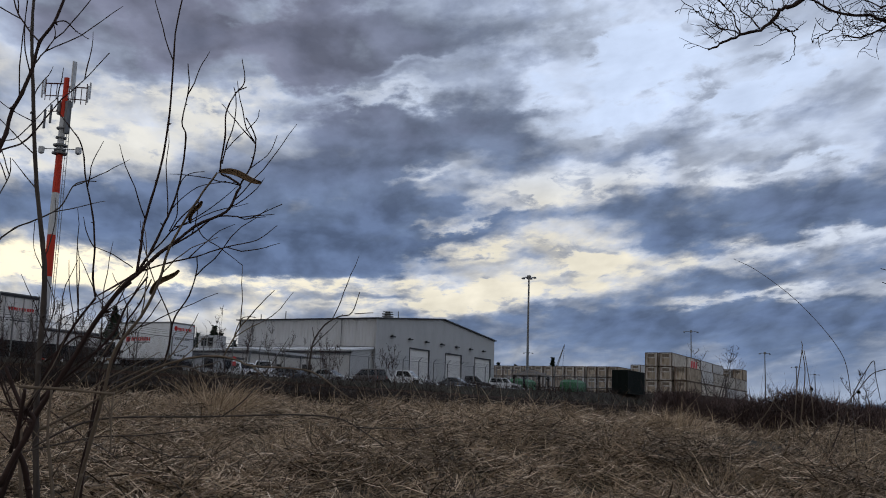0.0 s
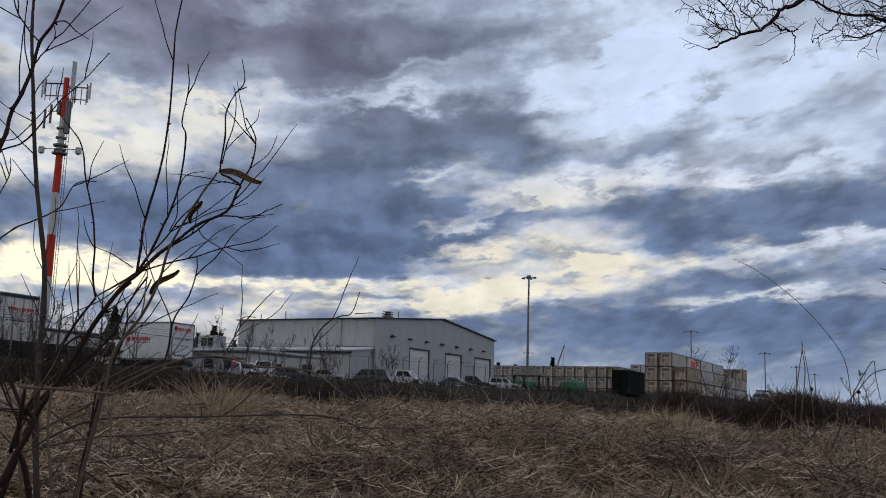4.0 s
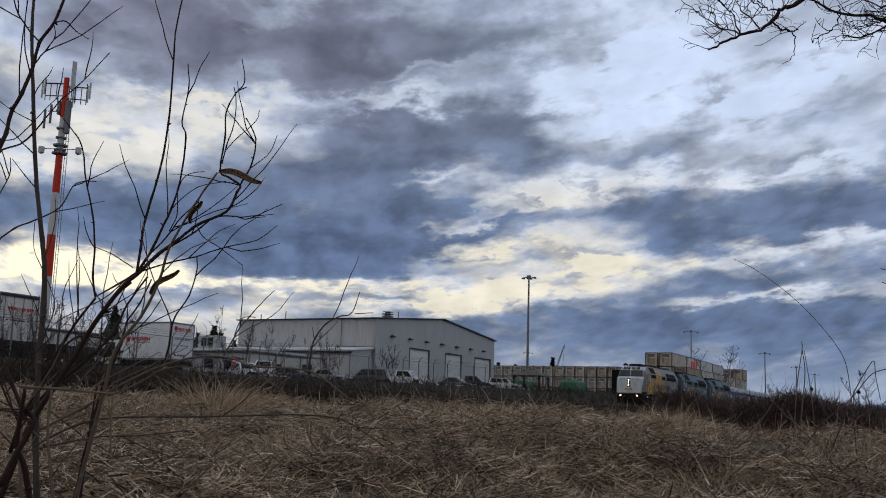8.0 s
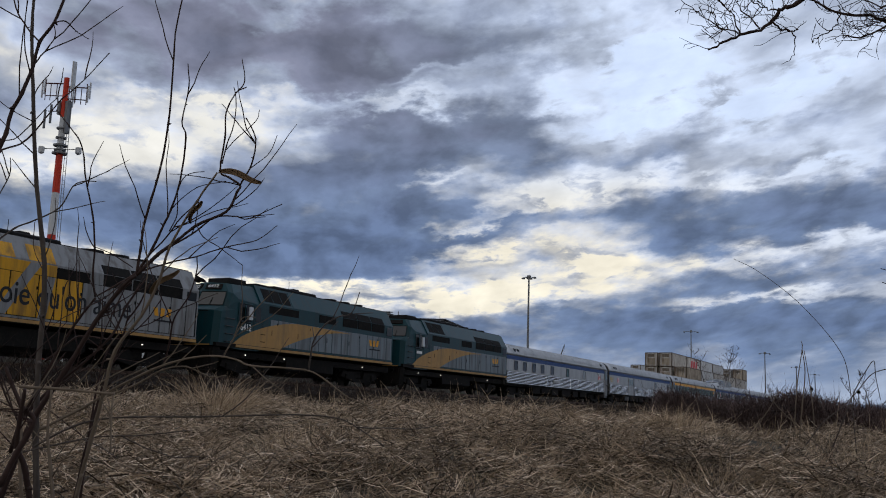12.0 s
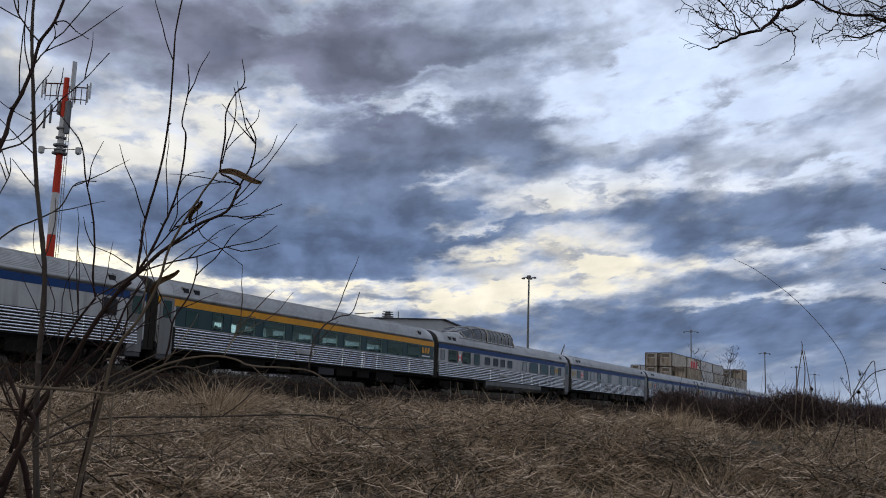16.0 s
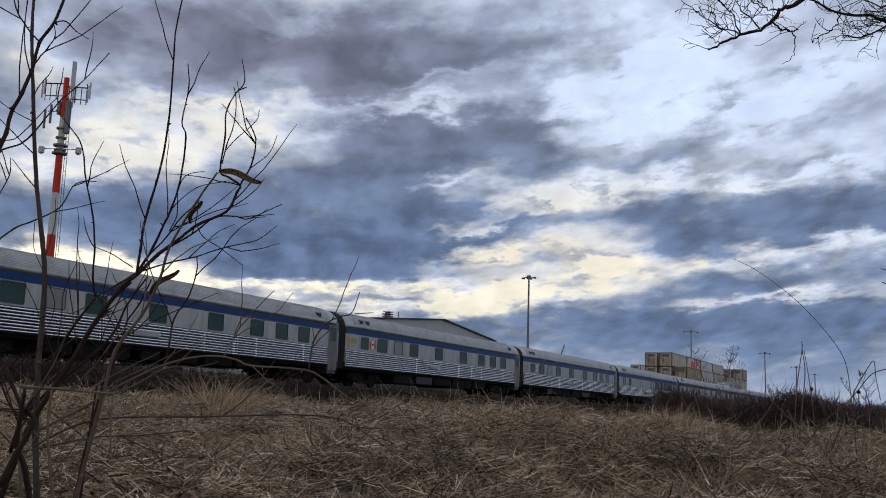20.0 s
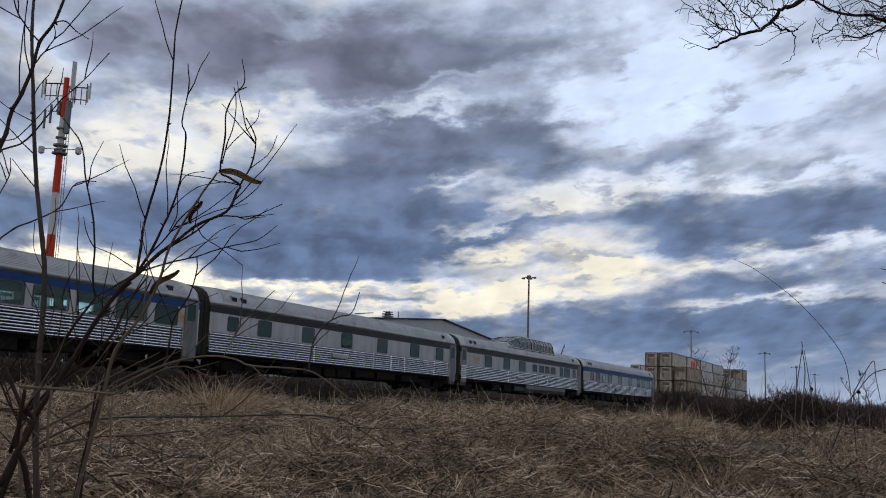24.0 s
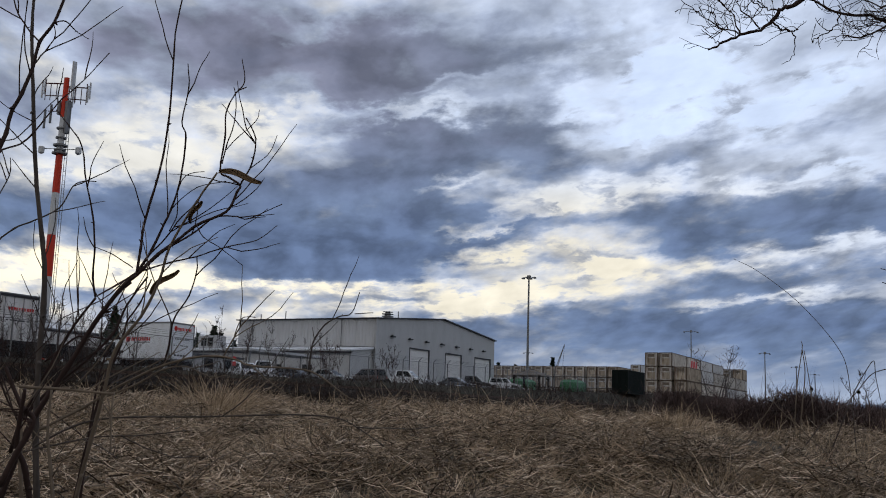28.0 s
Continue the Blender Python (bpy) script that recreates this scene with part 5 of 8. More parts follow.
    while x < 16.5:
        w = (0.62, 0.62, 0.95, 0.62, 1.25, 0.8)[k % 6]
        w = min(w, 16.72 - x)
        if lead:
            mat = M["loco_yellow"] if x < 9.9 else M["loco_grey"]
        else:
            mat = M["teal"] if k < 1 else M["slate_panel"]
        d = part("side_door", boxed(x, x + w - 0.05, -1.566, -1.541, 1.50, 2.76 if not lead else 3.02, 0.008), mat, eng, "")
        if k % 3 == 1:
            part("latch", boxed(x + 0.08, x + 0.12, -1.582, -1.567, 2.0, 2.25), M["black"], d)
            part("hinge", boxed(x + w - 0.12, x + w - 0.07, -1.58, -1.567, 2.5, 2.62), M["black"], d)
        x, k = x + w, k + 1
    if lead:
        part("cab_side_panel", boxed(2.30, 4.10, -1.562, -1.541, 1.42, 2.56, 0.008), M["loco_yellow"], eng, "yellow panel under the cab window")
        part("upper_panel", boxed(6.45, 8.95, -1.56, -1.541, 3.04, 3.46, 0.006), M["loco_yellow"], eng)
        for x0, x1, w, z1 in ((4.75, 5.25, 0.42, 3.02), (6.35, 7.75, 0.5, 3.45), (8.25, 8.55, 0.35, 3.02), (10.15, 10.8, 0.5, 3.02)):
            bm = bmesh.new()
            prism(bm, [(x0, 1.5), (x0 + w, 1.5), (x1 + w, z1), (x1, z1)], "y", -1.5695, -1.5665)
            part("slanted_stripe", bm, M["loco_grey"], eng, "grey slanted paint stripe")
        part("hatch_frame", tubed([(2.4, -1.566, 1.5), (3.3, -1.566, 1.5), (3.3, -1.566, 2.12), (2.4, -1.566, 2.12), (2.4, -1.566, 1.5)], 0.016, 4), M["black"], eng)
        part("side_grille", boxed(4.3, 6.25, -1.562, -1.541, 3.08, 3.44, 0.006), M["black"], eng)
        part("cab_upper_panel", boxed(3.28, 4.1, -1.562, -1.541, 2.58, 3.48, 0.006), M["loco_yellow"], eng)
        part("cab_upper_panel", boxed(2.10, 2.24, -1.562, -1.541, 2.58, 3.44, 0.006), M["loco_yellow"], eng)
        part("upper_panel", boxed(11.03, 11.17, -1.56, -1.541, 3.04, 3.46, 0.006), M["loco_grey"], eng)
    else:
        part("cab_side_panel", boxed(2.36, 4.10, -1.562, -1.541, 1.50, 2.5, 0.008), M["teal"], eng)
        arc = [(1.95 + 10.1 * (u / 16), 1.4 + 1.36 * math.sin(min(1.0, u / 9) * math.pi / 2) ** 0.72 - 0.08 * max(0, u - 9) / 7) for u in range(17)]
        back = [(12.0 - 6.4 * (u / 12), 2.66 - 1.26 * (u / 12) ** 1.9) for u in range(13)]
        bm = bmesh.new()
        prism(bm, arc + back, "y", -1.576, -1.5675)
        part("swoosh", bm, M["amber_dull"], eng, "dulled amber swoosh sweeping up the side")
    part("grille_recess", boxed(4.6, 7.1, -1.545, -1.537, 3.06, 3.42), M["black"], eng) if not lead else None
    # shoulder intakes and radiator grilles
    def shoulder(x0, x1, a, b, mat, name2, d=0.012):
        p0, p1 = Vector((0, -1.54, 3.5)), Vector((0, -1.04, 4.37))
        nrm = Vector((0, -0.867, 0.498))
        q = [p0.lerp(p1, a), p0.lerp(p1, b)]
        pts = [Vector((x, 0, 0)) + c + nrm * e for x in (x0, x1) for c in q for e in (-0.01, d)]
        return part(name2, hull(pts), mat, eng)
    for x0 in (4.3, 5.05, 5.8):
        g = shoulder(x0, x0 + 0.68, 0.12, 0.86, M["black"], "air_intake")
    for x0, x1 in ((11.25, 12.75), (12.83, 14.25), (14.33, 15.75)):
        shoulder(x0, x1, 0.0, 0.42, M["black"], "radiator_grille", 0.014)
    shoulder(6.6, 9.0, 0.02, 0.95, M["teal"] if not lead else M["loco_grey"], "shoulder_panel", 0.008)
    if lead:
        shoulder(3.95, 4.25, 0.02, 0.95, M["loco_yellow"], "shoulder_panel", 0.008)
        shoulder(6.4, 7.1, 0.02, 0.62, M["loco_yellow"], "shoulder_panel", 0.011)
        shoulder(7.7, 8.9, 0.02, 0.72, M["loco_yellow"], "shoulder_panel", 0.011)
    part("side_grille", boxed(8.95, 10.55, -1.562, -1.541, 3.02, 3.42, 0.006), M["black"], eng)
    for x0, x1 in ((11.25, 12.75), (12.83, 14.25), (14.33, 15.75)):
        part("side_grille", boxed(x0, x1, -1.562, -1.541, 3.02, 3.48, 0.006), M["black"], eng)
    part("rear_window", boxed(16.05, 16.65, -1.562, -1.541, 2.9, 3.4, 0.006), M["glass_dark"], eng)
    # roof gear
    part("roof_walk", boxed(3.9, 16.7, -0.95, 0.95, 4.37, 4.42), M["loco_roof"], eng)
    part("exhaust_hatch", boxed(6.0, 9.8, -0.72, 0.72, 4.42, 4.60, 0.06), M["loco_roof"], eng)
    part("exhaust_box", boxed(8.0, 8.5, -0.5, 0.5, 4.60, 4.70, 0.03), M["loco_roof"], eng)
    for x in (11.8, 13.2, 14.6):
        part("radiator_fan", tubed([(x, 0, 4.42), (x, 0, 4.58)], 0.60, 16), M["loco_roof"], eng)
    part("dynamic_brake_hatch", boxed(4.4, 5.7, -0.8, 0.8, 4.42, 4.52, 0.04), M["loco_roof"], eng)
    part("antenna", tubed([(7.4, -0.6, 4.4), (7.4, -0.6, 5.0)], 0.012, 4), M["black"], eng)
    # sill stripe, steps, tank, trucks
    part("sill", boxed(0.8, 16.8, -1.56, 1.56, 1.22, 1.40, 0.01), M["black"], eng)
    part("sill_stripe", boxed(2.2, 16.8, -1.572, -1.5605, 1.26, 1.38), M["amber_dull"], eng, "dirty amber sill stripe")
    part("underframe", boxed(0.7, 16.8, -1.3, 1.3, 0.92, 1.22), M["black"], eng)
    tank = part("fuel_tank", hull(mirror([(6.5, 1.35, 1.1), (10.8, 1.35, 1.1), (6.5, 1.35, 0.55), (10.8, 1.35, 0.55), (6.7, 1.0, 0.3), (10.6, 1.0, 0.3)])), M["black"], eng)
    for x in (3.2, 6.3, 13.8):
        part("ground_light", tubed([(x, -1.38, 1.08), (x, -1.34, 1.08)], 0.026, 8), M["marker"], eng, "small lit ground light")
    for x in (4.0,):
        for z in (0.55, 0.95, 1.75, 2.1):
            part("step", boxed(x - 0.02, x + 0.32, -1.6, -1.4, z, z + 0.03), M["black"], eng)
    part("rear_end", boxed(16.8, 17.0, -0.8, 0.8, 1.2, 3.7, 0.03), M["black"], eng)
    for x in (3.6, 13.9):
        add_truck(TRUCK_LOCO, eng, x)
    if lead:
        words("la voie qu'on aime", 1.18, M["letter"], eng, Matrix.Translation((5.1, -1.572, 2.26)) @ FACE, squeeze=0.895)
        words(road, 0.42, M["letter"], eng, Matrix.Translation((2.36, -1.568, 2.32)) @ FACE, "number", squeeze=0.9)
    else:
        words(road, 0.46, M["letter_white"], eng, Matrix.Translation((2.42, -1.581, 2.33)) @ FACE, "number", squeeze=0.9)
    e = part("maker_mark", emblem(14.6, 2.34, -1.584, 1.0, 0.34), M["amber"], eng, "amber angular emblem")
    part("emblem_text_bar", boxed(14.1, 15.3, -1.586, -1.58, 1.95, 2.02), M["letter"], e)
    # the long hood and its panels sit a little higher than the cab's sill line
    for o in eng.children:
        if o.name.split(".")[0] in ("carbody", "side_door", "upper_panel", "swoosh", "air_intake", "radiator_grille", "shoulder_panel", "side_grille", "grille_recess", "rear_window", "roof_walk", "exhaust_hatch", "exhaust_box", "radiator_fan", "dynamic_brake_hatch", "antenna", "sill", "sill_stripe", "door_gap", "slanted_stripe", "lettering", "maker_mark", "rear_end"):
            o.location.z += 0.13
    return eng


M["slate_panel"] = mat_std("slate_blue_grey_paint", (0.175, 0.21, 0.235), 0.5, var=0.25, scale=1.0, dirt=(0.07, 0.065, 0.06), dirt_amount=0.6, streak=3.0)
M["amber_dull"] = mat_std("dulled_amber_paint", (0.42, 0.24, 0.075), 0.5, var=0.25, dirt=(0.16, 0.12, 0.07), dirt_amount=0.5, streak=3.0)
NOSE_T0 = 38.9 + 11 * SPEED          # where the nose coupler stands at the start
TRAIN = []
TRAIN.append((locomotive("lead_locomotive", "grey and yellow diesel locomotive with lit headlights and slogan", NOSE_T0, "yellow", "6437"), NOSE_T0))
TRAIN.append((locomotive("second_locomotive", "teal and grey diesel locomotive with an amber swoosh", NOSE_T0 + LOCO, "teal", "6412"), NOSE_T0 + LOCO))
third = locomotive("third_locomotive", "teal and grey diesel locomotive at the end of the three", NOSE_T0 + 2 * LOCO, "teal", "6412")
for o in third.children_recursive:
    if o.name.startswith("number") and not o.name.startswith("number_board"):
        bpy.data.objects.remove(o)
part("number_bar", boxed(2.45, 3.15, -1.583, -1.578, 2.26, 2.42), M["letter_white"], third, "blurred white number")
TRAIN.append((third, NOSE_T0 + 2 * LOCO))
CAR0 = 34.3 + 17 * SPEED - 3 * L     # front coupler of the first car

SLEEPER = [(2.4, 0.75, 0.62, "m"), (4.4, 1.05, 0.72, "m"), (6.3, 0.95, 0.72, "p"), (8.3, 1.0, 0.72, "m"), (11.7, 0.98, 0.72, "m"), (15.4, 0.98, 0.72, "m"), (18.4, 0.95, 0.72, "m"), (20.4, 0.92, 0.72, "m"), (22.3, 0.9, 0.72, "m")]
SLEEPER2 = [(2.0, 0.7, 0.62, "m"), (4.4, 1.0, 0.72, "m"), (8.1, 1.0, 0.72, "m"), (11.8, 1.05, 0.75, "t"), (15.7, 1.05, 0.75, "m"), (19.7, 1.05, 0.75, "m"), (23.1, 0.95, 0.72, "m")]
LASTCAR = [(2.9, 0.8, 0.65, "m"), (4.7, 0.98, 0.74, "d"), (6.6, 1.1, 0.74, "p"), (8.6, 1.05, 0.74, "m"), (12.0, 1.03, 0.74, "m"), (15.75, 1.08, 0.74, "m"), (18.85, 1.05, 0.74, "m"), (20.85, 1.05, 0.74, "m"), (22.85, 1.05, 0.74, "m")]
DINER = [(2.2, 0.7, 0.7, "m"), (4.3, 0.8, 0.7, "t"), (13.3, 1.25, 0.76, "m")] + [(15.4 + 2.03 * k, 1.62, 0.76, "t") for k in range(4)] + [(23.5, 1.3, 0.76, "m")]
COACH = [(2.5, 0.75, 0.66, "m"), (4.2, 0.75, 0.76, "t")] + [(6.05 + 2.41 * k, 1.80, 0.76, "t") for k in range(8)]
DOMECAR = [(0.95, 0.5, 0.6, "p"), (2.5, 1.3, 0.74, "t"), (4.6, 1.25, 0.74, "t"), (6.3, 0.85, 0.74, "m"), (8.1, 0.8, 0.5, "d"), (9.6, 0.82, 0.5, "d"), (10.9, 0.75, 0.5, "d"), (12.3, 0.85, 0.5, "d"), (15.3, 0.8, 0.66, "p"), (17.2, 1.65, 0.72, "m"), (19.6, 1.7, 0.72, "m"), (21.5, 0.85, 0.7, "m"), (23.3, 0.6, 0.62, "d")]
PARK = [(5.0, 1.1, 0.74, "m"), (8.4, 1.1, 0.74, "m"), (11.5, 1.15, 0.74, "m"), (14.2, 0.84, 0.52, "d"), (15.7, 0.88, 0.52, "d"), (17.0, 0.84, 0.52, "d"), (18.4, 0.92, 0.52, "d"), (20.4, 0.6, 0.7, "m"), (21.8, 1.3, 0.72, "m"), (23.7, 0.6, 0.7, "m")]
BAGGAGE = [(18.0, 0.68, 0.62, "d"), (23.6, 0.7, 0.62, "d")]
CREW = [(2.2, 0.68, 0.66, "d"), (4.0, 0.68, 0.66, "d"), (6.0, 0.66, 0.66, "d"), (7.9, 0.7, 0.66, "d"), (10.2, 0.68, 0.66, "d"), (14.0, 0.68, 0.66, "m"), (18.5, 0.68, 0.66, "p")]
cars = [
    ("baggage_car", "stainless baggage car with a blue band and few windows", M["blue"], CREW, dict(flag=23.0, number=1)),
    ("baggage_car", "stainless baggage car with a sliding door and blue band", M["blue"], BAGGAGE, dict(door_mid=7.85, flag=3.3, badge=1.15, number=2)),
    ("coach_car", "stainless coach with an amber band and long teal windows", M["amber"], COACH, dict(coach=True, number=3)),
    ("dome_car", "stainless dome car with a blue band and raised glazing", M["blue"], DOMECAR, dict(dome=(3.9, 13.7, 8.4), skirt=(8.0, 19.0), flag=3.55, badge=22.4, number=4)),
    ("sleeping_car", "stainless sleeping car with a blue band and small windows", M["blue"], SLEEPER, dict(flag=3.3, badge=1.05, number=5)),
    ("sleeping_car", "stainless sleeping car with a blue band and small windows", M["blue"], SLEEPER, dict(flag=3.3, badge=1.05, number=6)),
    ("sleeping_car", "stainless sleeping car with a blue band and small windows", M["blue"], SLEEPER, dict(flag=3.3, badge=1.05, number=7)),
    ("sleeping_car", "stainless sleeping car with a blue band and small windows", M["blue"], SLEEPER, dict(flag=3.3, badge=1.05, number=8)),
    ("dining_car", "stainless dining car with a blue band and a row of windows", M["blue"], DINER, dict(number=9, badge=24.75)),
    ("sleeping_car", "stainless sleeping car with a dark grey band", M["grey_band"], SLEEPER2, dict(number=10)),
    ("dome_car", "stainless dome car with a dark grey band and raised glazing", M["grey_band"], PARK, dict(dome=(9.2, 19.3, 14.0), skirt=(12.5, 21.5), badge=3.0, number=11, door_front=True)),
    ("sleeping_car", "stainless sleeping car with a blue band closing the train", M["blue"], LASTCAR, dict(flag=3.75, badge=1.5, number=12)),
]
for k, (nm, lab, band, wins, kw) in enumerate(cars):
    x0 = CAR0 + k * L
    TRAIN.append((passenger_car(nm, lab, band, wins, x0, **kw), x0))


# ------------------------------------------------------------------ parked vehicles
def wheel_set(thing, xs, y, r, w=0.22):
    for x in xs:
        for s in (-1, 1):
            bm = bmesh.new()
            tube(bm, [(x, s * y, r), (x, s * (y - 0.02), r), (x, s * (y - w + 0.02), r), (x, s * (y - w), r)], [r * 0.9, r, r, r * 0.9], 16)
            wh = part("tyre", bm, M["tyre"], thing)
            part("rim", tubed([(x, s * (y + 0.012), r), (x, s * (y - 0.05), r)], r * 0.6, 10), M["galv"], wh)


def vehicle(name, label, m, kind, paint):
    """A parked car, sport utility or pickup; local x runs to its nose, wheels on z = 0."""
    v = empty(name, m, label, "car" if kind != "pickup" else "pickup truck", "vehicles parked in the yard")
    ln, w, h = {"sedan": (4.7, 0.88, 1.45), "suv": (4.7, 0.93, 1.75), "pickup": (5.8, 0.98, 1.9)}[kind]
    a, b = -ln / 2, ln / 2
    waist = h * 0.58
    r = {"sedan": 0.33, "suv": 0.37, "pickup": 0.41}[kind]
    axles = (a + ln * 0.2, b - ln * 0.19)
    side = [(a + 0.04, 0.42), (a + 0.2, 0.30)]
    for x in axles:
        side += [(x - (r + 0.07) * math.cos(k * math.pi / 8), max(0.30, r + (r + 0.07) * math.sin(k * math.pi / 8))) for k in range(9)]
    side += [(b - 0.2, 0.30), (b, 0.40), (b + 0.02, waist - 0.36), (b - 0.14, waist - 0.18), (b - 1.15, waist - 0.01), (a + 0.25, waist), (a + 0.04, waist - 0.08), (a, waist - 0.4)]
    shell = bmesh.new()
    rows = []
    for y, inset in ((-1.0, 0.05), (-0.93, 0.0), (0.93, 0.0), (1.0, 0.05)):
        rows.append([shell.verts.new((min(max(x, a + inset), b - inset), y * w, z if z < 0.6 else z - inset)) for x, z in side])
    for p, q in zip(rows, rows[1:]):
        for k in range(len(side)):
            shell.faces.new((p[k], p[(k + 1) % len(side)], q[(k + 1) % len(side)], q[k]))
    shell.faces.new(rows[0][::-1])
    shell.faces.new(rows[-1])
    bmesh.ops.recalc_face_normals(shell, faces=shell.faces)
    part("body", shell, paint, v)
    if kind == "sedan":
        c = [(a + 0.55, waist), (a + 1.25, h), (b - 2.2, h), (b - 1.25, waist)]
    elif kind == "suv":
        c = [(a + 0.12, waist), (a + 0.4, h), (b - 2.0, h), (b - 1.2, waist)]
    else:
        c = [(a + 2.0, waist), (a + 2.15, h), (b - 2.15, h), (b - 1.3, waist)]
    cab = part("cabin", hull(mirror([(c[0][0], w * 0.94, waist), (c[1][0], w * 0.76, h), (c[2][0], w * 0.76, h), (c[3][0], w * 0.92, waist)])), paint, v)
    # side glass, set just outside the cabin's slope
    def lean(x, z, s):
        k = (z - waist) / (h - waist)
        return Vector((x, s * (w * (0.935 - 0.175 * k) + 0.012), z))
    z0, z1 = waist + 0.05, h - 0.09
    n = 2 if kind == "pickup" else 3
    xa0, xb0, xa1, xb1 = c[0][0] + 0.18, c[3][0] - 0.25, c[1][0] + 0.1, c[2][0] - 0.05
    for s in (-1, 1):
        for k in range(n):
            f0, f1 = k / n + 0.02, (k + 1) / n - 0.02
            q = [lean(xa0 + (xb0 - xa0) * f0, z0, s), lean(xa0 + (xb0 - xa0) * f1, z0, s), lean(xa1 + (xb1 - xa1) * f1, z1, s), lean(xa1 + (xb1 - xa1) * f0, z1, s)]
            part("side_window", hull([p + Vector((0, s * e, 0)) for p in q for e in (-0.03, 0.004)]), M["glass_dark"], cab)
    def screen(x0, x1, d):
        pts = []
        for x, z, u in ((x0, z0, 0.8), (x1, z1, 0.66)):
            for s in (-1, 1):
                for e in (-0.04, 0.014):
                    pts.append((x + d * e, s * w * u, z + e * 0.6))
        return hull(pts)
    t0, t1 = (z0 - waist) / (h - waist), (z1 - waist) / (h - waist)
    part("windscreen", screen(c[3][0] + (c[2][0] - c[3][0]) * t0, c[3][0] + (c[2][0] - c[3][0]) * t1, 1), M["glass_dark"], cab)
    part("rear_window", screen(c[0][0] + (c[1][0] - c[0][0]) * t0, c[0][0] + (c[1][0] - c[0][0]) * t1, -1), M["glass_dark"], cab)
    for s in (-1, 1):
        part("headlight", boxed(b - 0.16, b + 0.005, s * w * 0.62 - 0.16, s * w * 0.62 + 0.16, waist - 0.34, waist - 0.18, 0.02), M["letter_white"], v)
        part("tail_light", boxed(a + 0.01, a + 0.12, s * w * 0.8 - 0.09, s * w * 0.8 + 0.09, waist - 0.34, waist - 0.06, 0.02), M["red"], v)
        part("mirror", boxed(c[3][0] - 0.35, c[3][0] - 0.2, s * (w + 0.12) - 0.07, s * (w + 0.12) + 0.07, waist + 0.02, waist + 0.18, 0.02), paint, v)
    part("bumper", boxed(b - 0.1, b + 0.06, -w * 0.85, w * 0.85, 0.35, 0.55, 0.03), M["tyre"], v)
    part("bumper", boxed(a - 0.06, a + 0.1, -w * 0.85, w * 0.85, 0.38, 0.58, 0.03), M["tyre"], v)
    part("grille", boxed(b - 0.1, b + 0.02, -w * 0.5, w * 0.5, 0.56, waist - 0.3, 0.02), M["roof_trim"], v)
    if kind == "pickup":
        part("bed_opening", boxed(a + 0.2, a + 1.9, -w * 0.82, w * 0.82, waist - 0.02, waist + 0.006), M["black"], v)
    if kind == "suv":
        for s in (-1, 1):
            part("roof_rail", tubed([(c[1][0] + 0.1, s * w * 0.68, h + 0.05), (c[2][0] - 0.2, s * w * 0.68, h + 0.05)], 0.02, 4), M["roof_trim"], v)
    for x in axles:
        part("wheel_well", boxed(x - r - 0.05, x + r + 0.05, -w * 0.8, w * 0.8, 0.32, r * 2 + 0.04), M["black"], v)
    for s in (-1, 1):
        part("door_seam", boxed((c[1][0] + c[2][0]) / 2 - 0.01, (c[1][0] + c[2][0]) / 2 + 0.01, s * (w + 0.004) - 0.004, s * (w + 0.004) + 0.004, 0.4, waist - 0.08), M["black"], v)
    wheel_set(v, axles, w + 0.01, r)
    return v


P = {n: mat_std(n + "_car_paint", c, 0.3, 0.2, var=0.06, coat=0.6, dirt=(0.10, 0.09, 0.08), dirt_amount=0.2) for n, c in
     dict(silver=(0.36, 0.38, 0.40), white_car=(0.80, 0.83, 0.87), black_car=(0.014, 0.015, 0.018), brown=(0.075, 0.055, 0.048), slate=(0.10, 0.12, 0.15), dark_blue=(0.02, 0.03, 0.055)).items()}


def parked(name, label, x, y, turn, kind, paint):
    vehicle(name, label, pose(x, y, yard_z(x) + 0.0, 0, 0, turn), kind, P[paint])


parked("pickup_truck", "white pickup truck parked behind the fence", 103.4, 57.0, -82, "pickup", "white_car")
parked("sport_utility", "brown sport utility parked beside a white pickup", 95.8, 57.5, 75, "suv", "brown")
parked("sedan_car", "silver sedan parked along the fence", 87.3, 57.0, -85, "sedan", "silver")
parked("sedan_car", "slate grey sedan parked along the fence", 82.4, 58.0, -80, "sedan", "slate")
parked("sedan_car", "dark sedan with a snow-dusted roof before the workshop doors", 115.8, 56.0, -88, "sedan", "slate")
parked("pickup_truck", "black pickup truck parked before the workshop doors", 127.5, 59.5, -62, "pickup", "black_car")
parked("sport_utility", "white sport utility with dark windows in the yard", 130.4, 55.5, -72, "suv", "white_car")
parked("sedan_car", "white car parked beside the box truck", 70.5, 55.0, -120, "sedan", "white_car")
parked("pickup_truck", "white pickup truck standing by the low shed", 78.0, 58.5, -150, "pickup", "white_car")


def bar_writing(parent, x0, x1, z, h, y, mat, n, seed, gap=0.35, axis="y"):
    """Writing too small to read: a row of plain bars."""
    rng = random.Random(seed)
    x = x0
    for k in range(n):
        w = (x1 - x0) / n * rng.uniform(0.55, 0.95) * (1 - gap * 0.3)
        bm = boxed(x, x + w, y - 0.008, y, z - h / 2, z + h / 2) if axis == "y" else boxed(y - 0.008, y, x, x + w, z - h / 2, z + h / 2)
        part("lettering_bar", bm, mat, parent)
        x += (x1 - x0) / n


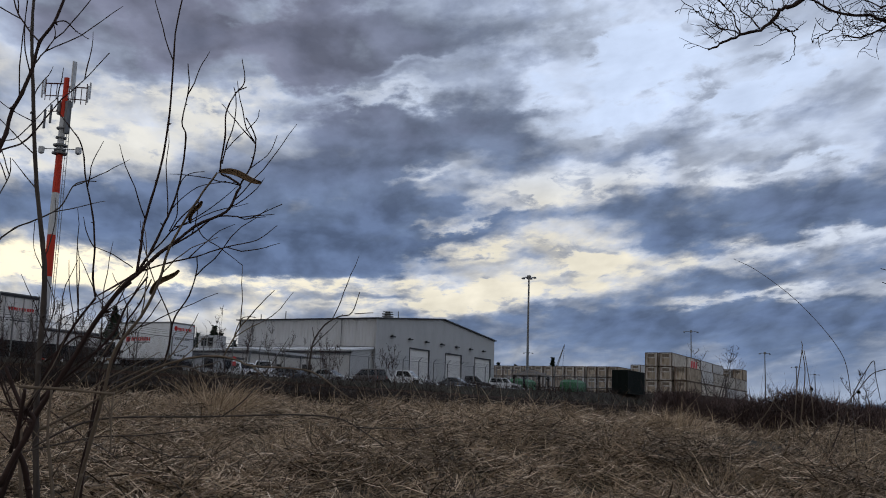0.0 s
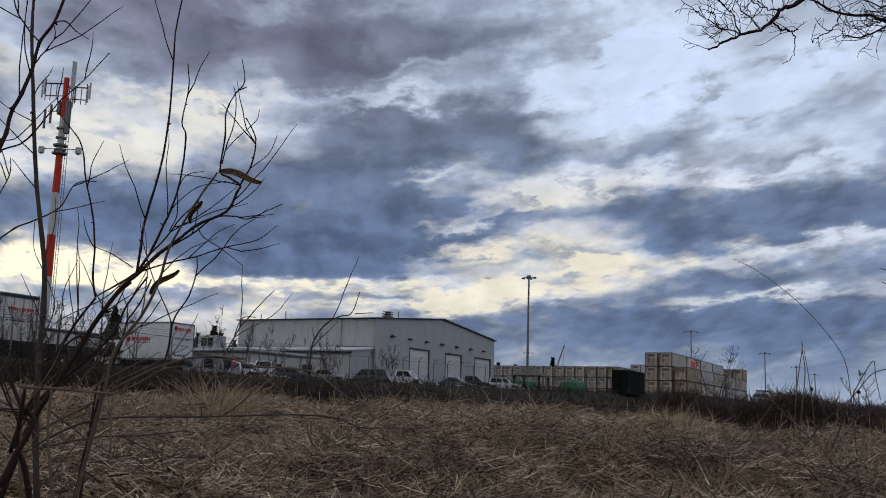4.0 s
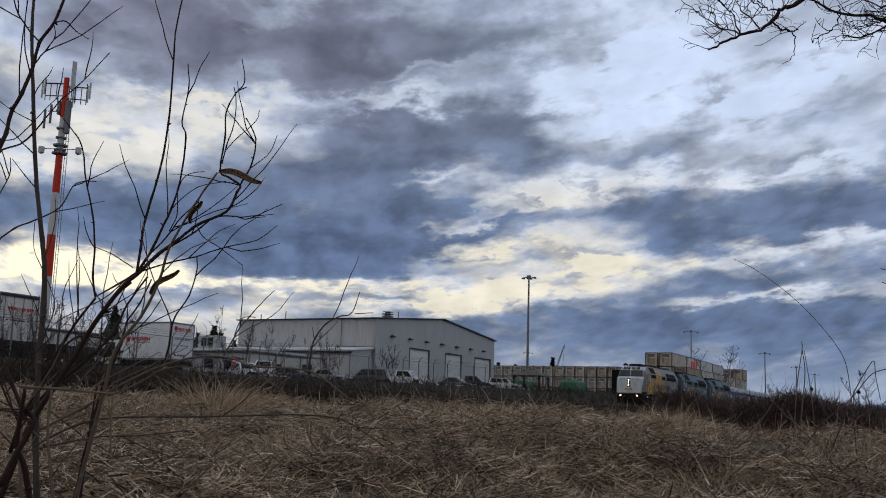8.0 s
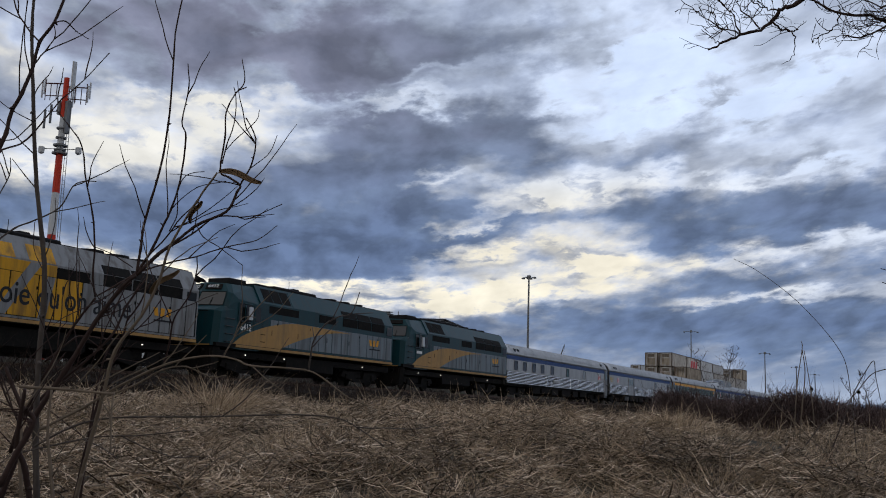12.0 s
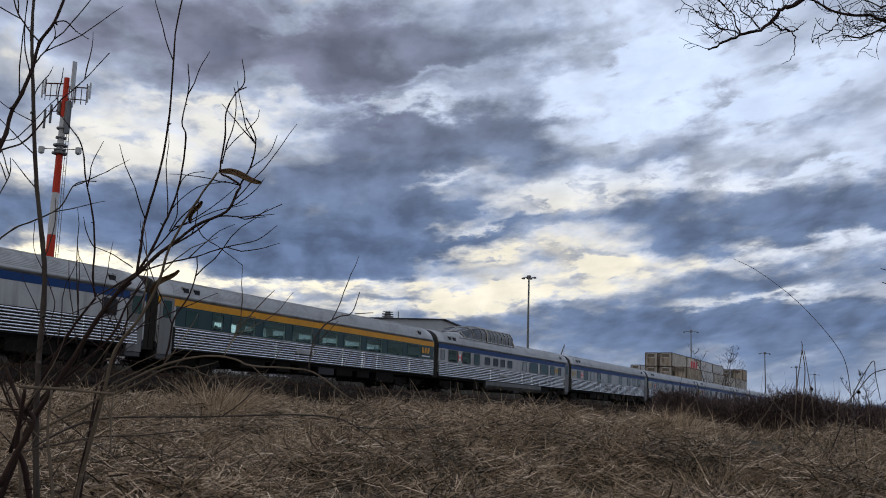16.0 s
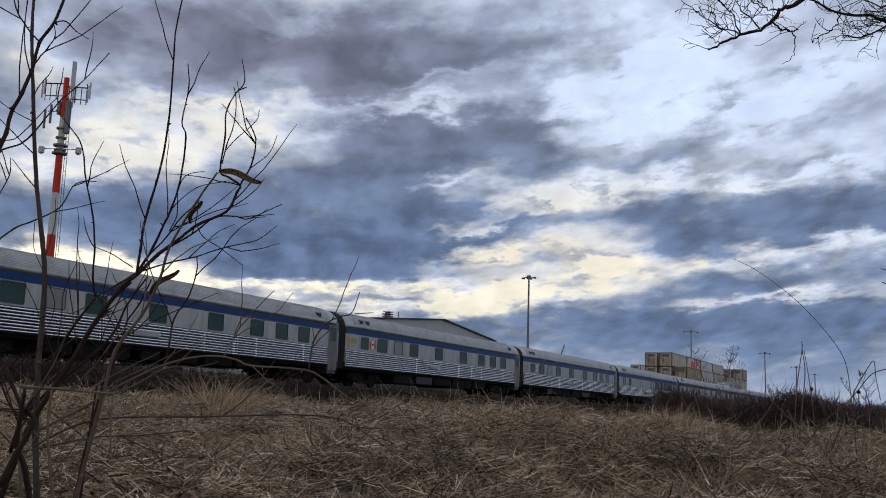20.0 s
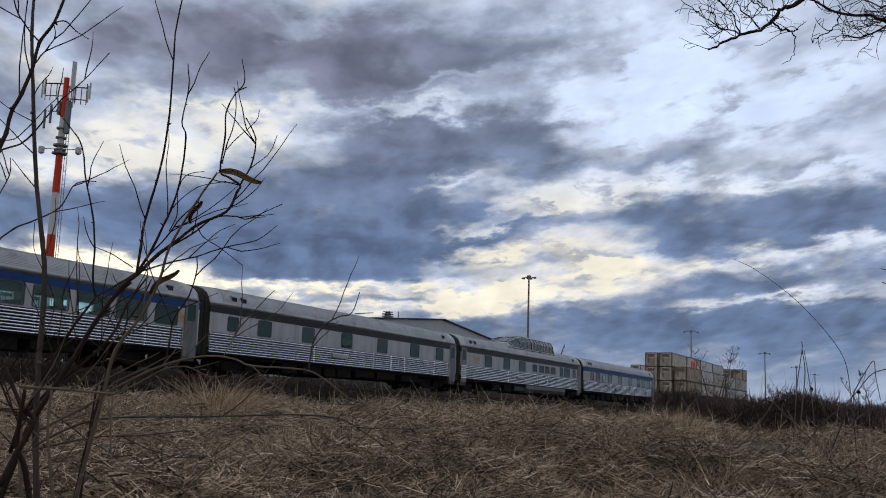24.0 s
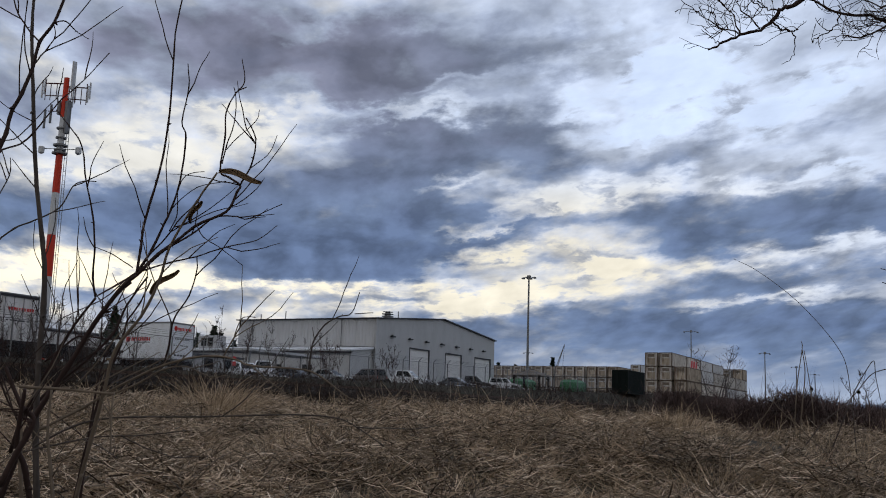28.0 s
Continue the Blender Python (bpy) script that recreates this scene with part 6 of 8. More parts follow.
def box_body(thing, w, ln, z0, z1, mat, axis_label=""):
    """A van body: its rear at y = 0 facing -Y, its length along +Y."""
    body = part("cargo_box", boxed(0, w, 0.0, ln, z0, z1, 0.03), mat, thing)
    for x in (-0.015, w - 0.065):
        part("corner_post", boxed(x, x + 0.08, -0.02, 0.06, z0, z1), M["galv"], body)
    for z in (z0 - 0.02, z1 - 0.09):
        part("edge_rail", boxed(-0.02, 0.03, 0.06, ln, z, z + 0.11), M["galv"], body)
        part("edge_rail", boxed(0.065, w - 0.065, -0.02, 0.05, z, z + 0.11), M["galv"], body)
    return body


def build_box_truck():
    t = empty("box_truck", pose(51.8, 47.0, 2.98), "white box truck with red lettering parked tail-on to the fence", "truck")
    body = box_body(t, 2.45, 4.75, 0.88, 3.46, M["white"])
    # red marks in place of the haulier's name: on the side and over the rear door
    bar_writing(body, 1.75, 3.55, 2.30, 0.24, -0.004, M["red"], 9, 3, axis="x")
    bar_writing(body, 1.75, 3.3, 2.07, 0.06, -0.004, M["letter"], 14, 4, axis="x")
    part("red_mark", boxed(-0.012, -0.004, 3.6, 3.95, 2.12, 2.45, 0), M["red"], body)
    board = part("sign_board", boxed(0.15, 2.3, -0.035, -0.022, 2.82, 3.30), M["white"], body, "white header board over the rear door")
    part("round_mark", tubed([(0.52, -0.045, 3.06), (0.52, -0.036, 3.06)], 0.17, 14), M["red"], board)
    bar_writing(board, 0.75, 2.15, 3.03, 0.20, -0.037, M["red"], 9, 6)
    part("underline", boxed(0.5, 2.1, -0.043, -0.036, 2.86, 2.89), M["letter"], board)
    door = part("roll_door", boxed(0.12, 2.33, -0.02, -0.003, 1.0, 2.78), M["white"], body, "ribbed white roll door")
    for k in range(8):
        part("door_slat", boxed(0.13, 2.32, -0.03, -0.021, 1.02 + k * 0.22, 1.20 + k * 0.22, 0.004), M["white"], door)
    bar_writing(door, 0.5, 2.0, 2.35, 0.10, -0.034, M["letter"], 9, 8)
    bar_writing(door, 0.4, 1.9, 1.9, 0.06, -0.034, M["letter"], 7, 9)
    bar_writing(door, 0.5, 1.7, 1.22, 0.12, -0.034, M["letter"], 4, 10)
    for x in (0.1, 2.3):
        part("marker_lamp", boxed(x, x + 0.08, -0.05, -0.02, 3.32, 3.38), M["red"], body)
    part("ladder_rail", tubed([(2.52, -0.05, 1.0), (2.62, -0.05, 1.0), (2.62, -0.05, 3.3), (2.52, -0.05, 3.3)], 0.02, 4), M["galv"], body)
    part("chassis", boxed(0.6, 1.85, 0.1, 7.2, 0.5, 0.88), M["black"], t)
    part("bumper", boxed(0.2, 2.25, -0.18, -0.05, 0.45, 0.62), M["black"], t)
    cab = part("cab", hull([(x, y, z) for x in (0.2, 2.25) for y, z in ((4.95, 0.6), (4.95, 2.3), (5.9, 2.25), (6.5, 1.55), (7.5, 1.35), (7.6, 0.6))]), M["white"], t)
    part("cab_window", boxed(0.185, 0.199, 5.15, 6.1, 1.55, 2.1), M["glass_dark"], cab)
    for y in (1.2, 6.6):
        for x in (0.25, 2.2):
            wh = part("tyre", tubed([(x - 0.15, y, 0.42), (x + 0.15, y, 0.42)], 0.42, 14), M["tyre"], t)
            part("rim", tubed([(x - 0.17, y, 0.42), (x + 0.17, y, 0.42)], 0.24, 10), M["galv"], wh)


def build_trailer(name, label, x, y, w, ln, z0, z1, lettered):
    t = empty(name, pose(x, y, yard_z(x)), label, "trailer")
    body = box_body(t, w, ln, z0, z1, M["white_old"])
    for s in (0, 1):
        d = part("rear_door", boxed(0.1 + s * (w / 2 - 0.1), w / 2 - 0.02 + s * (w / 2 - 0.1), -0.03, -0.003, z0 + 0.12, z1 - 0.35, 0.008), M["white_old"], body)
        for u in (0.25, 0.85):
            part("lock_rod", tubed([(0.1 + s * (w / 2 - 0.1) + u, -0.05, z0 + 0.05), (0.1 + s * (w / 2 - 0.1) + u, -0.05, z1 - 0.2)], 0.02, 5), M["galv"], d)
    if lettered:
        bar_writing(body, 0.6, w - 0.3, z1 - 0.85, 0.17, -0.036, M["red"], 10, 12)
        bar_writing(body, 0.5, w - 0.5, z1 - 1.5, 0.08, -0.036, M["letter"], 6, 13)
    part("header_rail", boxed(0.05, w - 0.05, -0.05, -0.021, z1 - 0.20, z1 - 0.05), M["roof_trim"], body)
    part("chassis", boxed(0.5, w - 0.5, 0.3, ln - 0.5, z0 - 0.35, z0 - 0.02), M["black"], t)
    part("under_run_bar", boxed(0.3, w - 0.3, -0.02, 0.1, 0.45, 0.6), M["black"], t)
    for yy in (1.0, 2.2):
        for xx in (0.3, w - 0.3):
            part("tyre", tubed([(xx - 0.2, yy, 0.5), (xx + 0.2, yy, 0.5)], 0.5, 14), M["tyre"], t)
    for xx in (0.5, w - 0.5):
        part("landing_leg", boxed(xx - 0.06, xx + 0.06, ln - 2.0, ln - 1.88, 0.0, z0 - 0.02), M["black"], t)


M["white_old"] = mat_std("grimy_white_trailer_paint", (0.72, 0.72, 0.72), 0.55, var=0.15, scale=1.2, dirt=(0.30, 0.25, 0.21), dirt_amount=0.55, streak=2.2)
build_box_truck()
build_trailer("semi_trailer", "grimy white trailer with barred rear doors and worn writing", 37.3, 46.3, 2.7, 9.0, 1.0, 3.75, True)
build_trailer("semi_trailer", "low white trailer parked with its long side along the fence", 43.2, 49.6, 4.9, 2.5, 0.95, 2.32, False)


def build_flatbed():
    t = empty("flatbed_trailer", pose(31.5, 44.5, yard_z(40)), "dark empty flatbed trailer behind the fence with a lit lamp", "trailer")
    deck = part("deck", boxed(0, 13.6, 0, 1.5, 0.86, 1.02, 0.02), M["black"], t)
    for k in range(12):
        part("stake_pocket", boxed(0.5 + k * 1.12, 0.62 + k * 1.12, -0.05, -0.003, 0.84, 1.0), M["roof_trim"], deck)
    part("frame_beam", boxed(0.3, 13.2, 0.45, 0.6, 0.6, 0.86), M["black"], t)
    part("frame_beam", boxed(0.3, 13.2, 0.9, 1.05, 0.6, 0.86), M["black"], t)
    part("headboard", boxed(0.0, 0.08, 0.0, 1.5, 1.02, 1.5, 0.01), M["black"], t)
    for x in (9.6, 10.8, 2.2):
        for y in (0.12, 1.38):
            part("tyre", tubed([(x, y - 0.12, 0.48), (x, y + 0.12, 0.48)], 0.48, 14), M["tyre"], t)
    lamp = part("work_lamp", boxed(11.75, 11.95, 0.1, 0.25, 1.02, 1.24, 0.02), M["black"], t)
    part("lens", tubed([(11.85, 0.085, 1.14), (11.85, 0.099, 1.14)], 0.075, 12), M["marker"], lamp, "lit white lamp")


build_flatbed()


def build_shed():
    s = empty("low_shed", pose(69.0, 62.0, yard_z(70)), "low pale shed with a dark flat roof", "shed")
    part("wall", boxed(0, 9.5, 0, 5, 0, 2.15, 0.02), M["wall_metal"], s)
    part("roof", boxed(-0.3, 9.8, -0.4, 5.3, 2.15, 2.35, 0.03), M["roof_trim"], s)
    for x in (1.2, 4.2, 7.2):
        w = part("window", boxed(x, x + 1.3, -0.03, -0.003, 1.1, 2.0), M["roof_trim"], s)
        part("pane", boxed(x + 0.07, x + 1.23, -0.045, -0.031, 1.17, 1.93), M["glass_dark"], w)
    sign = empty("sign_board", pose(65.3, 52.2, yard_z(65)), "small red sign board on a post", "sign")
    part("post", tubed([(0, 0, 0), (0, 0, 1.4)], 0.04, 6), M["galv"], sign)
    part("panel", boxed(-0.3, 0.3, -0.04, -0.02, 1.0, 1.75, 0.005), M["red"], sign)
    part("mark", boxed(-0.22, 0.18, -0.046, -0.041, 1.35, 1.6), M["letter_white"], sign)
    lot = empty("flat_canopy", pose(80, 62, yard_z(82)), "flat-roofed open canopy beside the annex", "canopy")
    part("roof", boxed(0, 14, 0, 3.5, 3.0, 3.25, 0.02), M["wall_metal"], lot)
    for x in (0.2, 4.7, 9.2, 13.7):
        part("post", boxed(x, x + 0.15, 0.1, 0.25, 0, 3.0), M["galv"], lot)
    # a green tarpaulin stack by the far fence and a pavilion
    g = empty("pavilion", pose(141.3, 55.7, yard_z(141) - 1.2), "open pavilion with a hipped brown roof on posts", "pavilion")
    part("roof", hull([(u * 2.4, v * 2.4, 3.62) for u in (-1, 1) for v in (-1, 1)] + [(u * 2.5, v * 2.5, 3.5) for u in (-1, 1) for v in (-1, 1)] + [(-0.3, 0, 4.5), (0.3, 0, 4.5)]), M["pav_roof"], g)
    part("cap", boxed(-0.4, 0.4, -0.25, 0.25, 4.44, 4.58, 0.03), M["pav_roof"], g)
    for x in (-2.0, 2.0):
        for y in (-2.0, 2.0):
            part("post", boxed(x - 0.14, x + 0.14, y - 0.14, y + 0.14, -0.2, 3.55), M["tie"], g)
            for u, v in ((-1 if x > 0 else 1, 0), (0, -1 if y > 0 else 1)):
                part("brace", tubed([(x, y, 2.9), (x + u * 0.6, y + v * 0.6, 3.5)], 0.07, 4), M["tie"], g)
    part("rail", boxed(-2.0, 2.0, -2.08, -2.0, 1.0, 1.1), M["tie"], g)
    for k, (x, y, w) in enumerate(((148, 60, 6.0), (150, 52, 5.0), (146.5, 64.5, 5.0))):
        t = empty("covered_stack", pose(x, y, yard_z(x) - 0.2), "stack of goods under a green tarpaulin", "stack", "covered stacks")
        part("tarpaulin", hull([(sx * w / 2, sy * 1.3, z) for sx in (-1, 1) for sy in (-1, 1) for z in (0, 1.7)] + [(sx * w / 2 * 0.8, sy * 0.8, 2.1) for sx in (-1, 1) for sy in (-1, 1)]), M["green"], t)
        part("pallet", boxed(-w / 2, w / 2, -1.35, 1.35, -0.15, 0.0), M["tie"], t)


M["pav_roof"] = mat_std("grey_shingle_roof", (0.15, 0.125, 0.10), 0.85, var=0.3, scale=2.0, bump=0.4)
build_shed()


# ------------------------------------------------------------------ tower, masts, signals
def build_tower():
    bx, by = 76.7, 87.9
    z0, z1 = 3.0, 37.3
    t = empty("cell_tower", pose(bx, by, 0), "tall red and white banded monopole tower with antennas", "tower")
    # band heights from the top
    bands = [(37.3, 34.6, "tower_red"), (34.6, 32.6, "tower_red"), (32.6, 28.3, "tower_white"), (28.3, 23.8, "tower_red"), (23.8, 19.0, "tower_white"), (19.0, 14.3, "tower_red"), (14.3, 8.2, "tower_white"), (8.2, 3.0, "tower_red")]
    def rad(z):
        return 0.30 + 0.30 * (z1 - z) / (z1 - z0)
    for a, b, mat in bands:
        part("pole_section", tubed([(0, 0, b), (0, 0, a)], [rad(b), rad(a)], 14), M[mat], t, smooth=False)
    # ladder up the side
    rgt = RT0 * 0.75
    lad = part("ladder", tube(tubed([(rgt.x, rgt.y, 4.5), (rgt.x * 0.72, rgt.y * 0.72, 34)], 0.035, 4), [(rgt.x * 1.35, rgt.y * 1.35, 4.5), (rgt.x * 1.1, rgt.y * 1.1, 34)], 0.035, 4), M["galv"], t)
    for k in range(58):
        z = 4.8 + k * 0.5
        f = (z - 4.5) / 29.5
        a, b = rgt * (1 - 0.28 * f), rgt * (1.35 - 0.25 * f)
        part("rung", tubed([(a.x, a.y, z), (b.x, b.y, z)], 0.022, 4), M["galv"], lad)
    # head frame: three arms in a triangle, with panel antennas
    for k, (ang, zc) in enumerate(((180, 35.9), (10, 35.6), (90, 35.8))):
        d = RT0 * math.cos(radians(ang)) + FWD0 * math.sin(radians(ang))
        out = d * 2.3
        arm = part("antenna_arm", tubed([(0, 0, zc + 0.7), (out.x, out.y, zc + 0.7)], 0.075, 6), M["tower_dark"], t, "dark steel antenna arm")
        part("lower_arm", tubed([(0, 0, zc - 0.75), (out.x, out.y, zc - 0.75)], 0.06, 6), M["tower_dark"], arm)
        for f in (0.45, 0.75, 1.0):
            part("upright", tubed([(out.x * f, out.y * f, zc - 1.3), (out.x * f, out.y * f, zc + (1.2 if f == 1.0 else 0.7))], 0.05, 5), M["tower_dark"], arm)
        p2 = d * 2.55
        for s in (-0.3, 0.3):
            q = p2 + FWD0 * s
            ant = part("panel_antenna", boxed(-0.09, 0.09, -0.07, 0.07, -1.0, 1.0, 0.02, Matrix.Translation((q.x, q.y, zc + 0.2 + s))), M["tower_white"], arm, "pale panel antenna")
    q = RT0 * 0.75
    part("panel_antenna", boxed(-0.28, 0.28, -0.12, 0.12, -1.7, 1.7, 0.05, Matrix.Translation((q.x, q.y, 37.6))), M["tower_white"], t, "tall pale panel antenna")
    q = RT0 * 0.45
    part("equipment_box", boxed(-0.35, 0.35, -0.25, 0.25, -1.9, 1.9, 0.05, Matrix.Translation((q.x, q.y, 32.6))), M["galv"], t)
    q = RT0 * -0.45
    part("equipment_box", boxed(-0.3, 0.3, -0.2, 0.2, -0.8, 0.8, 0.05, Matrix.Translation((q.x, q.y, 33.7))), M["galv"], t)
    q = RT0 * -1.75
    side = part("side_arm", tubed([(0, 0, 33.3), (q.x, q.y, 33.3)], 0.06, 5), M["tower_dark"], t)
    for s in (-0.35, 0.3):
        part("panel_antenna", boxed(-0.12, 0.12, -0.1, 0.1, -1.1, 1.1, 0.03, Matrix.Translation((q.x + RT0.x * s, q.y + RT0.y * s, 32.7 + s))), M["galv"], side)
    part("whip_antenna", tubed([(q.x * -0.35, q.y * -0.35, 37), (q.x * -0.35, q.y * -0.35, 39.4)], 0.035, 5), M["galv"], t)
    # collars and small dishes
    for z, w in ((28.3, 0.85), (29.2, 0.8), (30.1, 0.6), (31.2, 0.6), (28.7, 0.65)):
        part("collar", tubed([(0, 0, z), (0, 0, z + 0.18)], w, 12), M["galv"], t)
    for s in (-1, 1):
        q = RT0 * (2.1 * s)
        a = part("dish_arm", tubed([(0, 0, 28.9), (q.x, q.y, 28.9)], 0.05, 5), M["galv"], t)
        part("dish", tubed([(q.x, q.y, 28.3), (q.x, q.y, 28.45), (q.x, q.y, 29.1)], [0.15, 0.34, 0.34], 12), M["tower_white"], a, "small white drum antenna")


M["tower_dark"] = mat_std("dark_red_steel", (0.085, 0.035, 0.035), 0.6, 0.3, var=0.3)
build_tower()


def light_mast(x, y, z0, top, r, heads, arm, label, n_heads=4):
    t = empty("light_mast", pose(x, y, 0), label, "light mast", "yard light masts")
    part("pole", tubed([(0, 0, z0), (0, 0, top)], [r, r * 0.55], 10), M["galv"], t)
    part("base_plate", boxed(-r * 2, r * 2, -r * 2, r * 2, z0, z0 + 0.1), M["galv"], t)
    bar = part("cross_arm", tubed([(-RT0.x * arm, -RT0.y * arm, top), (RT0.x * arm, RT0.y * arm, top)], 0.06, 6), M["galv"], t)
    part("ring", tubed([(0, 0, top - 0.25), (0, 0, top + 0.35)], r * 1.5, 10), M["galv"], bar)
    for k in range(n_heads):
        f = -1 + 2 * k / (n_heads - 1)
        p = RT0 * arm * f
        part("lamp_head", boxed(-0.32, 0.32, -0.22, 0.22, -0.22, 0.02, 0.05, Matrix.Translation((p.x, p.y, top - 0.08 + 0.18 * (k % 2)))), M["galv"], bar, "grey floodlight head")


light_mast(152.6, 60.9, 4.3, 23.6, 0.24, 4, 0.95, "tall grey yard mast with four floodlights")
light_mast(253.0, 56.2, 5.5, 23.1, 0.2, 3, 1.7, "tall yard mast behind the stacked containers", 3)
light_mast(262.0, 39.5, 5.5, 18.2, 0.2, 2, 1.3, "yard mast beyond the stacked containers", 3)
light_mast(424.0, 51.7, 5.0, 23.2, 0.35, 2, 2.0, "far grey mast beyond the yard", 3)
light_mast(481.5, 50.7, 5.0, 22.9, 0.35, 2, 2.0, "far grey mast beyond the yard", 3)
light_mast(330.0, 131.5, 5.0, 22.6, 0.3, 2, 1.6, "far yard mast behind the container rank", 3)


def signal(x, y, top):
    s = empty("railway_signal", pose(x, y, 0), "black round railway signal on a post", "signal", "railway signals")
    part("post", tubed([(0, 0, 0.6), (0, 0, top + 0.4)], 0.07, 6), M["galv"], s)
    t = part("target", tubed([(-0.06, 0, top), (0.04, 0, top)], 0.27, 16), M["black"], s)
    part("hood", tubed([(-0.4, 0, top + 0.02), (-0.06, 0, top + 0.02)], 0.13, 10), M["black"], t)


signal(150.0, 16.3, 5.75)
signal(153.0, 10.3, 5.55)


# a leaning crane boom far behind the containers
def build_boom():
    b = empty("crane_boom", pose(0, 0, 0), "thin lattice crane boom leaning over the yard", "crane")
    base, tip = Vector((236, 86.5, 12.0)), Vector((236, 84.2, 18.6))
    for s in (-0.25, 0.25):
        part("chord", tubed([base + Vector((0, s, 0)), tip], 0.09, 5), M["galv"], b)
    for k in range(7):
        f = k / 7
        part("lacing", tubed([(base + Vector((0, -0.25, 0))).lerp(tip, f), (base + Vector((0, 0.25, 0))).lerp(tip, f + 0.1)], 0.05, 4), M["galv"], b)
    part("hoist_line", tubed([tip, tip + Vector((0, 0.5, -6.4))], 0.04, 4), M["black"], b)
    part("mast_foot", tubed([(236, 86.5, 4.5), (236, 86.5, 12.2)], 0.3, 8), M["galv"], b)


build_boom()


# ------------------------------------------------------------------ trees and saplings
def limb_points(rng, p, d, ln, n, wander, lift):
    pts = [Vector(p)]
    d = Vector(d).normalized()
    for k in range(n):
        d = (d + Vector((rng.gauss(0, wander), rng.gauss(0, wander), rng.gauss(0, wander) + lift))).normalized()
        pts.append(pts[-1] + d * ln / n)
    return pts, d


def bare_tree(name, label, base, height, seed, stems=1, spread=0.5, r0=0.05, mat="bark", twig_r=0.012, kids=9):
    """A leafless sapling: tapered stem, limbs and a haze of twigs."""
    rng = random.Random(seed)
    t = empty(name, pose(*base), label, "tree" if height > 3 else "bush")
    twigs = bmesh.new()
    for s in range(stems):
        d = Vector((rng.gauss(0, spread * 0.4), rng.gauss(0, spread * 0.4), 1))
        pts, _ = limb_points(rng, (rng.gauss(0, 0.1 * stems), rng.gauss(0, 0.1 * stems), -0.2), d, height * rng.uniform(0.8, 1.0), 8, 0.07, 0.04)
        trunk = part("trunk", tubed(pts, [max(twig_r, r0 * (1 - i / 8.3)) for i in range(9)], 6), M[mat], t)
        for k in range(kids):
            i = rng.randint(2, 7)
            a = rng.uniform(0, 6.28)
            d2 = Vector((math.cos(a) * spread * 1.5, math.sin(a) * spread * 1.5, 0.9))
            ln = height * rng.uniform(0.18, 0.4) * (1.15 - i / 9)
            q, e = limb_points(rng, pts[i], d2, ln, 5, 0.14, 0.08)
            part("limb", tubed(q, [max(twig_r, r0 * 0.45 * (1 - j / 5.5) * (1 - i / 12)) for j in range(6)], 5), M[mat], trunk)
            for j in range(7):
                b = rng.randint(1, 5)
                a2 = rng.uniform(0, 6.28)
                q2, _ = limb_points(rng, q[b], Vector((math.cos(a2), math.sin(a2), 0.7)), ln * rng.uniform(0.2, 0.5), 3, 0.2, 0.05)
                tube(twigs, q2, [twig_r, twig_r * 0.9, twig_r * 0.7, twig_r * 0.5], 3, False)
    tagged(part("twig_mass", twigs, M[mat], t), kind="stuff")
    return t


def conifer(base, height, width, seed, label="dark conifer standing behind the yard"):
    rng = np.random.default_rng(seed)
    t = empty("conifer", pose(*base), label, "tree", "conifers behind the yard")
    part("trunk", tubed([(0, 0, -0.3), (0, 0, height)], [height * 0.018 + 0.05, 0.02], 7), M["bark"], t)
    verts, faces = [], []
    n = 2200
    for k in range(n):
        f = rng.random() ** 0.8
        z = height * (0.06 + 0.94 * (1 - f))
        a = rng.random() * 6.283
        tier = 0.72 + 0.28 * math.sin(z * 26 / height + a * 2)
        r = width * 0.5 * f * tier * (0.35 + 0.65 * rng.random())
        c = np.array([r * math.cos(a), r * math.sin(a), z - 0.25 * r])
        s = height * 0.022 * (0.7 + 0.8 * rng.random())
        u = np.array([math.cos(a), math.sin(a), -0.45]) * s * 1.9
        v = np.array([-math.sin(a), math.cos(a), rng.normal(0, 0.5)]) * s * 0.55
        o = len(verts)
        verts += [(c - u - v * 0.6).tolist(), (c - u + v * 0.6).tolist(), (c + v).tolist(), (c + u).tolist(), (c - v).tolist()]
        faces += [(o, o + 1, o + 2, o + 4), (o + 4, o + 2, o + 3)]
    mesh_part("crown", quads(verts, faces), M["needle"], t)


conifer((59.0, 59.5, 3.2), 5.3, 5.6, 1, "dark narrow conifer beside the box truck")
conifer((60.6, 59.2, 3.2), 4.3, 4.6, 2, "dark narrow conifer beside the box truck")
for k, (x, y, h, w) in enumerate(((110.4, 92.0, 8.3, 5.6), (107.0, 92.0, 7.0, 5.2), (112.6, 92.5, 7.4, 5.0), (115.0, 92.0, 6.6, 5.0), (104.8, 93.0, 6.4, 4.6), (117.8, 95.0, 6.0, 4.5))):
    conifer((x, y, 3.6), h, w * 1.7, 10 + k)
for k, (rg, dp, h) in enumerate(((34.5, 300, 13.5), (30, 305, 10.5), (18, 300, 11.5), (22.8, 302, 10.5), (24, 310, 11.5), (27.6, 305, 10.0), (20.5, 312, 9.5), (37.5, 310, 10.5), (110, 420, 7), (100, 425, 6.5), (122, 430, 7))):
    p = away(rg, dp, 4.5)
    conifer(p, h, h * 0.55, 30 + k)

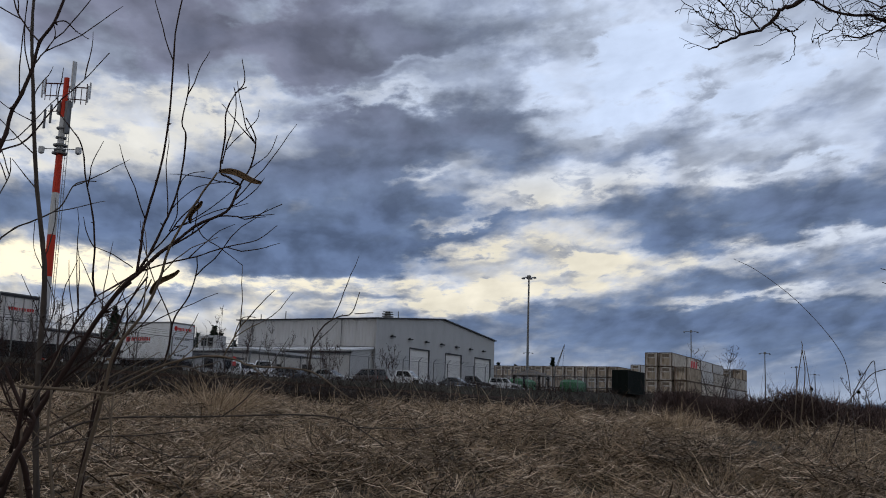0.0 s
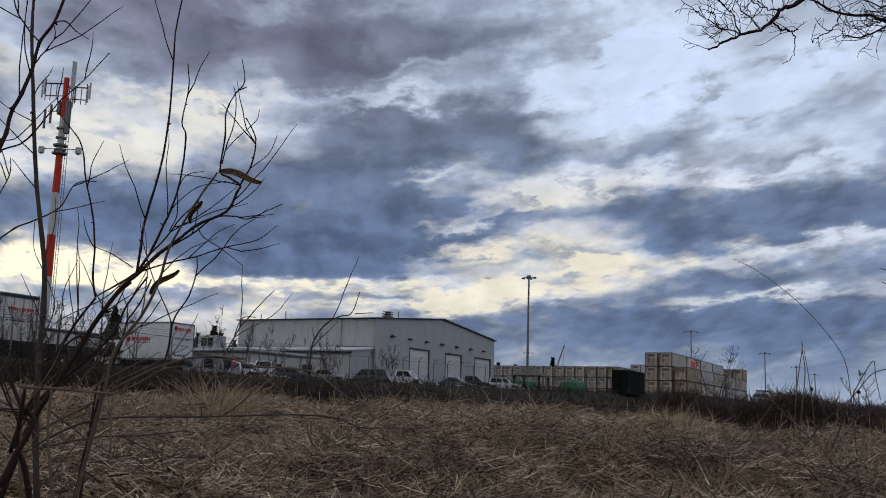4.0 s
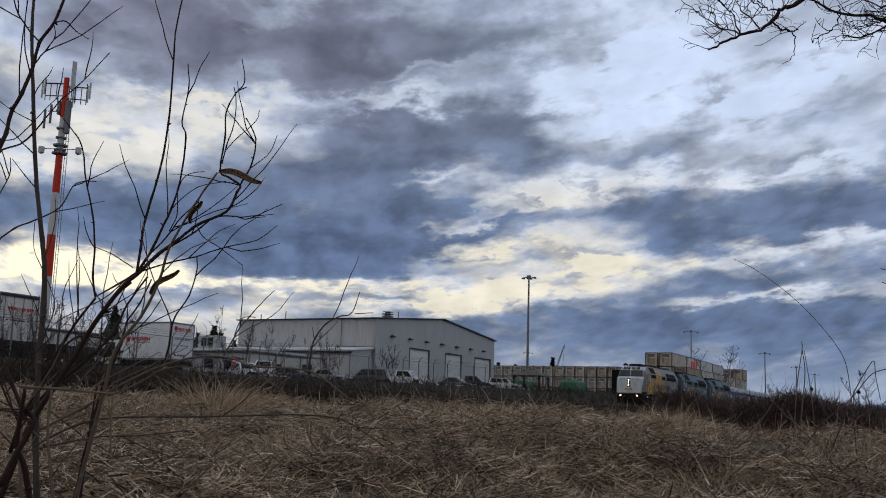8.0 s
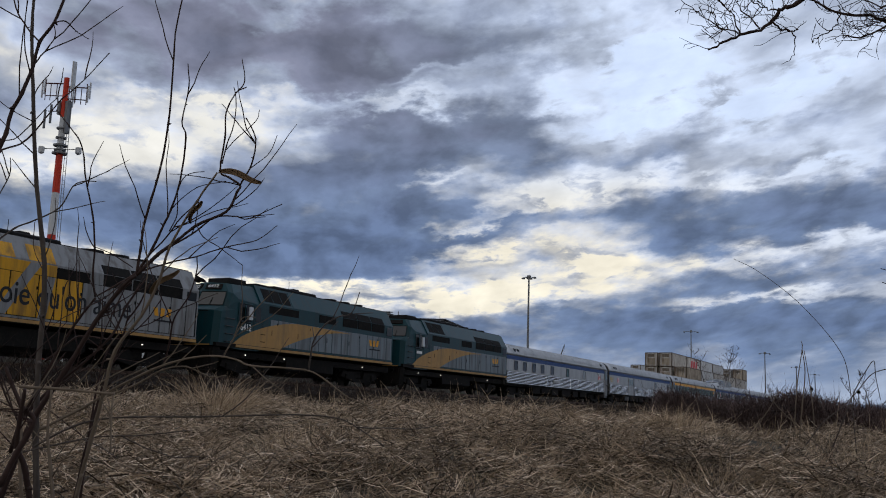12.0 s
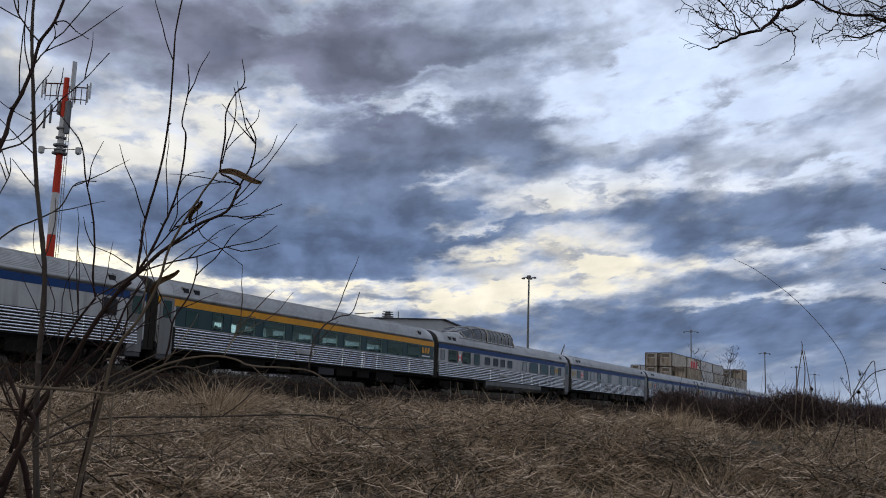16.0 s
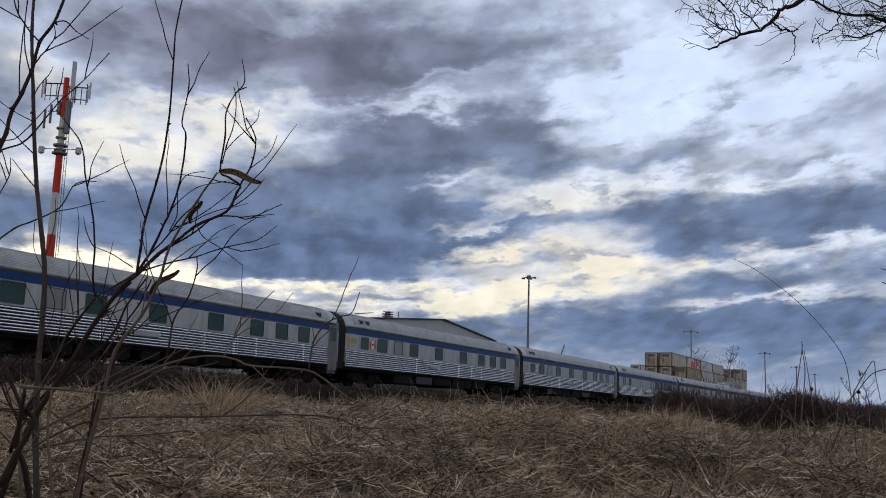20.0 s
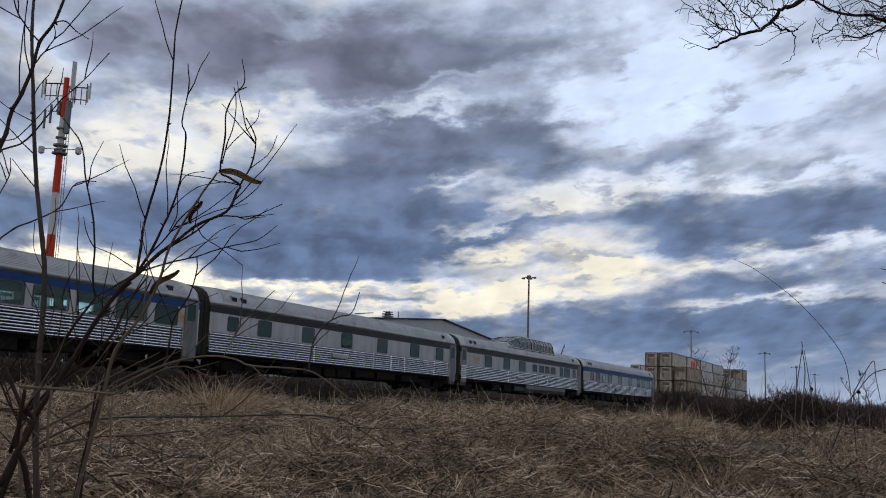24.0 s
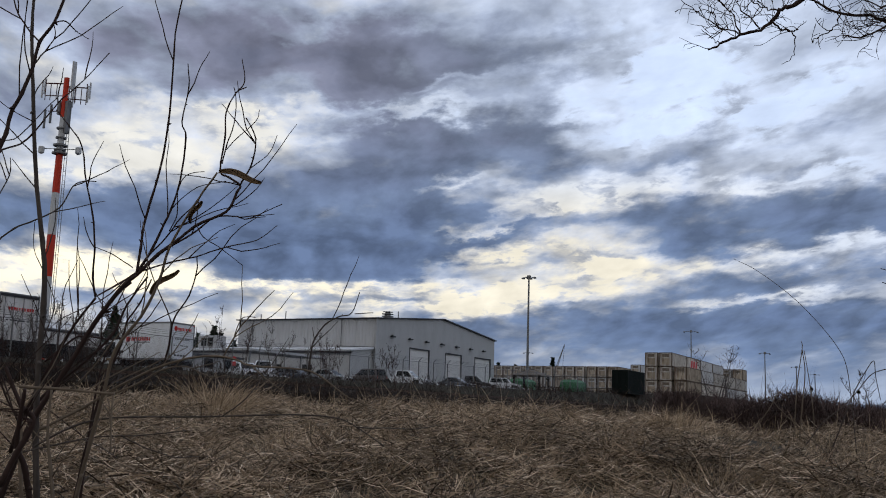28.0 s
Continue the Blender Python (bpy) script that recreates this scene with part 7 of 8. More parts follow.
bare_tree("sapling", "bare sapling growing beside the tower", (36.5, 39.4, 2.0), 5.0, 3, 3, 0.45, 0.03, "bark", 0.010)
bare_tree("sapling", "bare sapling before the trailers", (39.0, 40.5, 2.2), 4.4, 4, 3, 0.5, 0.03, "bark", 0.010)
for k, (x, y, h) in enumerate(((34.6, 39.5, 4.6), (31.5, 38.8, 4.0), (37.6, 40.0, 4.2), (41.5, 40.6, 4.4), (50.8, 40.4, 4.2), (60.5, 40.0, 4.6), (62.5, 40.6, 3.6), (70.5, 39.8, 4.0))):
    bare_tree("sapling", "slender bare sapling before the yard fence", (x, y, ground(x, y)), h, 60 + k, 3, 0.3, 0.022, "bark_red", 0.009, 10)
bare_tree("sapling", "bare sapling before the trailers", (33.5, 38.5, 1.8), 4.2, 14, 3, 0.5, 0.03, "bark", 0.010)
bare_tree("sapling", "slender bare sapling beside the box truck", (48.5, 41.0, 2.4), 5.2, 5, 2, 0.3, 0.025, "bark", 0.010, 7)
bare_tree("sapling", "slender bare sapling before the annex", (54.5, 40.0, 2.3), 5.0, 6, 3, 0.4, 0.025, "bark", 0.010)
bare_tree("sapling", "slender bare sapling before the annex", (57.5, 39.0, 2.1), 4.3, 7, 2, 0.4, 0.022, "bark", 0.010, 7)
bare_tree("sapling", "thin bare sapling before the parked cars", (66.0, 38.0, 2.1), 4.3, 8, 2, 0.3, 0.02, "bark", 0.010, 6)
bare_tree("bare_tree", "bare spreading tree before the stacked containers", (181.0, 36.0, 1.6), 14.5, 9, 6, 0.80, 0.13, "bark", 0.022, 10)
bare_tree("bare_tree", "thin bare tree at the far end of the thicket", (140.0, 8.0, 1.0), 8.5, 11, 2, 0.5, 0.10, "bark", 0.028)
bare_tree("bare_tree", "thin bare tree at the far end of the thicket", (128.0, 0.5, 1.0), 9.5, 12, 2, 0.5, 0.10, "bark", 0.028)
bare_tree("bare_tree", "thin bare tree at the far end of the thicket", (150.0, 21.0, 1.4), 6.5, 13, 2, 0.4, 0.07, "bark", 0.026, 6)


# ------------------------------------------------------------------ masses of twigs and grass
def ribbons(name, mat, label, category, base, d0, bend, ln, width, rng, droop=0.0):
    """Many blades at once: each a bent ribbon that narrows to its tip."""
    n = len(base)
    side = np.cross(d0, rng.normal(0, 1, (n, 3)))
    side /= np.linalg.norm(side, axis=1, keepdims=True) + 1e-9
    out = np.zeros((n, 7, 3))
    for k, t in enumerate((0.0, 0.38, 0.74, 1.0)):
        c = base + (d0 * t + bend * t * t) * ln[:, None]
        c[:, 2] -= droop * t ** 3 * ln
        w = width[:, None] * (1.0, 0.95, 0.7, 0)[k] * 0.5
        if k < 3:
            out[:, 2 * k], out[:, 2 * k + 1] = c - side * w, c + side * w
        else:
            out[:, 6] = c
    verts = out.reshape(-1, 3)
    o = (np.arange(n) * 7)[:, None]
    q = np.concatenate([o + (0, 1, 3, 2), o + (2, 3, 5, 4)], axis=0)
    tri = o + (4, 5, 6)
    me = bpy.data.meshes.new(name)
    me.vertices.add(len(verts))
    me.vertices.foreach_set("co", verts.ravel())
    loops = np.concatenate([q.ravel(), tri.ravel()])
    me.loops.add(len(loops))
    me.loops.foreach_set("vertex_index", loops.astype(np.int32))
    starts = np.concatenate([np.arange(len(q)) * 4, len(q) * 4 + np.arange(len(tri)) * 3])
    me.polygons.add(len(starts))
    me.polygons.foreach_set("loop_start", starts.astype(np.int32))
    me.update(calc_edges=True)
    me.validate()
    ob = mesh_part(name, me, mat)
    return tagged(ob, label, category, kind="stuff")


def ground_many(x, y):
    return np.array([ground(a, b) for a, b in zip(x, y)])


def build_grass():
    rng = np.random.default_rng(11)
    def polar(n, r0, r1, half=29.0):
        r = r0 * (r1 / r0) ** rng.random(n)
        a = np.radians(TH + rng.uniform(-half, half, n))
        return r, r * np.cos(a), r * np.sin(a)
    def field(x, y, s, k):
        return np.array([noise.noise((a * s, b * s, k)) for a, b in zip(x, y)])
    # matted, fallen blades: short, broken, criss-cross, heaped in mounds
    n = 215000
    r, x, y = polar(n, 2.9, 20.0)
    hollow = field(x, y, 1.9, 14.0)
    keep = (hollow + rng.normal(0, 0.05, n) > -0.42) | (rng.random(n) < 0.4)
    r, x, y = r[keep], x[keep], y[keep]
    n = len(x)
    z = ground_many(x, y)
    lie = field(x, y, 1.1, 9.0) * 4.0 + field(x, y, 3.4, 4.0) * 3.0 + rng.normal(0, 1.5, n)
    clump = np.clip(field(x, y, 1.1, 2.0) * 1.7 + field(x, y, 3.0, 6.0) * 1.4 + 0.25, 0, 1)
    up = rng.normal(0.10, 0.42, n)
    d = np.stack([np.cos(lie), np.sin(lie), up * (0.6 + 0.9 * clump)], 1)
    d /= np.linalg.norm(d, axis=1, keepdims=True)
    ln = rng.uniform(0.035, 0.15, n) * (0.85 + 0.3 * clump) * np.clip(0.8 + r / 30, 0.8, 1.4)
    lift = rng.random(n) * (0.02 + 0.20 * clump)
    bend = np.stack([rng.normal(0, 0.6, n), rng.normal(0, 0.6, n), rng.normal(-0.06, 0.32, n)], 1)
    # the dark ramp puts the shade deep between blades into this lower layer
    ribbons("grass_thatch", M["thatch"], "old thatch under the fallen grass, coloured dark for the shade between blades", "grass", np.stack([x, y, z + lift], 1), d, bend, ln, rng.uniform(0.0024, 0.0056, n) * (1 + r / 26), rng)
    # pale stalks fallen over it, in loose sheaves
    n = 135000
    r, x, y = polar(n, 2.9, 20.0)
    sheaf = field(x, y, 2.1, 31.0) + 0.5 * field(x, y, 5.0, 37.0)
    west = np.clip((np.degrees(np.arctan2(y, x)) - TH) / 24.0, -1, 1)      # more pale straw lies to one side
    keep = sheaf + 0.26 * west + rng.normal(0, 0.12, n) > -0.12
    r, x, y = r[keep], x[keep], y[keep]
    n = len(x)
    clump = np.clip(field(x, y, 1.1, 2.0) * 1.7 + field(x, y, 3.0, 6.0) * 1.4 + 0.25, 0, 1)
    lie = field(x, y, 1.6, 19.0) * 6.0 + rng.normal(0, 1.5, n)
    d = np.stack([np.cos(lie), np.sin(lie), rng.normal(0.14, 0.30, n)], 1)
    d /= np.linalg.norm(d, axis=1, keepdims=True)
    ln = rng.uniform(0.05, 0.20, n) * np.clip(0.7 + r / 26, 0.7, 1.3)
    bend = np.stack([rng.normal(0, 0.20, n), rng.normal(0, 0.20, n), rng.normal(-0.08, 0.16, n)], 1)
    ribbons("fallen_grass", M["straw"], "matted fallen dry grass covering the field", "grass", np.stack([x, y, ground_many(x, y) + 0.01 + (0.35 + 0.65 * rng.random(n)) * (0.025 + 0.19 * clump)], 1), d, bend, ln, rng.uniform(0.0022, 0.0048, n) * (1 + r / 24), rng)
    # tufts that still stand: blades that spread from a common foot
    m = 820
    r, x, y = polar(m, 4.2, 20.0)
    cx, cy, size = np.repeat(x, 42), np.repeat(y, 42), np.repeat(rng.uniform(0.4, 1.0, m) ** 1.6 * np.clip(0.45 + r / 16, 0.5, 1.2), 42)
    n = len(cx)
    r = np.hypot(cx, cy)
    a = rng.uniform(0, 6.283, n)
    off = np.abs(rng.normal(0, 0.09, n)) * (0.6 + size)
    x, y = cx + np.cos(a) * off, cy + np.sin(a) * off
    lean = np.abs(rng.normal(0.22, 0.35, n))
    d = np.stack([np.cos(a) * lean, np.sin(a) * lean, np.ones(n)], 1)
    d /= np.linalg.norm(d, axis=1, keepdims=True)
    ln = rng.uniform(0.10, 0.40, n) * size
    bend = np.stack([np.cos(a) * 0.35 + rng.normal(0, 0.25, n), np.sin(a) * 0.35 + rng.normal(0, 0.25, n), -0.3 * rng.random(n)], 1)
    ribbons("standing_grass", M["straw_tall"], "standing tufts of dry grass on the rise", "grass", np.stack([x, y, ground_many(x, y)], 1), d, bend, ln, rng.uniform(0.0020, 0.0042, n) * (1 + r / 22), rng)
    # the large tufts along the crest
    for px, r0, hi in ((39.5, 10.6, 0.62), (38.7, 11.0, 0.56), (41.6, 11.2, 0.34), (22.9, 12.0, 0.36), (18.5, 11.6, 0.34), (14.0, 10.8, 0.38), (12.8, 11.4, 0.32), (27.3, 12.2, 0.34), (49.0, 10.5, 0.34), (46.0, 12.0, 0.36), (8.5, 9.5, 0.34), (36.5, 12.0, 0.34), (25.0, 11.0, 0.30)):
        n = 330
        a = rng.uniform(0, 6.283, n)
        off = np.abs(rng.normal(0, 0.16, n))
        x = r0 * math.cos(radians(px)) + np.cos(a) * off
        y = r0 * math.sin(radians(px)) + np.sin(a) * off
        lean = np.abs(rng.normal(0.20, 0.42, n))
        a = a + rng.normal(0, 0.6, n)
        d = np.stack([np.cos(a) * lean, np.sin(a) * lean, np.ones(n)], 1)
        d /= np.linalg.norm(d, axis=1, keepdims=True)
        bend = np.stack([np.cos(a) * 0.35 + rng.normal(0, 0.25, n), np.sin(a) * 0.35 + rng.normal(0, 0.25, n), -0.35 * rng.random(n)], 1)
        ribbons("grass_tuft", M["straw_tall"], "large tuft of dry grass on the crest of the rise", "grass", np.stack([x, y, ground_many(x, y) - 0.03], 1), d, bend, rng.uniform(0.35, 1.1, n) * hi, rng.uniform(0.0028, 0.005, n) * 1.2, rng)
    # single tall stalks
    n = 500
    r, x, y = polar(n, 8.5, 20.0)
    d = np.stack([rng.normal(0, 0.25, n), rng.normal(0, 0.25, n), np.ones(n)], 1)
    d /= np.linalg.norm(d, axis=1, keepdims=True)
    bend = np.stack([rng.normal(0, 0.3, n), rng.normal(0, 0.3, n), -0.1 * rng.random(n)], 1)
    ribbons("tall_stalks", M["straw_tall"], "thin tall dry stalks standing out of the grass", "grass", np.stack([x, y, ground_many(x, y)], 1), d, bend, rng.uniform(0.3, 0.62, n), rng.uniform(0.003, 0.005, n) * (1 + r / 24), rng)


def build_brambles():
    rng = np.random.default_rng(21)
    def mass(name, label, n, xs, ys, h0, h1, w, lean=0.6):
        x = xs[0] + (xs[1] - xs[0]) * rng.random(n) ** 1.5
        y = rng.uniform(ys[0], ys[1], n)
        if callable(h1):
            h = np.array([h1(a, b) for a, b in zip(x, y)]) * rng.uniform(0.45, 1.0, n)
        else:
            h = rng.uniform(h0, h1, n)
        patch = np.array([noise.noise((a * 0.16, b * 0.3, 4)) for a, b in zip(x, y)])
        h = h * np.clip(0.85 + 0.9 * patch, 0.35, 1.5)
        a = rng.uniform(0, 6.283, n)
        l = np.abs(rng.normal(0, lean, n))
        d = np.stack([np.cos(a) * l, np.sin(a) * l, np.ones(n)], 1)
        d /= np.linalg.norm(d, axis=1, keepdims=True)
        bend = np.stack([np.cos(a) * 0.5 * rng.random(n), np.sin(a) * 0.5 * rng.random(n), -0.35 * rng.random(n)], 1)
        ribbons(name, M["bramble"], label, "brush", np.stack([x, y, ground_many(x, y) - 0.05], 1), d, bend, h * 1.25, w * rng.uniform(0.6, 1.3, n) * (1 + x / 120), rng)
    mass("bank_brambles", "dark leafless brambles along the foot of the rail bank", 34000, (8, 200), (19.5, 28.2), 0.6, lambda x, y: 0.85 + 0.75 * smooth(60, 15, x), 0.016)
    mass("far_bank_brambles", "dark leafless brush on the bank below the yard fence", 16000, (14, 190), (34.0, 43.2), 0.5, 1.15, 0.018)
    # the thicket at the field's edge, thickest along its near side
    n = 190000
    r = 25.0 + 85.0 * rng.random(n) ** 1.8
    az = np.radians(rng.uniform(-1.5, 14.5, n))
    x, y = r * np.cos(az), r * np.sin(az)
    z = ground_many(x, y)
    rise = np.array([0.018 + 0.003 * smooth(2.0, 8.0, q) * smooth(14.5, 12.5, q) for q in np.degrees(az)])
    lump = np.array([noise.noise((p * 0.22, q * 0.5, 4)) + 0.5 * noise.noise((p * 0.8, q * 1.4, 9)) for p, q in zip(x, y)])
    top = 0.98 * np.clip(1.0 + np.minimum(r, 60) * rise - z, 0.3, 2.6) * np.clip(0.98 + 0.42 * lump, 0.55, 1.35)
    # a haze of short forked twigs, and fewer long canes that stand out of it
    cane = rng.random(n) < 0.025
    foot = np.where(cane, -0.05, rng.random(n) ** 0.8 * top * 0.88)
    ln = np.where(cane, top * rng.uniform(0.6, 1.2, n), rng.uniform(0.10, 0.36, n))
    a = rng.uniform(0, 6.283, n)
    l = np.abs(rng.normal(0, 0.9, n))
    d = np.stack([np.cos(a) * l, np.sin(a) * l, np.where(cane, 1.0, rng.normal(0.7, 0.5, n))], 1)
    d /= np.linalg.norm(d, axis=1, keepdims=True)
    bend = np.stack([rng.normal(0, 0.35, n), rng.normal(0, 0.35, n), rng.normal(0.0, 0.25, n)], 1)
    ribbons("thicket", M["thicket"], "brown leafless thicket at the edge of the field", "brush", np.stack([x, y, z + foot], 1), d, bend, ln, 0.009 * rng.uniform(0.6, 1.4, n) * (1 + r / 70), rng)


build_grass()
build_brambles()


# patches of old snow by the fence
def build_snow():
    rng = random.Random(8)
    verts, faces = [], []
    for k in range(70):
        x = rng.choice((rng.uniform(57.5, 60.5), rng.uniform(84, 108), rng.uniform(92, 112)))
        y = rng.uniform(42.6, 44.8)
        z = ground(x, y)
        r, h = rng.uniform(0.15, 0.55), rng.uniform(0.05, 0.2)
        o = len(verts)
        verts.append((x, y, z + h))
        for i in range(9):
            a = i * 6.283 / 9
            rr = r * rng.uniform(0.7, 1.3)
            verts.append((x + math.cos(a) * rr, y + math.sin(a) * rr * 0.6, z - 0.03))
        faces += [(o, o + 1 + i, o + 1 + (i + 1) % 9) for i in range(9)]
    tagged(mesh_part("snow_patches", quads(verts, faces), M["snow"], smooth=True), "scattered lumps of old snow along the fence", "snow", kind="stuff")


build_snow()


# ------------------------------------------------------------------ the near shrub, the bent stalks and the overhanging branch
RIGHT3 = STAND.to_3x3() @ Vector((1, 0, 0))
UP3 = STAND.to_3x3() @ Vector((0, 1, 0))


def spot(a, b, d):
    """A place d metres out, a and b hundredths of that to the right of and above the line of sight."""
    return EYE + (AIM + RIGHT3 * a * 0.01 + UP3 * b * 0.01) * d


def curve_through(pts, per=4):
    """A smooth line through points (Catmull-Rom)."""
    out = []
    p = [pts[0] * 2 - pts[1]] + list(pts) + [pts[-1] * 2 - pts[-2]]
    for i in range(1, len(p) - 2):
        for k in range(per):
            t = k / per
            out.append(0.5 * ((2 * p[i]) + (-p[i - 1] + p[i + 1]) * t + (2 * p[i - 1] - 5 * p[i] + 4 * p[i + 1] - p[i + 2]) * t * t + (-p[i - 1] + 3 * p[i] - 3 * p[i + 1] + p[i + 2]) * t ** 3))
    out.append(p[-2])
    return out


def build_shrub():
    shrub = empty("bare_shrub", Matrix.Translation(EYE * 0), "bare reddish-brown shrub with buds and two withered leaves", "shrub")
    rng = random.Random(17)

    def stem(mat, depth, r0, r1, pts):
        """One stem from its thick end (r0, millimetres) to its tip."""
        drift = rng.uniform(-0.10, 0.10)
        n = len(pts) - 1
        line = curve_through([spot(a, b, depth + drift * i / n) for i, (a, b) in enumerate(pts)])
        m = len(line) - 1
        rad = []
        for i in range(m + 1):
            r = r0 + (r1 - r0) * i / m
            r *= 0.66 * (1.18 if i % 8 == 4 else rng.uniform(0.95, 1.05))     # swollen nodes
            rad.append(r * 0.001)
        bm = tubed([p + Vector([rng.gauss(0, 0.00025) for _ in range(3)]) for p in line], rad, 7)
        for i in range(2, m, 3):                                                    # buds
            d = Vector([rng.gauss(0, 1) for _ in range(3)]).normalized()
            if rng.random() < 0.35:
                tube(bm, [line[i], line[i] + d * rad[i] * 2.4, line[i] + d * rad[i] * 3.6], [rad[i] * 0.8, rad[i] * 0.6, rad[i] * 0.1], 5)
        ob = part("stem", bm, M[mat], shrub, smooth=True)
        for k in range(3 if r0 > 5 else 2 if r0 > 2.4 else 0):                       # side twigs
            i = rng.randint(m // 4, max(m // 4, m - 4))
            t = (line[i + 1] - line[i]).normalized()
            across = t.cross(AIM).normalized() * rng.choice((-1, 1))
            q, _ = limb_points(rng, line[i], t + across * rng.uniform(0.4, 0.9) + AIM * rng.uniform(-0.4, 0.4), rng.uniform(0.07, 0.26), 7, 0.10, 0.03)
            part("twig", tubed(q, [0.0015, 0.0014, 0.0014, 0.0012, 0.0012, 0.001, 0.0009, 0.0006], 5), M[mat], ob, smooth=True)

    stem("bark", 2.20, 10.8, 4.8, [(-41.4, -26.4), (-41.5, -18.4), (-41.2, -11.5), (-40.7, -5.7), (-40.6, -2.2), (-40.8, 0.6), (-41.4, 6.4), (-41.7, 12.7), (-41.8, 17.9), (-41.9, 21.9), (-41.6, 26.6)])
    stem("bark_red", 2.00, 7.7, 4.4, [(-48.6, 1.2), (-46.9, 7.0), (-45.2, 10.3), (-44.5, 11.9), (-44.0, 13.9), (-42.9, 15.9), (-41.8, 18.5), (-41.1, 21.1), (-39.6, 23.1), (-38.4, 26.1)])
    stem("bark_red", 2.00, 3.5, 1.4, [(-47.5, 8.1), (-45.4, 9.9), (-43.1, 10.7), (-41.7, 11.9), (-40.3, 13.6), (-38.8, 15.3), (-36.5, 17.3), (-34.0, 20.0)])
    stem("bark_red", 2.05, 2.2, 1.3, [(-47.5, 10.3), (-45.4, 11.0), (-43.7, 11.2), (-42.3, 12.4), (-40.3, 14.5), (-39.1, 15.6)])
    stem("bark_red", 2.00, 2.6, 2.2, [(-41.1, 21.1), (-42.0, 22.1), (-43.3, 24.0), (-43.9, 26.1)])
    stem("bark_red", 2.00, 2.2, 1.3, [(-39.6, 23.1), (-38.4, 23.2), (-37.4, 22.2), (-36.1, 21.4)])
    stem("bark_red", 2.05, 2.5, 1.3, [(-41.7, 18.8), (-40.3, 20.5), (-39.5, 21.7), (-39.7, 23.1)])
    stem("bark_red", 2.10, 1.6, 1.1, [(-41.8, 13.0), (-44.0, 14.2), (-45.7, 15.5)])
    stem("bark_red", 2.30, 3.8, 1.8, [(-35.4, -4.9), (-35.7, -2.8), (-35.5, 0.1), (-35.7, 3.5), (-36.4, 7.0), (-36.6, 9.3), (-37.0, 11.0), (-38.0, 12.4), (-39.4, 14.2)])
    stem("bark", 2.25, 3.2, 1.7, [(-46.3, 0.1), (-43.7, 2.1), (-41.7, 2.9), (-39.1, 4.2), (-37.7, 6.4), (-36.5, 6.9), (-35.3, 6.9)])
    stem("bark_red", 2.40, 2.0, 1.3, [(-40.8, -9.2), (-39.6, -6.0), (-40.0, -4.0), (-41.0, -1.7), (-41.7, 0.1), (-41.6, 2.8)])
    stem("bark_red", 2.20, 4.8, 2.2, [(-31.3, -2.8), (-30.8, 0.1), (-30.5, 2.4), (-29.7, 5.2), (-28.7, 8.7), (-28.0, 12.7), (-27.7, 15.6), (-27.4, 20.2), (-27.2, 22.5), (-26.4, 26.3)])
    stem("bark_red", 2.25, 4.9, 1.7, [(-31.5, -2.9), (-29.6, 0.1), (-28.5, 2.4), (-27.7, 4.1), (-26.8, 7.0), (-26.2, 11.3), (-26.6, 13.0), (-25.9, 16.5), (-26.0, 18.9)])
    stem("bark_red", 2.20, 6.0, 1.9, [(-31.3, -2.7), (-29.0, -0.5), (-26.7, 1.2), (-25.0, 2.5), (-22.1, 3.8), (-21.0, 5.8), (-20.7, 6.5), (-21.8, 7.3), (-22.7, 8.0), (-22.2, 11.6), (-22.1, 13.9), (-21.1, 15.9), (-20.0, 16.5)])
    stem("bark_red", 2.20, 3.1, 1.9, [(-20.7, 6.5), (-19.5, 8.7), (-19.1, 11.3), (-20.1, 13.4)])
    stem("bark_red", 2.20, 1.9, 1.2, [(-19.8, 8.1), (-19.0, 8.7), (-17.6, 9.9), (-16.9, 11.6)])
    stem("bark_red", 2.20, 2.4, 1.4, [(-22.5, 8.7), (-22.1, 10.4), (-21.3, 12.7), (-21.1, 15.0), (-21.3, 16.5)])
    stem("bark_red", 2.20, 2.2, 1.4, [(-21.0, 16.0), (-20.2, 17.1), (-20.5, 19.4)])
    stem("bark_red", 2.20, 1.6, 1.2, [(-22.1, 10.1), (-21.0, 11.3), (-19.1, 13.0), (-18.7, 14.2)])
    stem("bark_red", 2.25, 4.2, 1.5, [(-31.3, -2.8), (-28.5, -0.2), (-25.6, 1.5), (-23.3, 3.2), (-21.0, 3.3), (-19.8, 3.1), (-16.4, 4.6)])
    stem("bark_red", 2.25, 1.7, 1.2, [(-19.8, 3.1), (-18.1, 3.3)])
    stem("bark_red", 2.20, 3.1, 1.3, [(-31.2, -2.4), (-27.9, -1.4), (-25.3, -0.8), (-22.1, 0.2), (-19.0, 0.9), (-16.9, 2.4)])
    stem("bark_red", 2.20, 3.6, 1.7, [(-28.5, -12.0), (-27.9, -9.7), (-27.4, -7.1), (-25.9, -4.8), (-25.1, -2.2), (-25.1, -0.8)])
    stem("bark_red", 2.30, 2.0, 1.3, [(-27.9, 1.8), (-27.1, 3.5), (-27.0, 5.8), (-26.2, 7.5), (-24.3, 7.9)])
    stem("bark_red", 2.30, 2.0, 1.3, [(-27.7, 4.0), (-27.0, 4.8), (-25.0, 6.3), (-22.1, 6.9)])
    stem("bark_red", 2.25, 3.7, 1.7, [(-31.3, -2.7), (-30.1, -0.8), (-28.2, 1.2), (-26.7, 3.2), (-24.9, 4.8)])
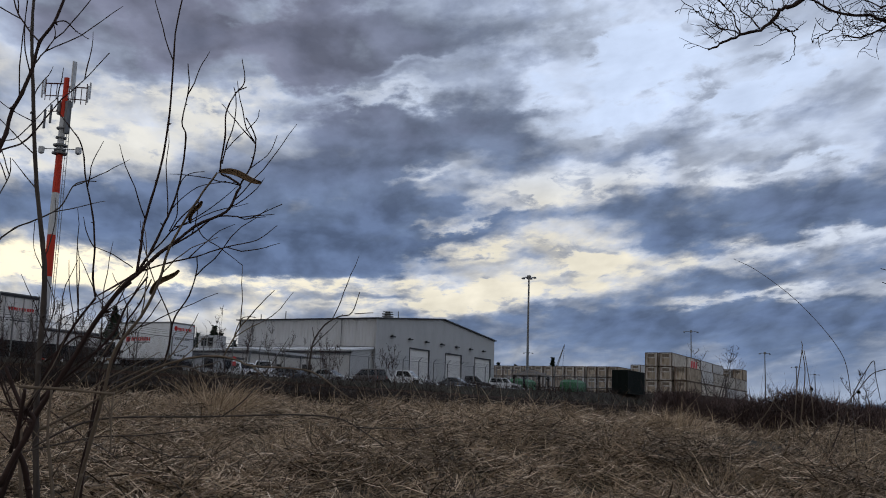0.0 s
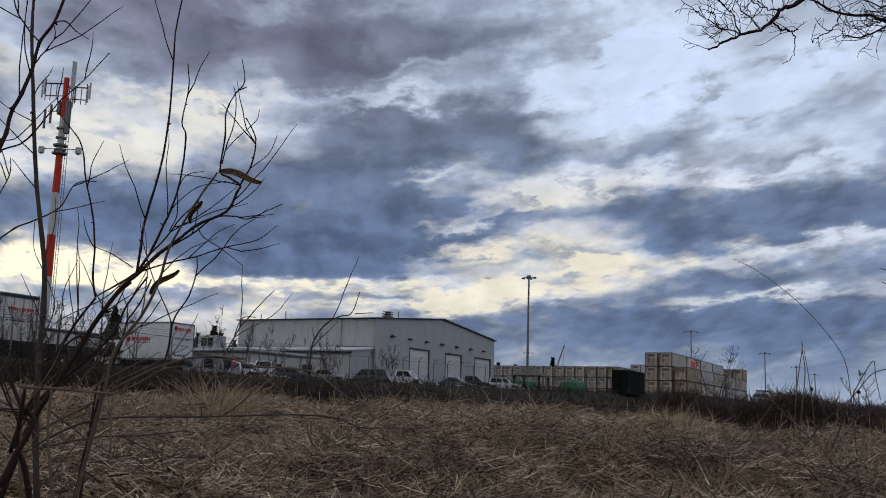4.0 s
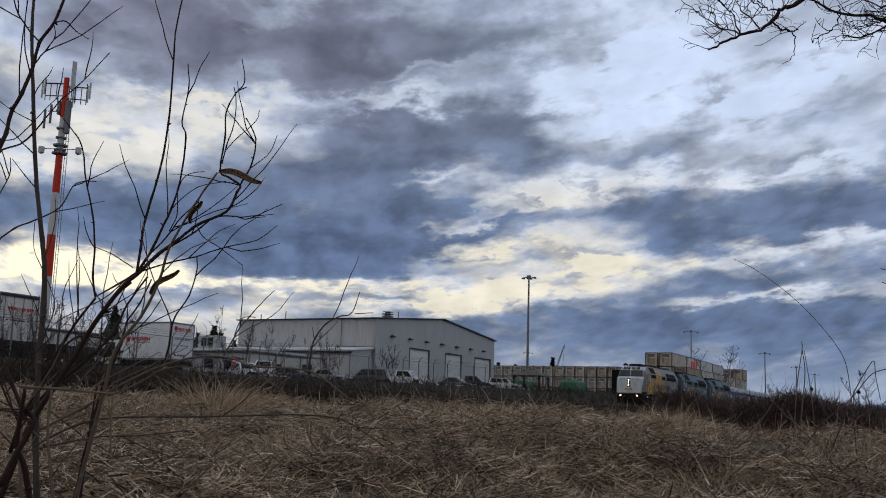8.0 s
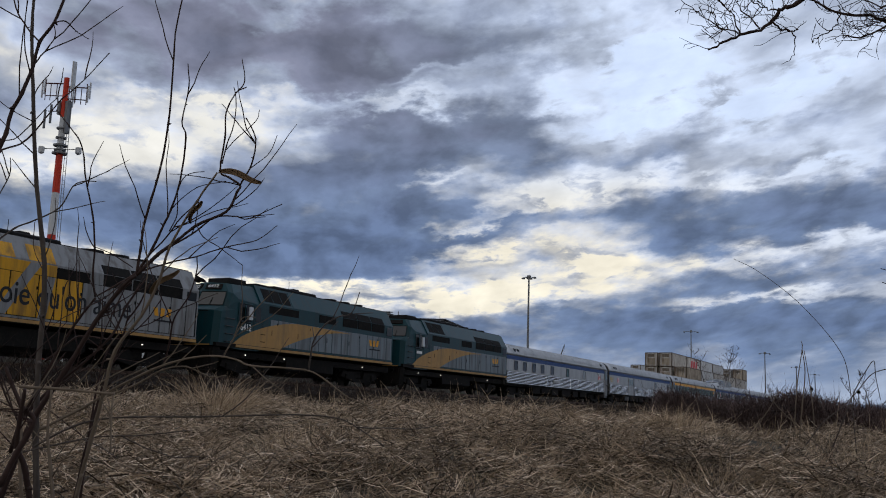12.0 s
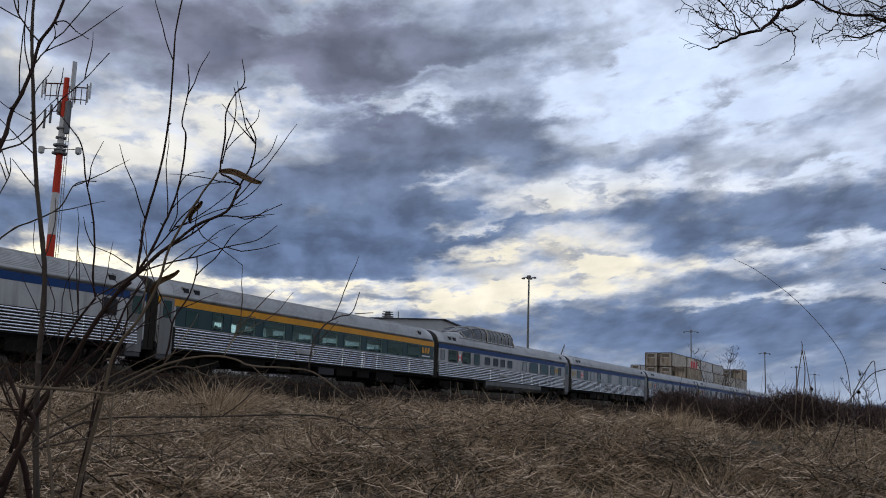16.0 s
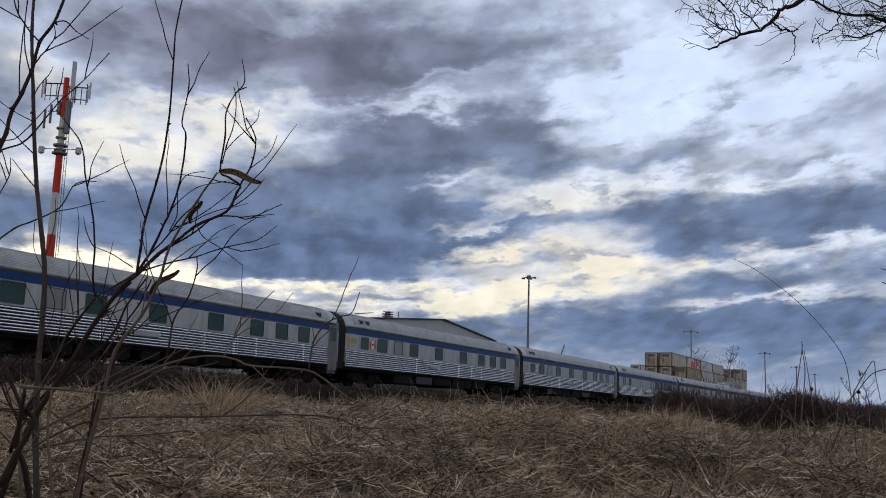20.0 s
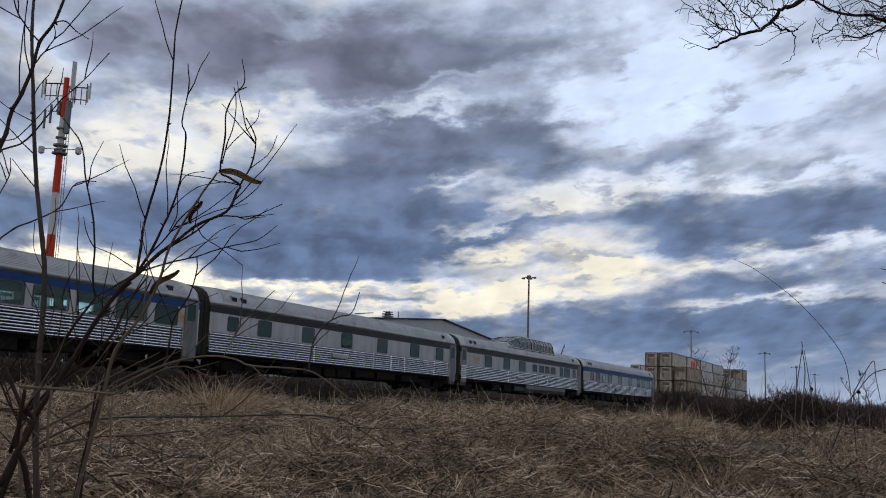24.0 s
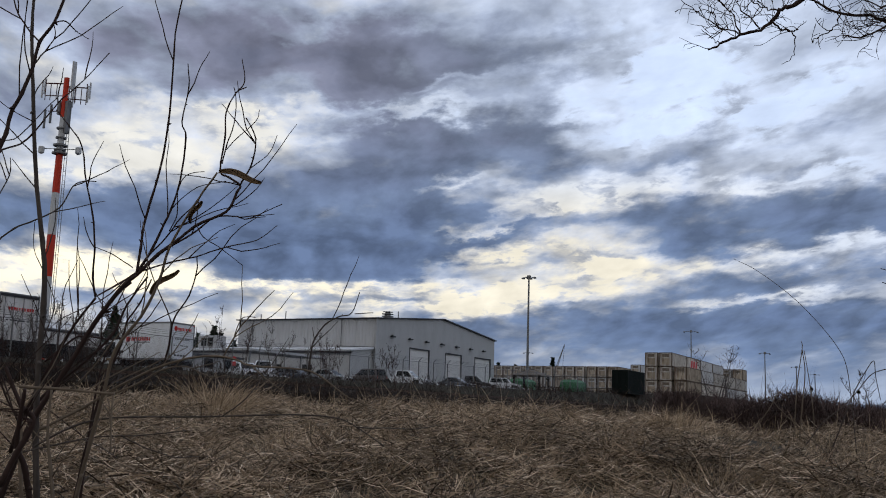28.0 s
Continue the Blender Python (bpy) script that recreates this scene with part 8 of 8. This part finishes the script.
    stem("bark_red", 2.20, 12.0, 6.0, [(-45.7, -27.0), (-44.0, -22.4), (-41.7, -17.2), (-38.2, -12.0), (-35.4, -7.4), (-32.8, -4.0), (-31.3, -2.7)])
    stem("bark_red", 2.30, 7.6, 3.8, [(-43.4, -20.7), (-41.7, -17.2), (-39.4, -13.8), (-36.5, -9.2), (-33.6, -5.1), (-31.8, -3.4)])
    stem("cane", 2.10, 6.9, 3.0, [(-37.7, -26.4), (-35.9, -19.5), (-34.5, -14.3), (-33.4, -10.3), (-30.8, -6.9), (-29.0, -3.4), (-27.9, 0.1), (-25.6, 4.1), (-23.0, 7.8)])
    stem("bark_red", 2.25, 6.2, 3.1, [(-42.9, -17.2), (-40.0, -14.3), (-36.5, -11.5), (-33.6, -8.6), (-32.2, -5.7), (-30.1, -2.8)])
    stem("bark_red", 2.20, 4.8, 2.4, [(-31.3, -2.5), (-32.8, -3.4), (-35.3, -4.8)])
    stem("bark_red", 2.25, 7.4, 3.7, [(-44.1, -20.7), (-42.9, -17.2), (-41.1, -13.8), (-38.8, -9.7), (-37.1, -7.1), (-35.4, -5.0)])
    stem("bark_red", 2.40, 3.9, 1.6, [(-40.6, -11.5), (-37.7, -9.2), (-36.5, -8.9), (-33.6, -9.2), (-31.8, -8.6), (-30.1, -7.1), (-28.7, -5.1)])
    stem("bark_red", 2.35, 5.1, 2.6, [(-37.8, -26.4), (-36.5, -20.7), (-34.8, -14.3), (-32.8, -9.7), (-32.2, -7.4), (-31.0, -5.7), (-29.7, -3.1)])
    stem("cane", 2.00, 4.6, 3.9, [(-43.2, -14.0), (-38.8, -14.3), (-36.5, -14.5), (-33.5, -14.8)])
    stem("cane", 2.00, 3.3, 2.6, [(-33.9, -20.7), (-33.8, -17.2), (-33.6, -14.8)])
    stem("bark", 2.15, 3.5, 1.9, [(-41.7, -20.1), (-37.7, -18.1), (-33.6, -17.2), (-25.0, -17.1), (-15.2, -16.9), (-10.6, -17.3), (-8.3, -18.5), (-6.0, -20.1)])
    stem("bark", 2.10, 3.0, 1.7, [(-42.9, -20.7), (-38.8, -19.8), (-34.8, -19.1), (-30.8, -19.0), (-26.2, -18.5)])
    stem("cane", 2.10, 4.6, 2.1, [(-41.1, -18.4), (-36.5, -16.1), (-33.6, -14.3), (-29.6, -12.3), (-26.2, -11.2), (-23.3, -10.9), (-21.0, -11.3), (-19.5, -11.9), (-14.1, -12.3), (-11.8, -13.5), (-10.0, -14.9), (-7.7, -16.0)])
    stem("cane", 2.15, 3.5, 1.6, [(-34.2, -15.0), (-31.3, -13.8), (-28.5, -12.3), (-26.2, -12.0), (-23.8, -13.0), (-22.1, -12.9)])
    stem("bark", 2.40, 3.9, 1.6, [(-13.7, -12.3), (-13.5, -10.9), (-13.1, -9.2), (-12.0, -7.7), (-10.6, -6.9), (-9.3, -6.5), (-8.5, -4.4)])
    stem("bark", 2.40, 2.0, 1.3, [(-9.0, -6.6), (-7.1, -6.5)])
    stem("bark", 2.40, 1.8, 1.3, [(-13.1, -9.2), (-13.3, -8.0)])
    stem("cane", 2.50, 3.3, 1.6, [(-22.4, -11.0), (-21.5, -9.4), (-20.7, -8.0), (-19.8, -7.0), (-18.7, -5.7), (-17.2, -4.2)])
    stem("cane", 2.50, 2.2, 1.4, [(-21.3, -8.9), (-20.6, -7.2), (-19.8, -6.9), (-19.1, -7.0)])
    stem("bark_red", 1.90, 9.4, 5.2, [(-45.2, -24.1), (-43.4, -20.7), (-41.7, -17.5), (-42.9, -16.1), (-43.7, -14.3), (-44.6, -12.0)])
    stem("bark_red", 1.95, 9.6, 5.3, [(-42.0, -26.4), (-42.6, -22.4), (-43.4, -20.1), (-43.1, -17.2), (-42.6, -14.3)])
    stem("cane", 2.00, 6.6, 3.3, [(-42.9, -26.4), (-43.1, -20.7), (-42.9, -16.6), (-43.1, -14.3)])
    stem("cane", 2.00, 6.6, 3.3, [(-39.7, -26.4), (-40.0, -22.4), (-40.3, -18.4), (-39.9, -14.3)])
    stem("bark_red", 2.00, 4.4, 2.2, [(-41.7, -17.5), (-43.4, -16.9), (-44.6, -14.9), (-45.7, -11.5)])
    stem("bark_red", 2.30, 5.0, 2.5, [(-37.1, -26.4), (-35.9, -17.8), (-34.8, -12.0), (-33.6, -9.2)])
    stem("bark", 2.30, 2.5, 1.3, [(-45.6, 4.9), (-44.2, 7.5), (-44.1, 9.3)])
    stem("bark", 2.30, 2.3, 1.3, [(-41.6, 6.3), (-42.6, 7.5), (-43.9, 9.2)])
    stem("bark_red", 2.30, 2.0, 1.3, [(-31.6, -1.9), (-33.6, -0.6), (-35.4, 0.2)])
    stem("bark_red", 2.20, 1.9, 1.2, [(-25.1, 2.4), (-24.4, 1.2), (-22.7, 0.1), (-20.4, -1.7)])
    # withered leaves that hang on
    for a0, b0, a1, b1, d, w in ((-22.9, 7.9, -18.5, 7.0, 2.2, 0.0065), (-29.9, -4.6, -27.1, -2.0, 2.15, 0.0052), (-25.8, 2.6, -24.8, 5.0, 2.2, 0.005)):
        p, q = spot(a0, b0, d), spot(a1, b1, d - 0.05)
        ax = q - p
        nrm = ax.cross(AIM).normalized()
        bm = bmesh.new()
        rows = []
        for k in range(9):
            f = k / 8
            c = p + ax * f + nrm * 0.006 * math.sin(f * 5) - AIM * 0.004 * math.sin(f * 3.1)
            ww = w * math.sin(math.pi * min(1, 0.12 + f * 0.8)) ** 0.7
            rows.append([bm.verts.new(c + nrm * ww), bm.verts.new(c + AIM * 0.006), bm.verts.new(c - nrm * ww)])
        for r0, r1 in zip(rows, rows[1:]):
            for k in range(2):
                bm.faces.new((r0[k], r0[k + 1], r1[k + 1], r1[k]))
        ob = part("withered_leaf", bm, M["dead_leaf"], shrub, "curled withered leaf", smooth=True)
        ob.modifiers.new("thickness", "SOLIDIFY").thickness = 0.0012


build_shrub()


def build_stalks():
    def stalk(label, d, r0, r1, pts, mat="cane"):
        s = empty("dry_stalk", Matrix.Translation((0, 0, 0)), label, "stalk", "dry stalks at the field's edge")
        line = curve_through([spot(a, b, d) for a, b in pts], 5)
        run = (line[0] - line[2]).normalized()
        run.z = min(run.z, -0.6)
        foot = line[0].copy()
        while foot.z > ground(foot.x, foot.y) - 0.03:
            foot += run * 0.05
        line = [foot] + line
        m = len(line) - 1
        part("stem", tubed(line, [(r0 + (r1 - r0) * i / m) * 0.001 for i in range(m + 1)], 6), M[mat], s, smooth=True)
        return s, line
    stalk("long bent dry grass stalk arching over the field", 9.0, 4.6, 1.8, [(42.1, -20.1), (41.9, -18.1), (41.7, -16.1), (41.2, -12.3), (40.4, -10.3), (38.4, -7.7), (35.5, -4.8), (32.0, -2.2), (29.6, -1.0)], "bark")
    stalk("bent dry cane leaning across the thicket", 9.4, 5.5, 4.2, [(38.0, -18.6), (38.9, -17.5), (40.7, -16.1), (42.4, -14.3), (43.8, -12.7), (46.2, -12.0)], "bark")
    stalk("bent dry cane leaning across the thicket", 9.4, 5.0, 3.6, [(41.0, -16.9), (42.0, -14.4), (43.0, -12.6), (43.9, -11.4), (44.1, -13.0), (44.6, -15.4)], "bark")
    stalk("dry stalk with drooping withered blades", 10.0, 7, 4, [(36.3, -20.1), (36.6, -16.1), (36.9, -12.6), (36.6, -10.2)], "cane")
    stalk("dry stalk with drooping withered blades", 10.0, 6, 3.4, [(37.9, -18.7), (37.7, -16.2), (37.4, -13.8), (36.8, -10.3)], "cane")
    stalk("dry stalk with drooping withered blades", 10.0, 6, 3.4, [(35.8, -18.4), (36.1, -13.8), (36.6, -10.2), (36.5, -9.4)], "cane")
    stalk("snapped dry cane in the grass", 8.5, 5, 3, [(37.6, -19.4), (36.0, -17.9), (34.6, -16.6), (33.2, -15.0)], "cane")
    stalk("snapped dry cane in the grass", 8.5, 4, 3, [(32.2, -17.8), (33.3, -16.2), (34.2, -14.6), (34.8, -14.9)], "cane")


build_stalks()


def build_log():
    """A short rotten log half sunk in the grass."""
    p = spot(-24.9, -21.6, 3.0)
    ray = (p - EYE).normalized()
    while p.z > ground(p.x, p.y) + 0.175 and (p - EYE).length < 14:
        p += ray * 0.05
    rng = random.Random(3)
    log = empty("rotten_log", Matrix.Translation(p), "dark rotten log lying in the fallen grass", "log")
    line = [RT0 * u + Vector((0, 0, 0.02 * rng.random())) for u in (-0.085, -0.05, -0.015, 0.02, 0.055, 0.09)]
    part("wood", tubed(line, [0.012, 0.019, 0.017, 0.020, 0.016, 0.010], 9), M["log"], log)
    part("branch_stub", tubed([line[3], line[3] + Vector((0.01, 0, 0.03)) - FWD0 * 0.02], [0.008, 0.005], 6), M["log"], log)


M["log"] = mat_std("rotten_wood", (0.030, 0.024, 0.020), 0.9, var=0.6, scale=12.0, fine=70.0, bump=0.8, relief=0.004)
build_log()


def build_overhang():
    """A tree outside the view to the side of the camera, one limb of which hangs into it."""
    d = 3.4
    foot = away(3.0, 2.6, 0.0)
    foot.z = ground(foot.x, foot.y)
    tree = empty("overhanging_tree", Matrix.Translation((0, 0, 0)), "bare tree whose twiggy limb hangs over the field", "tree")
    crown = spot(62, 38, d)
    trunk = part("trunk", tubed(curve_through([foot - Vector((0, 0, 0.2)), foot + Vector((0.05, -0.02, 0.9)), crown, crown + Vector((0.1, -0.3, 1.2))]), [0.075 - 0.0035 * i for i in range(13)], 9), M["bark"], tree, smooth=True)
    rng = random.Random(5)
    twigs = bmesh.new()

    def limb(r0, r1, pts, n_twigs, up=0.7):
        line = curve_through([spot(a, b, d + 0.02 * i) for i, (a, b) in enumerate(pts)])
        m = len(line) - 1
        part("limb", tubed([p + Vector([rng.gauss(0, 0.003) for _ in range(3)]) for p in line], [(r0 + (r1 - r0) * i / m) * 0.001 * rng.uniform(0.9, 1.2) for i in range(m + 1)], 7), M["bark_red"], tree, smooth=True)
        for k in range(n_twigs):
            i = rng.randint(1, m)
            dirn = RIGHT3 * rng.gauss(-0.3, 0.8) + UP3 * (rng.gauss(0.2, 0.5) + up * 0.5) + AIM * rng.gauss(0, 0.5)
            q, e = limb_points(rng, line[i], dirn, rng.uniform(0.04, 0.16), 5, 0.22, 0.0)
            tube(twigs, q, [0.0016, 0.0015, 0.0013, 0.0012, 0.001, 0.0008], 4, False)
            for j in (2, 3, 4):
                if rng.random() < 0.75:
                    q2, _ = limb_points(rng, q[j], e + Vector([rng.gauss(0, 0.8) for _ in range(3)]), rng.uniform(0.02, 0.07), 3, 0.25, 0.0)
                    tube(twigs, q2, [0.0011, 0.001, 0.0009, 0.0007], 4, False)
    limb(26, 9, [(62.0, 38.0), (56, 32.5), (49.3, 28.9), (44.7, 27.4), (40.1, 26.6)], 4)
    limb(9, 3.2, [(40.1, 26.6), (37.8, 25.9), (35.5, 24.7), (34.3, 24.3), (33.5, 23.1), (32.3, 22.4), (30.3, 21.8), (28.6, 21.1), (27.0, 20.2)], 16)
    limb(9, 2.4, [(56, 32.5), (51, 26.0), (49.3, 21.9), (45.2, 23.1), (43.5, 23.7), (40.1, 24.1), (37.8, 25.3), (35.5, 26.3)], 26, 0.2)
    limb(6, 1.6, [(49.3, 28.9), (48.5, 25.5), (46.4, 23.7), (43.8, 21.9), (41.2, 21.5), (40.7, 21.9)], 20, 0.1)
    limb(5, 1.6, [(49.3, 28.9), (46.0, 25.6), (44.7, 24.8), (41.8, 25.7)], 20, 0.0)
    limb(5, 1.6, [(49.3, 28.9), (47.0, 26.5), (45.5, 23.9), (44.0, 23.0), (42.5, 22.6)], 24, 0.0)
    limb(3.4, 1.6, [(33.5, 23.1), (34.3, 22.5), (35.6, 22.2), (36.2, 22.5)], 4)
    limb(2.2, 1.0, [(35.6, 22.2), (35.9, 21.4), (35.8, 19.9), (34.6, 18.8)], 1)
    limb(2.6, 1.0, [(40.5, 24.3), (40.0, 22.5), (38.6, 21.8), (37.9, 21.4), (37.7, 20.9)], 3)
    limb(3, 1.3, [(34.3, 24.3), (33.2, 24.5), (32.0, 24.9), (30.3, 26.0)], 9)
    limb(2.6, 1.2, [(32.3, 22.4), (30.6, 24.3), (29.4, 26.0)], 7)
    limb(2.6, 1.2, [(30.3, 21.8), (29.7, 23.7), (28.3, 25.1), (27.4, 26.0)], 7)
    limb(2.4, 1.0, [(30.3, 21.8), (28.0, 22.8), (26.3, 23.7), (25.8, 24.1)], 9)
    limb(2.2, 1.0, [(28.6, 21.1), (27.9, 21.1), (27.2, 21.6)], 2)
    limb(2.0, 1.0, [(28.0, 22.8), (27.5, 24.0), (27.1, 24.1)], 3)
    tagged(part("twig_mass", twigs, M["bark_red"], tree), kind="stuff")
    # a second limb's twigs reach in lower down
    bm = bmesh.new()
    for k in range(5):
        q = [spot(47.5, -2.5 - 1.6 * k + 2, d), spot(46.0, -3.0 - 1.5 * k + 2.2, d), spot(44.6 + rng.random(), -3.2 - 1.4 * k + 2.6, d)]
        tube(bm, curve_through(q), 0.0016, 4)
    tube(bm, curve_through([spot(62.0, 38.0, d), spot(56, 12, d), spot(50, 2, d), spot(47.4, -9, d)]), 0.004, 5)
    part("hanging_spray", bm, M["bark_red"], tree)


build_overhang()


# ------------------------------------------------------------------ motion of the train and the clouds
def motions():
    times = [0.0, 0.1] + [float(t) for t in range(1, 28)] + [27.9, 28.0]
    for thing, x0 in TRAIN:
        walk(thing, [(t, pose(x0 - SPEED * t, TRACK_Y, RAIL_Z)) for t in times])
    drift = (RT0 * 24.0 + FWD0 * 27.0) / 28.0
    walk(CLOUDS, [(t, Matrix.Translation(EYE + drift * t)) for t in (0.0, 0.1, 7.0, 14.0, 21.0, 27.9, 28.0)])


motions()
